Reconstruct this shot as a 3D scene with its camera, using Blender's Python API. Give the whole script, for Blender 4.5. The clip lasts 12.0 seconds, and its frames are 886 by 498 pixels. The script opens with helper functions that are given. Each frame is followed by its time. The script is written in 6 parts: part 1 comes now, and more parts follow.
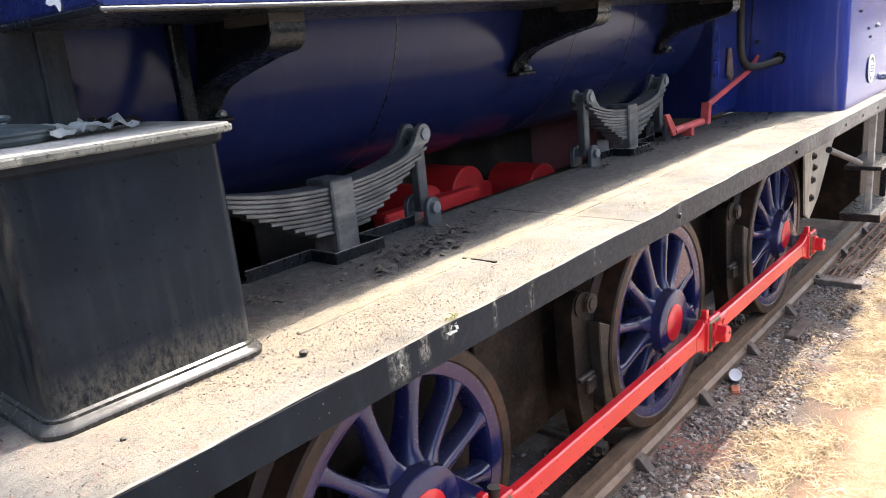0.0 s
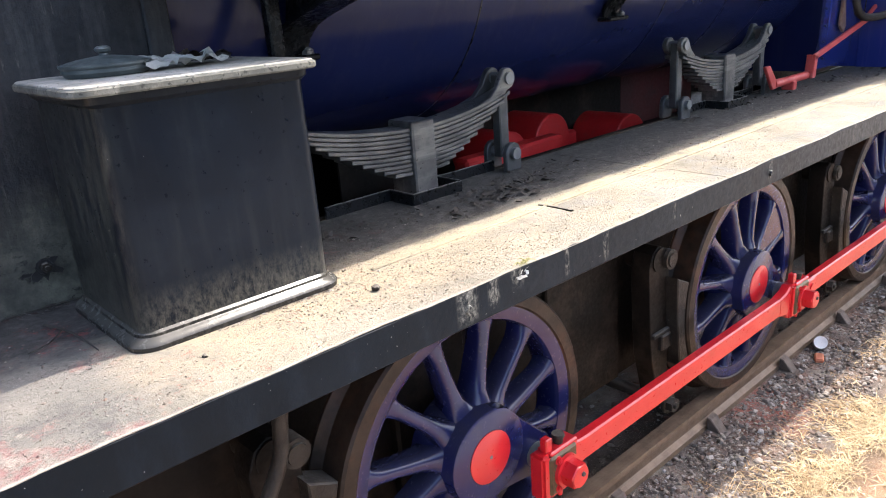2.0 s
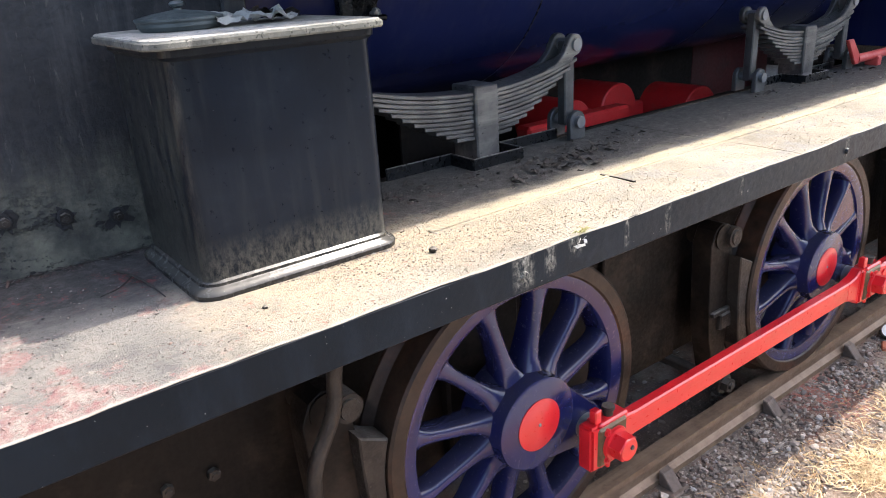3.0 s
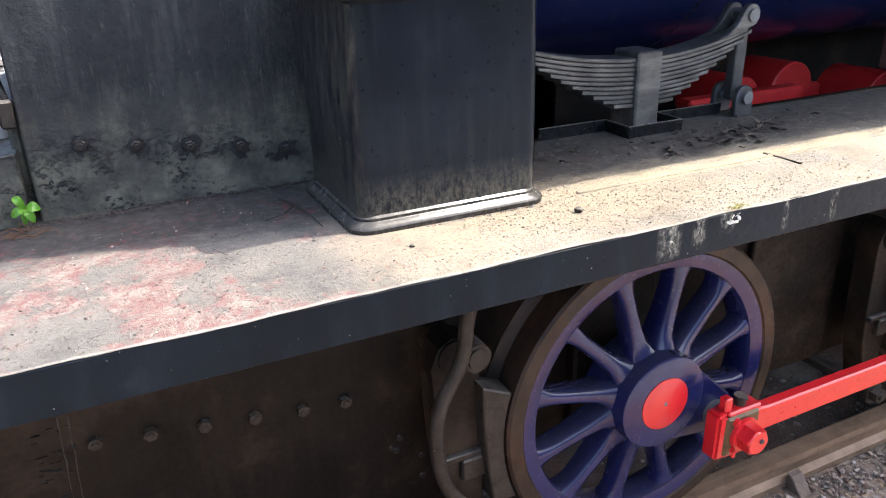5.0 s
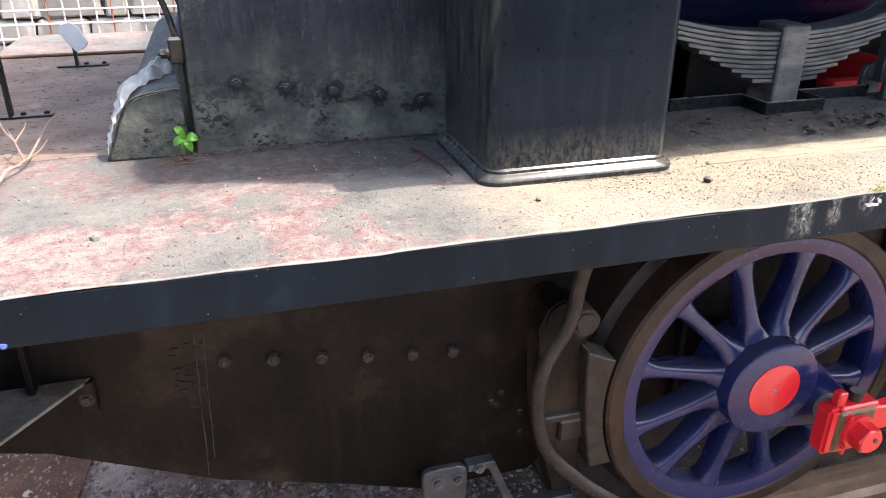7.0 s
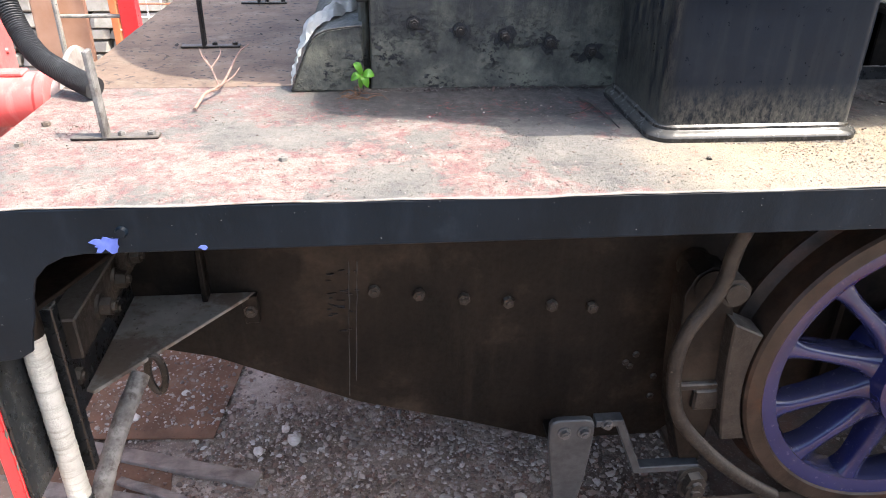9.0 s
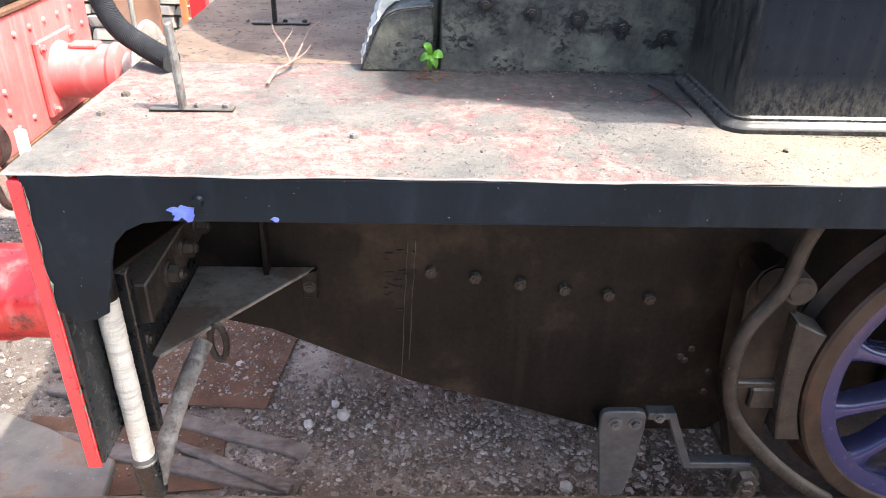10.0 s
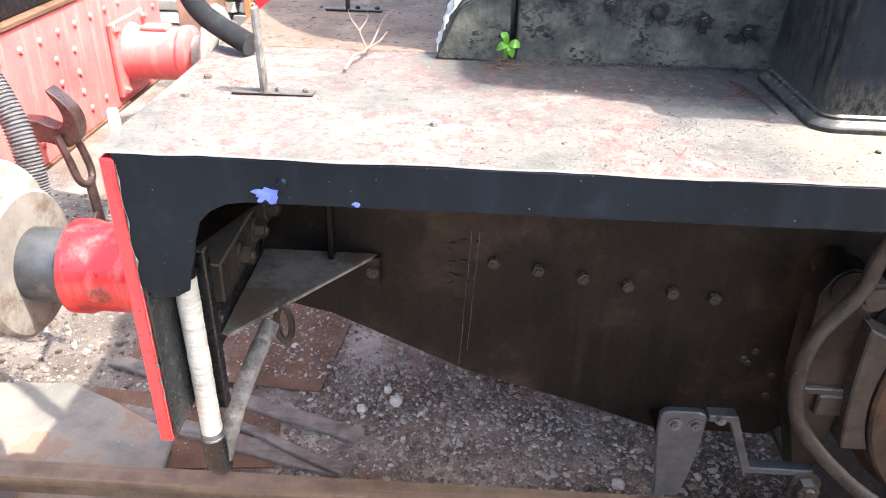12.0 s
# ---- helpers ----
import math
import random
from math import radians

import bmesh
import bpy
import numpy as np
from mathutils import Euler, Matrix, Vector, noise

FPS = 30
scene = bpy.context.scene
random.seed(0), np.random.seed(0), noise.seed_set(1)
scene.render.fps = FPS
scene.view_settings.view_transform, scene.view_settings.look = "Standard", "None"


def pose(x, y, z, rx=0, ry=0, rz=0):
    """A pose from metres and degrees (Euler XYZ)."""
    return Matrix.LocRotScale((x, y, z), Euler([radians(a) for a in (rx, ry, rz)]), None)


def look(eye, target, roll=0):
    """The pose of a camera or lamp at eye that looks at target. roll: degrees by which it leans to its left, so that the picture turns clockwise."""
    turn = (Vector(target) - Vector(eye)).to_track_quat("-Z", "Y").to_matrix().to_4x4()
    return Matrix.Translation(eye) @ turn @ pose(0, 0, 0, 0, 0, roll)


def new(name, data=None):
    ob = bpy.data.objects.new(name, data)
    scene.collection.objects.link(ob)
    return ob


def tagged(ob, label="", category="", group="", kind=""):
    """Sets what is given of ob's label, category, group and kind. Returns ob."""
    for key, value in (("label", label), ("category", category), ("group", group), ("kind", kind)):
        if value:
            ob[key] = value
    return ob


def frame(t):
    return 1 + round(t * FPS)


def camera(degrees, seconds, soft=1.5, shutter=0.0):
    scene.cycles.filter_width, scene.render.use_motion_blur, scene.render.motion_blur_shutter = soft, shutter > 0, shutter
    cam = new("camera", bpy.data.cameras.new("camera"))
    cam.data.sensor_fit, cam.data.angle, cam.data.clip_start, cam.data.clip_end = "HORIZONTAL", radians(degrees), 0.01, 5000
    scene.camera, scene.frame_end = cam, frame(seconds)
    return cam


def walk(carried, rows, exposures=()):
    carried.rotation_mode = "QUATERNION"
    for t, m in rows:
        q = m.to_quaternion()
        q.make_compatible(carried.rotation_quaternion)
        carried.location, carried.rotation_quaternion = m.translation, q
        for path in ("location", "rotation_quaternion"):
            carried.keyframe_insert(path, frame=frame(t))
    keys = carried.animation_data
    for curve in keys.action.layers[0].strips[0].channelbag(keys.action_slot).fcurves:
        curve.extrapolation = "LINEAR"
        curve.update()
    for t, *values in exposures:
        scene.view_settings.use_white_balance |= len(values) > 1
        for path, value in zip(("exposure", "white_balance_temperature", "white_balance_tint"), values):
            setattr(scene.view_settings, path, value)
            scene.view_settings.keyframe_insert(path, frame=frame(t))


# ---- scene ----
cam = camera(61.73, 12.0, 1.0)
PATH = [
    (0, (-1.4001, -2.2609, 1.9264), (0.0438, -0.9829, 1.3955), -5.21),
    (0.5, (-1.3997, -2.2732, 1.9260), (0.0055, -0.9638, 1.3686), -4.96),
    (1, (-1.3991, -2.2803, 1.9242), (-0.0370, -0.9396, 1.3350), -4.62),
    (1.5, (-1.3991, -2.2842, 1.9215), (-0.0860, -0.9074, 1.3048), -4.47),
    (2, (-1.4000, -2.2866, 1.9179), (-0.1451, -0.8695, 1.2720), -4.28),
    (2.5, (-1.4023, -2.2887, 1.9138), (-0.2067, -0.8356, 1.2364), -3.84),
    (2.7, (-1.4037, -2.2897, 1.9121), (-0.2406, -0.8179, 1.2185), -3.69),
    (4.3, (-1.4258, -2.3047, 1.8973), (-0.5050, -0.7028, 1.1319), -1.88),
    (4.5, (-1.4300, -2.3077, 1.8955), (-0.5457, -0.6870, 1.1265), -1.69),
    (5, (-1.4416, -2.3162, 1.8909), (-0.6542, -0.6503, 1.1131), -1.40),
    (5.5, (-1.4550, -2.3259, 1.8865), (-0.7418, -0.6330, 1.0956), -1.58),
    (6, (-1.4698, -2.3364, 1.8823), (-0.8173, -0.6239, 1.0814), -1.05),
    (6.5, (-1.4859, -2.3474, 1.8782), (-0.8948, -0.6208, 1.0601), -0.28),
    (7, (-1.5030, -2.3582, 1.8743), (-0.9841, -0.6210, 1.0300), 0.18),
    (7.2, (-1.5101, -2.3624, 1.8728), (-1.0212, -0.6177, 1.0262), 0.10),
    (8.8, (-1.5685, -2.3891, 1.8620), (-1.3630, -0.6348, 0.9238), 0.51),
    (9, (-1.5758, -2.3913, 1.8608), (-1.3966, -0.6377, 0.9159), 0.90),
    (9.5, (-1.5936, -2.3954, 1.8580), (-1.4754, -0.6468, 0.8946), 1.17),
    (10, (-1.6110, -2.3976, 1.8556), (-1.5561, -0.6556, 0.8746), 1.49),
    (10.5, (-1.6276, -2.3983, 1.8537), (-1.6266, -0.6603, 0.8641), 1.56),
    (11, (-1.6434, -2.3980, 1.8523), (-1.6828, -0.6627, 0.8588), 1.56),
    (11.5, (-1.6583, -2.3975, 1.8516), (-1.7152, -0.6639, 0.8559), 1.55),
    (12, (-1.6726, -2.3980, 1.8518), (-1.7306, -0.6702, 0.8462), 1.80),
]
walk(cam, [(t, look(eye, target, roll)) for t, eye, target, roll in PATH],
     exposures=[(0.0, 2.30, 6500, 11), (7.0, 2.34, 6450, 11), (9.0, 2.42, 6500, 10), (12.0, 2.76, 6450, 9)])

# ---- world and light ----
world = bpy.data.worlds.new("world")
scene.world = world
world.use_nodes = True
sky = world.node_tree.nodes.new("ShaderNodeTexSky")
sky.sky_type, sky.sun_disc = "NISHITA", False
sky.sun_elevation, sky.sun_rotation = radians(59), radians(105.6)
sky.dust_density = 4.0
backing = world.node_tree.nodes["Background"]
backing.inputs["Strength"].default_value = 0.15
world.node_tree.links.new(sky.outputs["Color"], backing.inputs["Color"])
sun = new("sun", bpy.data.lights.new("sun", "SUN"))
sun.data.energy, sun.data.angle, sun.data.color = 2.0, radians(0.8), (1.0, 0.95, 0.87)
sun.matrix_world = look((0, 0, 10), (-5.2, 1.45, 1))

# ---- materials ----
def ramp(nodes, links, fac, stops):
    r = nodes.new("ShaderNodeValToRGB")
    r.color_ramp.elements[0].position, r.color_ramp.elements[0].color = stops[0][0], (*stops[0][1], 1)
    r.color_ramp.elements[1].position, r.color_ramp.elements[1].color = stops[-1][0], (*stops[-1][1], 1)
    for p, c in stops[1:-1]:
        e = r.color_ramp.elements.new(p)
        e.color = (*c, 1)
    links.new(fac, r.inputs[0])
    return r.outputs["Color"]


def noise_tex(nodes, links, where, scale, detail=4.0, rough=0.6, stretch=None):
    n = nodes.new("ShaderNodeTexNoise")
    n.inputs["Scale"].default_value, n.inputs["Detail"].default_value, n.inputs["Roughness"].default_value = scale, detail, rough
    if stretch:
        mp = nodes.new("ShaderNodeMapping")
        mp.inputs["Scale"].default_value = stretch
        links.new(where, mp.inputs["Vector"])
        where = mp.outputs["Vector"]
    links.new(where, n.inputs["Vector"])
    return n.outputs["Fac"]


def blend(nodes, links, fac, a, b):
    mx = nodes.new("ShaderNodeMix")
    mx.data_type = "RGBA"
    if isinstance(fac, float):
        mx.inputs["Factor"].default_value = fac
    else:
        links.new(fac, mx.inputs["Factor"])
    for sock, v in ((mx.inputs[6], a), (mx.inputs[7], b)):
        if isinstance(v, tuple):
            sock.default_value = (*v, 1)
        else:
            links.new(v, sock)
    return mx.outputs[2]


def span(nodes, links, v, a, b, lo=0.0, hi=1.0):
    m = nodes.new("ShaderNodeMapRange")
    m.inputs[1].default_value, m.inputs[2].default_value, m.inputs[3].default_value, m.inputs[4].default_value = a, b, lo, hi
    links.new(v, m.inputs[0])
    return m.outputs[0]


def times(nodes, links, a, b):
    m = nodes.new("ShaderNodeMath")
    m.operation = "MULTIPLY"
    links.new(a, m.inputs[0])
    if isinstance(b, float):
        m.inputs[1].default_value = b
    else:
        links.new(b, m.inputs[1])
    return m.outputs[0]


def surface(name, c1, c2, scale=6.0, rough=(0.4, 0.6), metal=0.0, bump=0.15, bump_scale=60.0, dust=None, dust_at=(0.5, 0.7),
            dust_scale=9.0, specks=None, speck_at=(0.68, 0.72), speck_scale=90.0, streak=None, coat=0.0, vary=0.0, splash=None, spec=0.5, run=(1.0, 1.0, 0.08), run_scale=26.0, top_dust_glint=None, gloss=0.15, windward=None, stains=()):
    """A worn surface: two tones, dust in patches, fine specks, run marks or painted streaks down the sides, relief of
    two sizes.
    """
    m = bpy.data.materials.new(name)
    m.use_nodes = True
    nd, lk = m.node_tree.nodes, m.node_tree.links
    b = nd["Principled BSDF"]
    at = nd.new("ShaderNodeNewGeometry").outputs["Position"]
    big = noise_tex(nd, lk, at, scale, 5.0)
    col = ramp(nd, lk, big, [(0.35, c1), (0.65, c2)])
    if streak:
        s = noise_tex(nd, lk, at, run_scale, 6.0, 0.65, run)
        col = blend(nd, lk, span(nd, lk, s, 0.50, 0.72, 0.0, 0.75), col, streak)
    if dust:
        d = noise_tex(nd, lk, at, dust_scale, 8.0, 0.7)
        col = blend(nd, lk, span(nd, lk, d, dust_at[0], dust_at[1], 0.0, 0.85), col, dust)
    if splash:
        sp = nd.new("ShaderNodeSeparateXYZ")
        lk.new(at, sp.inputs[0])
        up = span(nd, lk, sp.outputs["Z"], splash[0], splash[1], 1.0, 0.0)
        sn = span(nd, lk, noise_tex(nd, lk, at, 95.0, 9.0, 0.8, (1.0, 1.0, 0.5)), 0.40, 0.66, 0.0, 0.95)
        col = blend(nd, lk, times(nd, lk, up, sn), col, splash[2])
    if specks:
        s = noise_tex(nd, lk, at, speck_scale, 2.0, 0.5)
        col = blend(nd, lk, span(nd, lk, s, speck_at[0], speck_at[1], 0.0, 0.9), col, specks)
    if top_dust_glint:
        # dust lying on whatever faces upwards; on the box skirt a painted highlight
        nz = nd.new("ShaderNodeSeparateXYZ")
        lk.new(nd.new("ShaderNodeNewGeometry").outputs["Normal"], nz.inputs[0])
        lay = times(nd, lk, span(nd, lk, nz.outputs["Z"], 0.35, 0.8), span(nd, lk, noise_tex(nd, lk, at, 14.0, 6.0, 0.7), 0.15, 0.5))
        col = blend(nd, lk, lay, col, top_dust_glint)
    if windward:
        # dirt blown against the sides that face the front of the engine
        nx = nd.new("ShaderNodeSeparateXYZ")
        lk.new(nd.new("ShaderNodeNewGeometry").outputs["Normal"], nx.inputs[0])
        stuck = times(nd, lk, span(nd, lk, nx.outputs["X"], -0.3, -0.8), span(nd, lk, noise_tex(nd, lk, at, 60.0, 10.0, 0.8, (1.0, 1.0, 0.22)), 0.42, 0.62, 0.0, 0.85))
        col = blend(nd, lk, stuck, col, windward)
    if stains:
        # chalky runs below the plate edge, ragged along their sides
        place = nd.new("ShaderNodeSeparateXYZ")
        lk.new(at, place.inputs[0])
        crust = noise_tex(nd, lk, at, 75.0, 9.0, 0.8, (1.0, 1.0, 0.45))
        chalk = ramp(nd, lk, noise_tex(nd, lk, at, 120.0, 6.0, 0.7), [(0.38, (0.05, 0.05, 0.045)), (0.62, (0.27, 0.26, 0.225))])
        for sx, half, low, much in stains:
            off = nd.new("ShaderNodeMath")
            off.operation = "SUBTRACT"
            lk.new(place.outputs["X"], off.inputs[0])
            off.inputs[1].default_value = sx
            far = nd.new("ShaderNodeMath")
            far.operation = "ABSOLUTE"
            lk.new(off.outputs[0], far.inputs[0])
            strip = times(nd, lk, span(nd, lk, far.outputs[0], half, half * 0.35), span(nd, lk, place.outputs["Z"], low, low + 0.02))
            col = blend(nd, lk, times(nd, lk, strip, span(nd, lk, crust, 0.58 - 0.3 * much, 0.66 - 0.12 * much, 0.0, 0.95)), col, chalk)
    if vary:
        info = nd.new("ShaderNodeObjectInfo")
        hs = nd.new("ShaderNodeHueSaturation")
        lk.new(span(nd, lk, info.outputs["Random"], 0, 1, 1 - vary, 1 + vary), hs.inputs["Value"])
        lk.new(col, hs.inputs["Color"])
        col = hs.outputs["Color"]
    lk.new(col, b.inputs["Base Color"])
    fine = noise_tex(nd, lk, at, bump_scale, 6.0, 0.65)
    lk.new(span(nd, lk, fine, 0.3, 0.7, rough[0], rough[1]), b.inputs["Roughness"])
    b.inputs["Metallic"].default_value = metal
    b.inputs["Specular IOR Level"].default_value = spec
    b.inputs["Coat Weight"].default_value = coat
    b.inputs["Coat Roughness"].default_value = gloss
    if bump:
        bp = nd.new("ShaderNodeBump")
        bp.inputs["Strength"].default_value, bp.inputs["Distance"].default_value = bump, 0.004
        lk.new(fine, bp.inputs["Height"])
        lk.new(bp.outputs["Normal"], b.inputs["Normal"])
    return m


black = surface("black_paint", (0.004, 0.005, 0.006), (0.009, 0.010, 0.012), 4.0, (0.2, 0.4), bump=0.12, dust=(0.05, 0.047, 0.043), dust_at=(0.62, 0.85), specks=(0.3, 0.29, 0.27), speck_at=(0.77, 0.8), speck_scale=70, spec=0.35, top_dust_glint=(0.10, 0.095, 0.085))
valance_black = surface("valance_paint", (0.0014, 0.0032, 0.0058), (0.0032, 0.0060, 0.0100), 5.0, (0.28, 0.5), bump=0.18, dust=(0.015, 0.021, 0.029), dust_at=(0.58, 0.85), specks=(0.30, 0.30, 0.28), speck_at=(0.765, 0.79), speck_scale=170, spec=0.12, streak=(0.007, 0.011, 0.017), run=(1.0, 1.0, 0.25), run_scale=18.0,
                        stains=[(-0.452, 0.034, 1.275, 0.55), (-0.375, 0.020, 1.285, 0.45), (-0.30, 0.024, 1.305, 0.4), (-0.13, 0.010, 1.28, 0.35), (0.02, 0.014, 1.275, 0.3), (0.33, 0.010, 1.28, 0.3), (0.9, 0.02, 1.28, 0.3), (1.6, 0.02, 1.28, 0.3), (2.45, 0.22, 1.268, 0.35), (3.05, 0.35, 1.268, 0.6), (3.7, 0.5, 1.268, 0.8), (4.5, 0.6, 1.268, 0.8)])
box_black = surface("box_paint", (0.0014, 0.0027, 0.0056), (0.0036, 0.0064, 0.0118), 3.0, (0.26, 0.40), bump=0.07, dust=(0.020, 0.024, 0.027), dust_at=(0.58, 0.9), dust_scale=3.0, specks=(0.45, 0.45, 0.42), speck_at=(0.775, 0.79), speck_scale=110, streak=(0.010, 0.0125, 0.0155), run_scale=40.0, splash=(1.375, 1.47, (0.125, 0.114, 0.09)), spec=0.18, windward=(0.058, 0.054, 0.042))
# paler upward slope paints in the bright highlight along the foot flange
skirt_black = surface("skirt_paint", (0.012, 0.012, 0.012), (0.030, 0.028, 0.025), 9.0, (0.16, 0.32), bump=0.1, dust=(0.09, 0.082, 0.068), dust_at=(0.50, 0.68), dust_scale=24.0, spec=0.3, top_dust_glint=(0.060, 0.057, 0.050))
oily = surface("oily_frame", (0.0026, 0.0021, 0.0017), (0.0128, 0.0090, 0.0065), 2.6, (0.45, 0.75), bump=0.3, dust=(0.046, 0.033, 0.023), dust_at=(0.51, 0.70), dust_scale=2.6, streak=(0.012, 0.0085, 0.0062), spec=0.16)
iron = surface("grey_iron", (0.040, 0.043, 0.046), (0.085, 0.088, 0.09), 14.0, (0.3, 0.55), 0.3, 0.25, dust=(0.2, 0.19, 0.17), dust_at=(0.6, 0.85))
spring_steel = surface("spring_steel", (0.058, 0.060, 0.061), (0.148, 0.149, 0.146), 9.0, (0.24, 0.48), 0.45, 0.25, dust=(0.20, 0.188, 0.168), dust_at=(0.52, 0.78), streak=(0.27, 0.264, 0.25), run=(0.1, 1.0, 1.0))
dusty_steel = surface("dusty_steel", (0.14, 0.132, 0.118), (0.24, 0.226, 0.20), 7.0, (0.6, 0.85), 0.0, 0.4, dust=(0.10, 0.072, 0.052), dust_at=(0.48, 0.56), dust_scale=4.0, specks=(0.05, 0.045, 0.04), speck_at=(0.7, 0.74), spec=0.3)
hook_steel = surface("hook_steel", (0.035, 0.022, 0.021), (0.085, 0.055, 0.050), 16.0, (0.22, 0.45), 0.4, 0.35, dust=(0.14, 0.10, 0.085), dust_at=(0.58, 0.85))
worn_red = surface("worn_red_paint", (0.40, 0.010, 0.012), (0.52, 0.018, 0.018), 6.0, (0.25, 0.5), bump=0.2, dust=(0.06, 0.010, 0.010), dust_at=(0.52, 0.60), dust_scale=7.0, coat=0.2, streak=(0.50, 0.14, 0.12))
pipe_bark = surface("flaking_lagging", (0.075, 0.068, 0.062), (0.21, 0.20, 0.185), 22.0, (0.75, 0.95), bump=0.9, bump_scale=55, dust=(0.05, 0.04, 0.032), dust_at=(0.5, 0.66), dust_scale=40)
slab_stone = surface("stained_slab", (0.125, 0.114, 0.098), (0.27, 0.236, 0.192), 3.0, (0.8, 0.95), bump=0.5, dust=(0.20, 0.128, 0.085), dust_at=(0.50, 0.55), dust_scale=3.0, specks=(0.35, 0.32, 0.28), speck_at=(0.68, 0.74))
old_hose = surface("dusty_rubber", (0.06, 0.062, 0.066), (0.13, 0.13, 0.13), 20.0, (0.55, 0.8), bump=0.2, dust=(0.28, 0.28, 0.27), dust_at=(0.55, 0.8))
dark_iron = surface("dark_iron", (0.011, 0.0093, 0.0080), (0.034, 0.028, 0.023), 16.0, (0.38, 0.7), 0.1, 0.7, dust=(0.062, 0.049, 0.039), dust_at=(0.55, 0.8), specks=(0.10, 0.085, 0.07), speck_at=(0.70, 0.75), speck_scale=60, spec=0.3, top_dust_glint=(0.11, 0.097, 0.082))
guard_grey = surface("guard_grey", (0.024, 0.027, 0.030), (0.05, 0.053, 0.056), 14.0, (0.4, 0.65), 0.2, 0.35, dust=(0.10, 0.095, 0.085), dust_at=(0.62, 0.85), spec=0.4)
tyre_steel = surface("tyre_steel", (0.015, 0.0105, 0.008), (0.037, 0.0245, 0.018), 18.0, (0.32, 0.55), 0.05, 0.3, dust=(0.075, 0.030, 0.015), dust_at=(0.52, 0.75), dust_scale=5.0, spec=0.22)
rust = surface("rusty_steel", (0.082, 0.044, 0.026), (0.145, 0.078, 0.047), 8.0, (0.7, 0.9), 0.0, 0.5, dust=(0.17, 0.125, 0.09), dust_at=(0.54, 0.74), specks=(0.04, 0.026, 0.02), spec=0.3)
wheel_blue = surface("wheel_blue", (0.0085, 0.0110, 0.056), (0.0138, 0.0172, 0.073), 5.0, (0.16, 0.30), bump=0.03, dust=(0.050, 0.046, 0.058), dust_at=(0.58, 0.88), spec=0.26, coat=0.3, gloss=0.04, top_dust_glint=(0.024, 0.025, 0.052))
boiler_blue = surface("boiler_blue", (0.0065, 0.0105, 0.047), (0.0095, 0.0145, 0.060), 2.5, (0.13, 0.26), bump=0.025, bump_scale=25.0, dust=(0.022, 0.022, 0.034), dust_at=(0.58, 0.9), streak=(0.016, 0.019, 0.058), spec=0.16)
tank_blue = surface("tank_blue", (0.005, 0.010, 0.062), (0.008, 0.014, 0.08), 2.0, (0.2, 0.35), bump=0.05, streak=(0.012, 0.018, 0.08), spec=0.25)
# streak puts the glossy pale highlights of the cab sheets into the colour
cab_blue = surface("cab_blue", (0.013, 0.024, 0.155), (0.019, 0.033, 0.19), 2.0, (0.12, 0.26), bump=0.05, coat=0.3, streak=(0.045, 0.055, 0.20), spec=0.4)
red = surface("red_paint", (0.50, 0.010, 0.016), (0.58, 0.018, 0.024), 6.0, (0.25, 0.42), bump=0.05, dust=(0.42, 0.035, 0.035), dust_at=(0.62, 0.85), coat=0.25, gloss=0.08)
gear_red = surface("inner_gear_red", (0.38, 0.010, 0.012), (0.48, 0.018, 0.018), 6.0, (0.35, 0.6), bump=0.1, dust=(0.2, 0.05, 0.04), dust_at=(0.55, 0.8))
lever_red = surface("lever_red", (0.40, 0.040, 0.036), (0.52, 0.085, 0.075), 8.0, (0.35, 0.55), bump=0.1, dust=(0.50, 0.20, 0.17), dust_at=(0.54, 0.75), dust_scale=14.0)
faded_red = surface("faded_red", (0.58, 0.10, 0.095), (0.66, 0.16, 0.15), 4.0, (0.35, 0.6), bump=0.12, dust=(0.58, 0.27, 0.24), dust_at=(0.58, 0.85), streak=(0.66, 0.26, 0.24))
dish_green = surface("dish_paint", (0.035, 0.045, 0.046), (0.065, 0.078, 0.078), 20.0, (0.3, 0.5), bump=0.15, dust=(0.15, 0.15, 0.14), dust_at=(0.6, 0.85))
rag_white = surface("pale_rag", (0.42, 0.41, 0.37), (0.62, 0.61, 0.56), 30.0, (0.8, 0.95), bump=0.6, dust=(0.10, 0.09, 0.075), dust_at=(0.56, 0.68), dust_scale=30.0)
lid_stone = surface("lid_dust", (0.20, 0.19, 0.165), (0.32, 0.30, 0.265), 12.0, (0.7, 0.9), bump=0.4, dust=(0.11, 0.115, 0.09), dust_at=(0.52, 0.7), dust_scale=20, specks=(0.04, 0.045, 0.04), speck_at=(0.64, 0.68), speck_scale=120)
pale_stone = surface("pale_stone", (0.36, 0.33, 0.29), (0.52, 0.49, 0.44), 25.0, (0.8, 0.95), bump=0.5, dust=(0.2, 0.15, 0.11), dust_at=(0.55, 0.7), dust_scale=30.0)
lagging = surface("white_lagging", (0.39, 0.38, 0.33), (0.53, 0.52, 0.47), 9.0, (0.75, 0.9), bump=0.7, bump_scale=150, dust=(0.26, 0.27, 0.19), dust_at=(0.56, 0.78), streak=(0.20, 0.19, 0.155), run=(0.12, 0.12, 1.0), run_scale=110.0)
weed_green = surface("weed_green", (0.09, 0.17, 0.03), (0.2, 0.28, 0.07), 20.0, (0.6, 0.9), bump=0.0)
grey_lagging = surface("grey_lagging", (0.20, 0.18, 0.16), (0.34, 0.32, 0.29), 14.0, (0.75, 0.9), bump=0.5, dust=(0.12, 0.09, 0.07), dust_at=(0.5, 0.8))
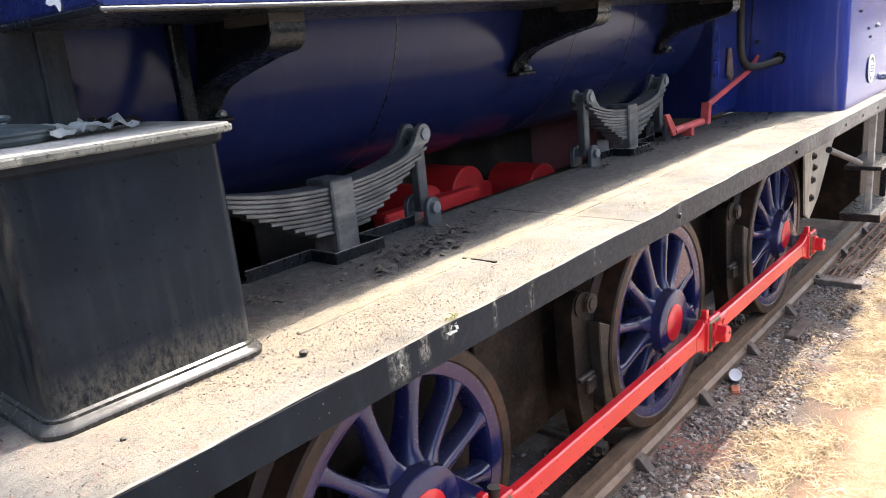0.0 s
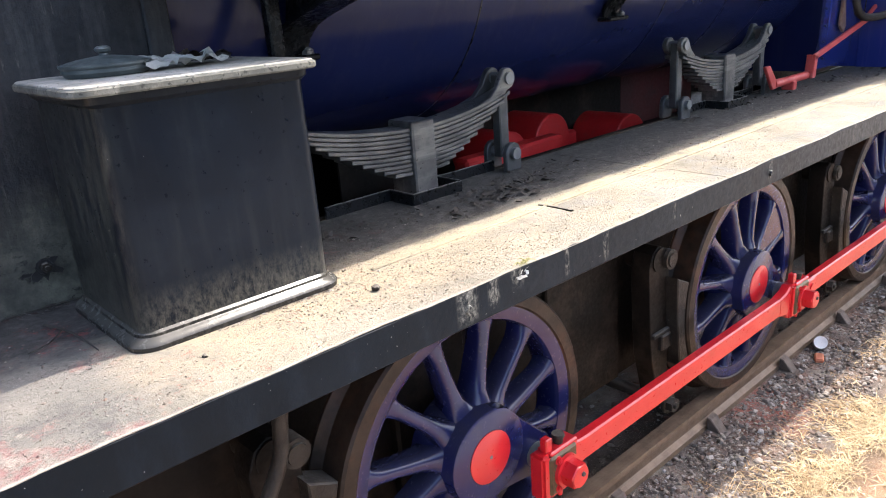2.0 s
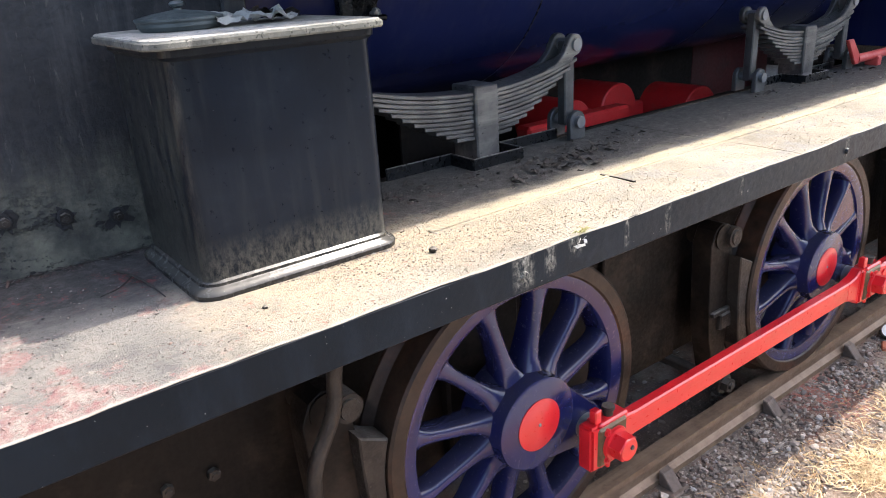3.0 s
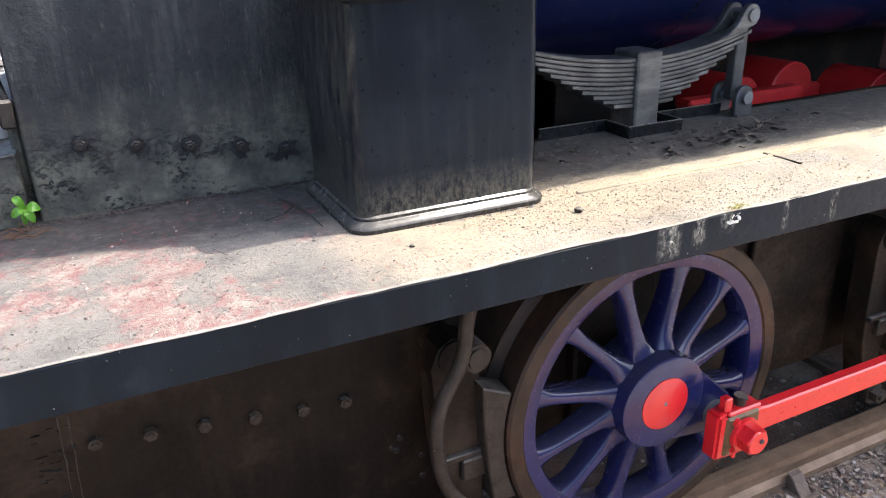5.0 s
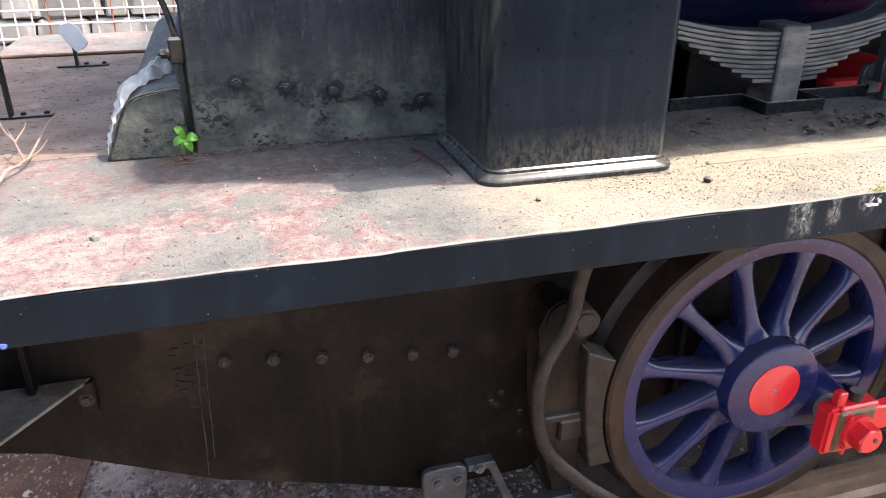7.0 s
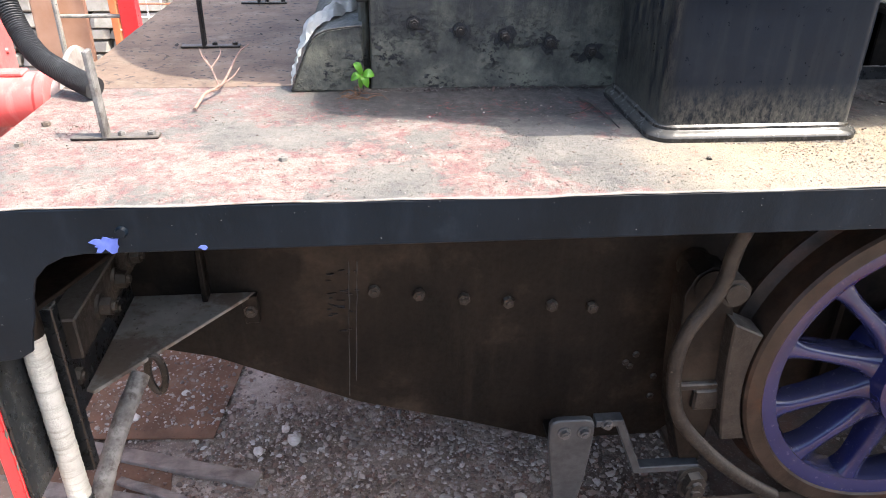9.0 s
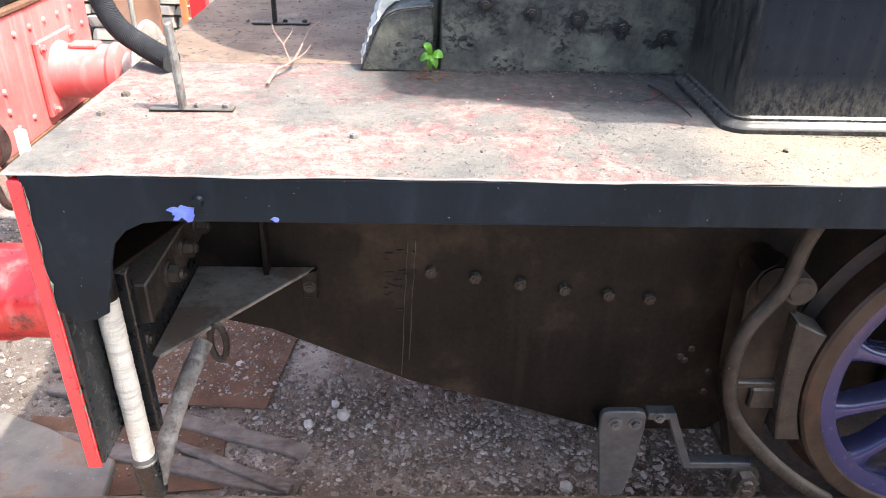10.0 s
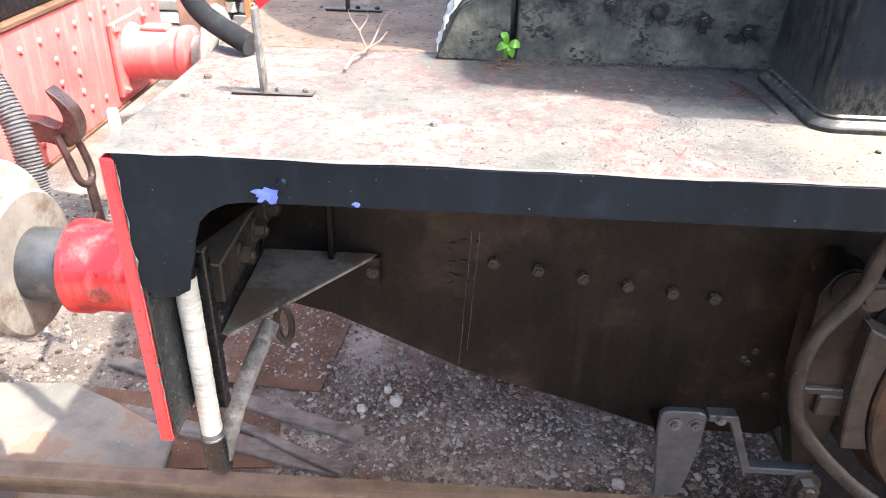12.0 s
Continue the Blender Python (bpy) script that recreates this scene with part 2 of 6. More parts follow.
cloth = surface("white_cloth", (0.56, 0.56, 0.52), (0.72, 0.72, 0.68), 25.0, (0.8, 0.95), bump=0.6, bump_scale=90, dust=(0.20, 0.22, 0.15), dust_at=(0.56, 0.7), dust_scale=22.0)
bracket_black = surface("bracket_black", (0.0026, 0.0031, 0.0038), (0.0065, 0.0072, 0.0085), 6.0, (0.16, 0.36), bump=0.2, dust=(0.03, 0.028, 0.025), dust_at=(0.62, 0.9), spec=0.22)
scale_black = surface("loose_scale", (0.004, 0.004, 0.0045), (0.011, 0.011, 0.012), 40.0, (0.35, 0.7), bump=1.0, bump_scale=70)
# gear red darkened, so the deep shade inside is part of the colour
shaded_red = surface("shaded_inside_red", (0.045, 0.004, 0.004), (0.085, 0.007, 0.007), 5.0, (0.5, 0.75), bump=0.2, dust=(0.03, 0.012, 0.01), dust_at=(0.5, 0.75))
brown_straw = surface("brown_grass", (0.22, 0.13, 0.06), (0.36, 0.24, 0.12), 8.0, (0.6, 0.9), bump=0.0)
rubber = surface("rubber_hose", (0.018, 0.019, 0.021), (0.035, 0.036, 0.038), 20.0, (0.5, 0.7), bump=0.2, dust=(0.16, 0.16, 0.16), dust_at=(0.6, 0.85))
old_wood = surface("old_wood", (0.10, 0.08, 0.066), (0.20, 0.165, 0.14), 12.0, (0.75, 0.9), bump=0.7, bump_scale=70, dust=(0.28, 0.25, 0.22), dust_at=(0.56, 0.8), streak=(0.05, 0.038, 0.03), run=(0.2, 1.0, 1.0))
twig_bark = surface("twig_bark", (0.20, 0.115, 0.085), (0.30, 0.20, 0.155), 60.0, (0.7, 0.9), bump=0.4)
leaf_green = surface("leaf_green", (0.06, 0.18, 0.012), (0.105, 0.27, 0.022), 40.0, (0.35, 0.5), bump=0.05)
tuft_green = surface("dry_moss", (0.20, 0.19, 0.06), (0.34, 0.31, 0.13), 40.0, (0.7, 0.9), bump=0.1)
mossy_edge = surface("mossy_edge", (0.045, 0.045, 0.038), (0.11, 0.106, 0.088), 25.0, (0.75, 0.95), bump=0.6, dust=(0.19, 0.18, 0.15), dust_at=(0.53, 0.68), dust_scale=30, specks=(0.015, 0.017, 0.013), speck_at=(0.60, 0.64), speck_scale=110)
cream_sheet = surface("limed_sheet", (0.30, 0.28, 0.22), (0.42, 0.39, 0.31), 6.0, (0.6, 0.85), bump=0.3, dust=(0.15, 0.13, 0.10), dust_at=(0.56, 0.75), streak=(0.22, 0.19, 0.15))
dead_leaf = surface("dead_leaf", (0.012, 0.010, 0.008), (0.055, 0.044, 0.035), 60.0, (0.7, 0.9), bump=0.3)
rail_brown = surface("rail_steel", (0.108, 0.072, 0.047), (0.185, 0.128, 0.086), 9.0, (0.38, 0.65), 0.1, 0.4, dust=(0.10, 0.065, 0.042), dust_at=(0.55, 0.75), dust_scale=22.0, streak=(0.225, 0.158, 0.108), run=(0.03, 1.0, 1.0), spec=0.3)
chair_iron = surface("chair_iron", (0.06, 0.045, 0.036), (0.13, 0.095, 0.075), 14.0, (0.6, 0.85), 0.1, 0.4, dust=(0.24, 0.19, 0.155), dust_at=(0.58, 0.85))
straw = surface("dry_grass", (0.38, 0.29, 0.165), (0.58, 0.46, 0.28), 8.0, (0.6, 0.9), bump=0.0, dust=(0.24, 0.15, 0.07), dust_at=(0.50, 0.72))
stone_wall = surface("wall_stone", (0.22, 0.20, 0.17), (0.36, 0.33, 0.29), 3.0, (0.8, 0.95), bump=0.6, bump_scale=18, dust=(0.16, 0.17, 0.12), dust_at=(0.5, 0.8), vary=0.25)
mortar = surface("wall_mortar", (0.07, 0.068, 0.055), (0.13, 0.125, 0.10), 3.0, (0.85, 0.95), bump=0.5, bump_scale=25, dust=(0.18, 0.17, 0.15), dust_at=(0.55, 0.8), dust_scale=2.0)
brass = surface("oily_brass", (0.05, 0.034, 0.018), (0.12, 0.085, 0.045), 16.0, (0.35, 0.6), 0.4, 0.3, dust=(0.03, 0.02, 0.014), dust_at=(0.52, 0.75))
bright_steel = surface("worn_pin_steel", (0.16, 0.17, 0.18), (0.24, 0.25, 0.26), 20.0, (0.3, 0.5), 0.6, 0.15)
white_paint = surface("white_paint", (0.68, 0.67, 0.64), (0.78, 0.77, 0.74), 10.0, (0.5, 0.7), bump=0.1)
orange_paint = surface("orange_paint", (0.55, 0.17, 0.06), (0.65, 0.24, 0.10), 10.0, (0.5, 0.7), bump=0.1)
brown_paint = surface("brown_panel", (0.42, 0.22, 0.13), (0.5, 0.29, 0.19), 6.0, (0.5, 0.7), bump=0.1)
brick_red = surface("brick_red", (0.34, 0.10, 0.05), (0.42, 0.15, 0.08), 30.0, (0.8, 0.95), bump=0.4)
brown_deck = surface("brown_deck", (0.105, 0.070, 0.048), (0.185, 0.128, 0.090), 6.0, (0.75, 0.9), bump=0.6, bump_scale=50, dust=(0.22, 0.178, 0.135), dust_at=(0.52, 0.70), specks=(0.03, 0.027, 0.024), speck_at=(0.62, 0.66), speck_scale=60)
blue_spot = surface("blue_paint_patch", (0.05, 0.085, 0.33), (0.09, 0.13, 0.42), 60.0, (0.4, 0.6), bump=0.2)


def smokebox_surface():
    """Sooty sheet: run marks of ash above, a dull olive film below, loose black scale near the foot."""
    m = bpy.data.materials.new("smokebox_soot")
    m.use_nodes = True
    nd, lk = m.node_tree.nodes, m.node_tree.links
    b = nd["Principled BSDF"]
    at = nd.new("ShaderNodeNewGeometry").outputs["Position"]
    sep = nd.new("ShaderNodeSeparateXYZ")
    lk.new(at, sep.inputs[0])
    col = ramp(nd, lk, noise_tex(nd, lk, at, 6.0, 6.0), [(0.35, (0.0042, 0.0055, 0.0085)), (0.65, (0.0115, 0.0130, 0.0165))])
    runs = noise_tex(nd, lk, at, 20.0, 8.0, 0.7, (1.0, 1.0, 0.14))
    col = blend(nd, lk, span(nd, lk, runs, 0.50, 0.74, 0.0, 0.7), col, (0.050, 0.051, 0.052))
    thin = noise_tex(nd, lk, at, 70.0, 5.0, 0.7, (1.0, 1.0, 0.2))
    col = blend(nd, lk, span(nd, lk, thin, 0.62, 0.72, 0.0, 0.5), col, (0.11, 0.105, 0.092))
    uneven = nd.new("ShaderNodeMath")
    uneven.operation = "MULTIPLY_ADD"
    lk.new(runs, uneven.inputs[0])
    uneven.inputs[1].default_value = 0.35
    lk.new(sep.outputs["Z"], uneven.inputs[2])
    film = ramp(nd, lk, noise_tex(nd, lk, at, 13.0, 8.0, 0.7), [(0.34, (0.034, 0.034, 0.029)), (0.50, (0.078, 0.078, 0.062)), (0.66, (0.150, 0.147, 0.108))])
    col = blend(nd, lk, span(nd, lk, uneven.outputs[0], 1.79, 1.63, 0.0, 0.85), col, film)
    low = span(nd, lk, sep.outputs["Z"], 1.56, 1.44)
    where = span(nd, lk, noise_tex(nd, lk, at, 9.0, 4.0, 0.6), 0.46, 0.56)
    scale_fl = span(nd, lk, noise_tex(nd, lk, at, 62.0, 5.0, 0.72, (1.0, 1.0, 1.5)), 0.53, 0.56)
    loose = times(nd, lk, times(nd, lk, low, where), scale_fl)
    col = blend(nd, lk, loose, col, (0.012, 0.012, 0.013))
    lk.new(col, b.inputs["Base Color"])
    fine = noise_tex(nd, lk, at, 60.0, 6.0, 0.65)
    lk.new(span(nd, lk, fine, 0.3, 0.7, 0.45, 0.75), b.inputs["Roughness"])
    b.inputs["Specular IOR Level"].default_value = 0.38
    relief = nd.new("ShaderNodeMath")
    relief.operation = "MULTIPLY_ADD"
    lk.new(loose, relief.inputs[0])
    relief.inputs[1].default_value = 1.6
    lk.new(fine, relief.inputs[2])
    bp = nd.new("ShaderNodeBump")
    bp.inputs["Strength"].default_value, bp.inputs["Distance"].default_value = 0.8, 0.005
    lk.new(relief.outputs[0], bp.inputs["Height"])
    lk.new(bp.outputs["Normal"], b.inputs["Normal"])
    return m


def plate_surface():
    """Dusty deck plate: cream grit outside, soot trodden in and shade painted in along the inner side; at the front end
    flaking red and cream paint on grey.
    """
    m = bpy.data.materials.new("deck_plate")
    m.use_nodes = True
    nd, lk = m.node_tree.nodes, m.node_tree.links
    b = nd["Principled BSDF"]
    at = nd.new("ShaderNodeNewGeometry").outputs["Position"]
    sep = nd.new("ShaderNodeSeparateXYZ")
    lk.new(at, sep.inputs[0])
    x, y = sep.outputs["X"], sep.outputs["Y"]

    def plus(a, k, c):
        n = nd.new("ShaderNodeMath")
        n.operation = "MULTIPLY_ADD"
        lk.new(a, n.inputs[0])
        n.inputs[1].default_value = k
        lk.new(c, n.inputs[2])
        return n.outputs[0]

    def spots(scale, lo, hi, top=1.0, detail=9.0, rough=0.78, stretch=None):
        return span(nd, lk, noise_tex(nd, lk, at, scale, detail, rough, stretch), lo, hi, 0.0, top)

    col = ramp(nd, lk, noise_tex(nd, lk, at, 4.0, 9.0, 0.72), [(0.34, (0.145, 0.127, 0.098)), (0.5, (0.222, 0.194, 0.144)), (0.66, (0.285, 0.250, 0.190))])
    col = blend(nd, lk, times(nd, lk, spots(5.0, 0.50, 0.60, 0.8, 12.0, 0.8), span(nd, lk, x, -0.3, 0.5, 0.35, 1.0)), col, (0.165, 0.163, 0.155))
    col = blend(nd, lk, spots(11.0, 0.57, 0.64, 0.55, 12.0, 0.82, (0.4, 1.0, 1.0)), col, (0.10, 0.096, 0.09))
    # yellow grit blown against the box foot and along the seam
    foot = times(nd, lk, times(nd, lk, span(nd, lk, x, -1.13, -1.05), span(nd, lk, x, 0.1, -0.55)), span(nd, lk, y, -1.26, -1.15))
    col = blend(nd, lk, times(nd, lk, foot, spots(30.0, 0.36, 0.56, 0.85)), col, (0.305, 0.25, 0.165))
    seam = times(nd, lk, times(nd, lk, span(nd, lk, y, -1.055, -1.03), span(nd, lk, y, -0.96, -0.99)), span(nd, lk, x, -0.5, -0.3))
    col = blend(nd, lk, times(nd, lk, seam, spots(14.0, 0.42, 0.58, 0.8, 10.0, 0.8, (0.3, 1.0, 1.0))), col, (0.40, 0.33, 0.20))
    # front end: grey, with patches of red paint and cream flakes that have hard edges
    front = span(nd, lk, plus(noise_tex(nd, lk, at, 6.0, 8.0, 0.75), 0.5, x), -0.68, -0.86)
    base = ramp(nd, lk, noise_tex(nd, lk, at, 9.0, 10.0, 0.78), [(0.36, (0.083, 0.081, 0.074)), (0.5, (0.136, 0.127, 0.112)), (0.64, (0.180, 0.164, 0.141))])
    red_tone = ramp(nd, lk, noise_tex(nd, lk, at, 48.0, 8.0, 0.75), [(0.36, (0.170, 0.058, 0.052)), (0.48, (0.205, 0.108, 0.096)), (0.60, (0.225, 0.170, 0.148))])
    zone = noise_tex(nd, lk, at, 3.4, 8.0, 0.66)
    flake = noise_tex(nd, lk, at, 22.0, 12.0, 0.84)
    both = plus(flake, 0.5, zone)
    base = blend(nd, lk, span(nd, lk, both, 0.725, 0.775, 0.0, 0.85), base, red_tone)
    base = blend(nd, lk, span(nd, lk, plus(noise_tex(nd, lk, at, 27.0, 12.0, 0.84), 1.2, zone), 1.14, 1.20, 0.0, 0.8), base, (0.245, 0.223, 0.186))
    cells = nd.new("ShaderNodeTexVoronoi")
    cells.feature = "DISTANCE_TO_EDGE"
    cells.inputs["Scale"].default_value = 80.0
    bend = nd.new("ShaderNodeMix")
    bend.data_type = "VECTOR"
    bend.inputs["Factor"].default_value = 0.08
    wob = nd.new("ShaderNodeTexNoise")
    wob.inputs["Scale"].default_value, wob.inputs["Detail"].default_value = 26.0, 5.0
    lk.new(at, wob.inputs["Vector"])
    lk.new(at, bend.inputs[4])
    lk.new(wob.outputs["Color"], bend.inputs[5])
    lk.new(bend.outputs[1], cells.inputs["Vector"])
    crack = times(nd, lk, span(nd, lk, cells.outputs["Distance"], 0.0, 0.10, 0.5, 0.0), times(nd, lk, span(nd, lk, both, 0.68, 0.78), span(nd, lk, x, -1.2, -1.9, 0.5, 1.0)))
    base = blend(nd, lk, crack, base, (0.075, 0.058, 0.052))
    col = blend(nd, lk, front, col, base)
    # crumbs of rust, soot and cream paint
    col = blend(nd, lk, times(nd, lk, spots(130.0, 0.60, 0.65, 0.7, 4.0, 0.6), span(nd, lk, x, 0.3, -0.3, 0.25, 1.0)), col, (0.085, 0.066, 0.052))
    col = blend(nd, lk, times(nd, lk, times(nd, lk, spots(88.0, 0.62, 0.65, 0.6, 4.0, 0.6), span(nd, lk, x, -0.2, -0.6)), span(nd, lk, x, -1.15, -0.95)), col, (0.25, 0.075, 0.058))
    col = blend(nd, lk, spots(70.0, 0.56, 0.66, 0.4, 9.0, 0.8), col, (0.27, 0.245, 0.20))
    # soot, oil and painted-in tank shade along the inner side, its edge uneven
    soot_shade_tone = ramp(nd, lk, noise_tex(nd, lk, at, 34.0, 10.0, 0.8), [(0.36, (0.014, 0.0135, 0.013)), (0.52, (0.042, 0.040, 0.037)), (0.68, (0.105, 0.099, 0.09))])
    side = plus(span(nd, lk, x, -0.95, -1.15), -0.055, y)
    soot_shade = span(nd, lk, plus(noise_tex(nd, lk, at, 7.0, 12.0, 0.8, (0.6, 1.0, 1.0)), 0.30, side), -0.835, -0.745, 0.0, 0.95)
    col = blend(nd, lk, times(nd, lk, soot_shade, span(nd, lk, x, -1.85, -1.65)), col, soot_shade_tone)
    left = times(nd, lk, times(nd, lk, spots(26.0, 0.55, 0.60, 0.75, 12.0, 0.84), span(nd, lk, x, -0.25, -0.6)), times(nd, lk, span(nd, lk, y, -0.70, -0.76), span(nd, lk, plus(zone, 0.5, y), -0.72, -0.62)))
    col = blend(nd, lk, left, col, (0.21, 0.042, 0.038))
    # bare bright lip along the outer edge
    lip = span(nd, lk, plus(flake, 0.03, y), -1.256, -1.263, 0.0, 0.7)
    col = blend(nd, lk, lip, col, (0.37, 0.35, 0.30))
    lk.new(col, b.inputs["Base Color"])
    b.inputs["Roughness"].default_value = 0.8
    bp = nd.new("ShaderNodeBump")
    bp.inputs["Strength"].default_value, bp.inputs["Distance"].default_value = 0.8, 0.006
    lk.new(plus(flake, 0.8, noise_tex(nd, lk, at, 85.0, 9.0, 0.82)), bp.inputs["Height"])
    lk.new(bp.outputs["Normal"], b.inputs["Normal"])
    return m


def ground_surface():
    """Ash and small ballast by the rails, a tan earth path beside, brown rusty soil in patches."""
    m = bpy.data.materials.new("ash_and_earth")
    m.use_nodes = True
    nd, lk = m.node_tree.nodes, m.node_tree.links
    b = nd["Principled BSDF"]
    at = nd.new("ShaderNodeNewGeometry").outputs["Position"]
    sep = nd.new("ShaderNodeSeparateXYZ")
    lk.new(at, sep.inputs[0])
    ash = ramp(nd, lk, noise_tex(nd, lk, at, 2.2, 8.0, 0.7), [(0.38, (0.048, 0.037, 0.030)), (0.52, (0.115, 0.092, 0.076)), (0.66, (0.25, 0.21, 0.175))])
    pale = ramp(nd, lk, noise_tex(nd, lk, at, 3.0, 9.0, 0.74), [(0.38, (0.095, 0.068, 0.052)), (0.50, (0.19, 0.152, 0.122)), (0.64, (0.40, 0.345, 0.29))])
    ash = blend(nd, lk, times(nd, lk, span(nd, lk, sep.outputs["X"], -0.5, -1.2), span(nd, lk, sep.outputs["X"], -2.6, -2.2, 0.35, 1.0)), ash, pale)
    soil = noise_tex(nd, lk, at, 1.6, 7.0, 0.7)
    ash = blend(nd, lk, span(nd, lk, soil, 0.51, 0.60, 0.0, 0.75), ash, (0.15, 0.078, 0.050))
    earth = ramp(nd, lk, noise_tex(nd, lk, at, 5.0, 8.0, 0.7), [(0.35, (0.30, 0.158, 0.085)), (0.65, (0.41, 0.24, 0.14))])
    edge = noise_tex(nd, lk, at, 2.5, 6.0, 0.7)
    mixv = nd.new("ShaderNodeMath")
    mixv.operation = "MULTIPLY_ADD"
    lk.new(edge, mixv.inputs[0])
    mixv.inputs[1].default_value = 0.55
    lk.new(sep.outputs["Y"], mixv.inputs[2])
    col = blend(nd, lk, span(nd, lk, mixv.outputs[0], -0.95, -1.15), ash, (0.15, 0.098, 0.06))
    col = blend(nd, lk, span(nd, lk, mixv.outputs[0], -1.16, -1.34), col, earth)
    col = blend(nd, lk, span(nd, lk, mixv.outputs[0], -1.75, -2.1), col, (0.37, 0.345, 0.315))
    spot = nd.new("ShaderNodeVectorMath")
    spot.operation = "DISTANCE"
    spot.inputs[1].default_value = (1.91, -0.87, -0.15)
    lk.new(at, spot.inputs[0])
    rusty = times(nd, lk, span(nd, lk, spot.outputs["Value"], 0.34, 0.12), span(nd, lk, noise_tex(nd, lk, at, 14.0, 7.0, 0.75), 0.40, 0.55))
    col = blend(nd, lk, rusty, col, (0.20, 0.065, 0.045))
    grit = noise_tex(nd, lk, at, 120.0, 6.0, 0.8)
    col = blend(nd, lk, span(nd, lk, grit, 0.56, 0.66, 0.0, 0.8), col, (0.44, 0.385, 0.325))
    dark = noise_tex(nd, lk, at, 75.0, 8.0, 0.8)
    col = blend(nd, lk, span(nd, lk, dark, 0.56, 0.66, 0.0, 0.6), col, (0.09, 0.07, 0.058))
    lk.new(col, b.inputs["Base Color"])
    b.inputs["Roughness"].default_value = 0.92
    bp = nd.new("ShaderNodeBump")
    bp.inputs["Strength"].default_value, bp.inputs["Distance"].default_value = 0.8, 0.012
    lk.new(noise_tex(nd, lk, at, 42.0, 8.0, 0.75), bp.inputs["Height"])
    lk.new(bp.outputs["Normal"], b.inputs["Normal"])
    return m


def gravel_surface(name, bright):
    m = bpy.data.materials.new(name)
    m.use_nodes = True
    nd, lk = m.node_tree.nodes, m.node_tree.links
    b = nd["Principled BSDF"]
    geo = nd.new("ShaderNodeNewGeometry")
    col = ramp(nd, lk, geo.outputs["Random Per Island"], [(0.0, (0.10, 0.078, 0.064)), (0.35, (0.26, 0.215, 0.18)), (0.7, (0.52, 0.46, 0.40)), (0.74, (0.17, 0.10, 0.070)), (0.88, (0.27, 0.19, 0.145)), (0.9, (0.38, 0.35, 0.32)), (1.0, (0.66, 0.62, 0.57))])
    col = blend(nd, lk, bright, (0.05, 0.04, 0.034), col)
    lk.new(col, b.inputs["Base Color"])
    b.inputs["Roughness"].default_value = 0.85
    bp = nd.new("ShaderNodeBump")
    bp.inputs["Strength"].default_value, bp.inputs["Distance"].default_value = 0.5, 0.003
    lk.new(noise_tex(nd, lk, geo.outputs["Position"], 200.0, 4.0, 0.7), bp.inputs["Height"])
    lk.new(bp.outputs["Normal"], b.inputs["Normal"])
    return m


sooty = smokebox_surface()
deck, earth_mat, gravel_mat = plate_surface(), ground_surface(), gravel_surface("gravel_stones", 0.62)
ash_gravel = gravel_surface("ash_stones", 0.5)
grit_mat = gravel_surface("deck_crumbs", 0.6)

# ---- mesh tools ----
def finish(name, bm, mat, smooth=32):
    bmesh.ops.recalc_face_normals(bm, faces=bm.faces)
    me = bpy.data.meshes.new(name)
    bm.to_mesh(me)
    bm.free()
    me.materials.append(mat)
    me.shade_smooth()
    me.set_sharp_from_angle(angle=radians(smooth))
    return me


def part(name, bm, mat, parent, label=""):
    ob = new(name, finish(name, bm, mat))
    ob.parent = parent
    return tagged(ob, label)


def thing(name, bm, mat, label, category, group="", kind=""):
    """A thing that is one mesh; its origin goes to the middle of its foot."""
    cos = [v.co for v in bm.verts]
    base = Vector(((min(c.x for c in cos) + max(c.x for c in cos)) / 2, (min(c.y for c in cos) + max(c.y for c in cos)) / 2, min(c.z for c in cos)))
    bmesh.ops.translate(bm, verts=bm.verts, vec=-base)
    ob = new(name, finish(name, bm, mat))
    ob.location = base
    return tagged(ob, label, category, group, kind)


def root(name, at, label="", category="", group="", kind=""):
    ob = new(name)
    ob.location = at
    ob.empty_display_size = 0.1
    return tagged(ob, label, category, group, kind)


def sub(name, bm, mat, parent, label=""):
    """A part given in world places under a thing whose foot is not the origin."""
    bmesh.ops.translate(bm, verts=bm.verts, vec=-parent.location)
    return part(name, bm, mat, parent, label)


def block(bm, x0, x1, y0, y1, z0, z1, bev=0.003, seg=1):
    made = bmesh.ops.create_cube(bm, size=1)["verts"]
    for v in made:
        v.co = Vector(((x0 + x1) / 2 + v.co.x * (x1 - x0), (y0 + y1) / 2 + v.co.y * (y1 - y0), (z0 + z1) / 2 + v.co.z * (z1 - z0)))
    if bev:
        edges = list({e for v in made for e in v.link_edges})
        bmesh.ops.bevel(bm, geom=edges, offset=bev, segments=seg, affect="EDGES", clamp_overlap=True)
    return bm


def rod(bm, a, b, r0, r1=None, seg=20, turn=0.0):
    a, b = Vector(a), Vector(b)
    q = (b - a).to_track_quat("Z", "Y").to_matrix().to_4x4()
    bmesh.ops.create_cone(bm, cap_ends=True, segments=seg, radius1=r0, radius2=r0 if r1 is None else r1, depth=(b - a).length,
                          matrix=Matrix.Translation((a + b) / 2) @ q @ Matrix.Rotation(turn, 4, "Z"))
    return bm


def bolt(bm, at, way, r, h, washer=True):
    at, way = Vector(at), Vector(way).normalized()
    if washer:
        rod(bm, at - way * 0.002, at + way * h * 0.25, r * 1.35, seg=18)
    rod(bm, at, at + way * h, r, r * 0.96, seg=6, turn=random.random())
    rod(bm, at + way * h, at + way * h * 1.25, r * 0.5, r * 0.42, seg=12)
    return bm


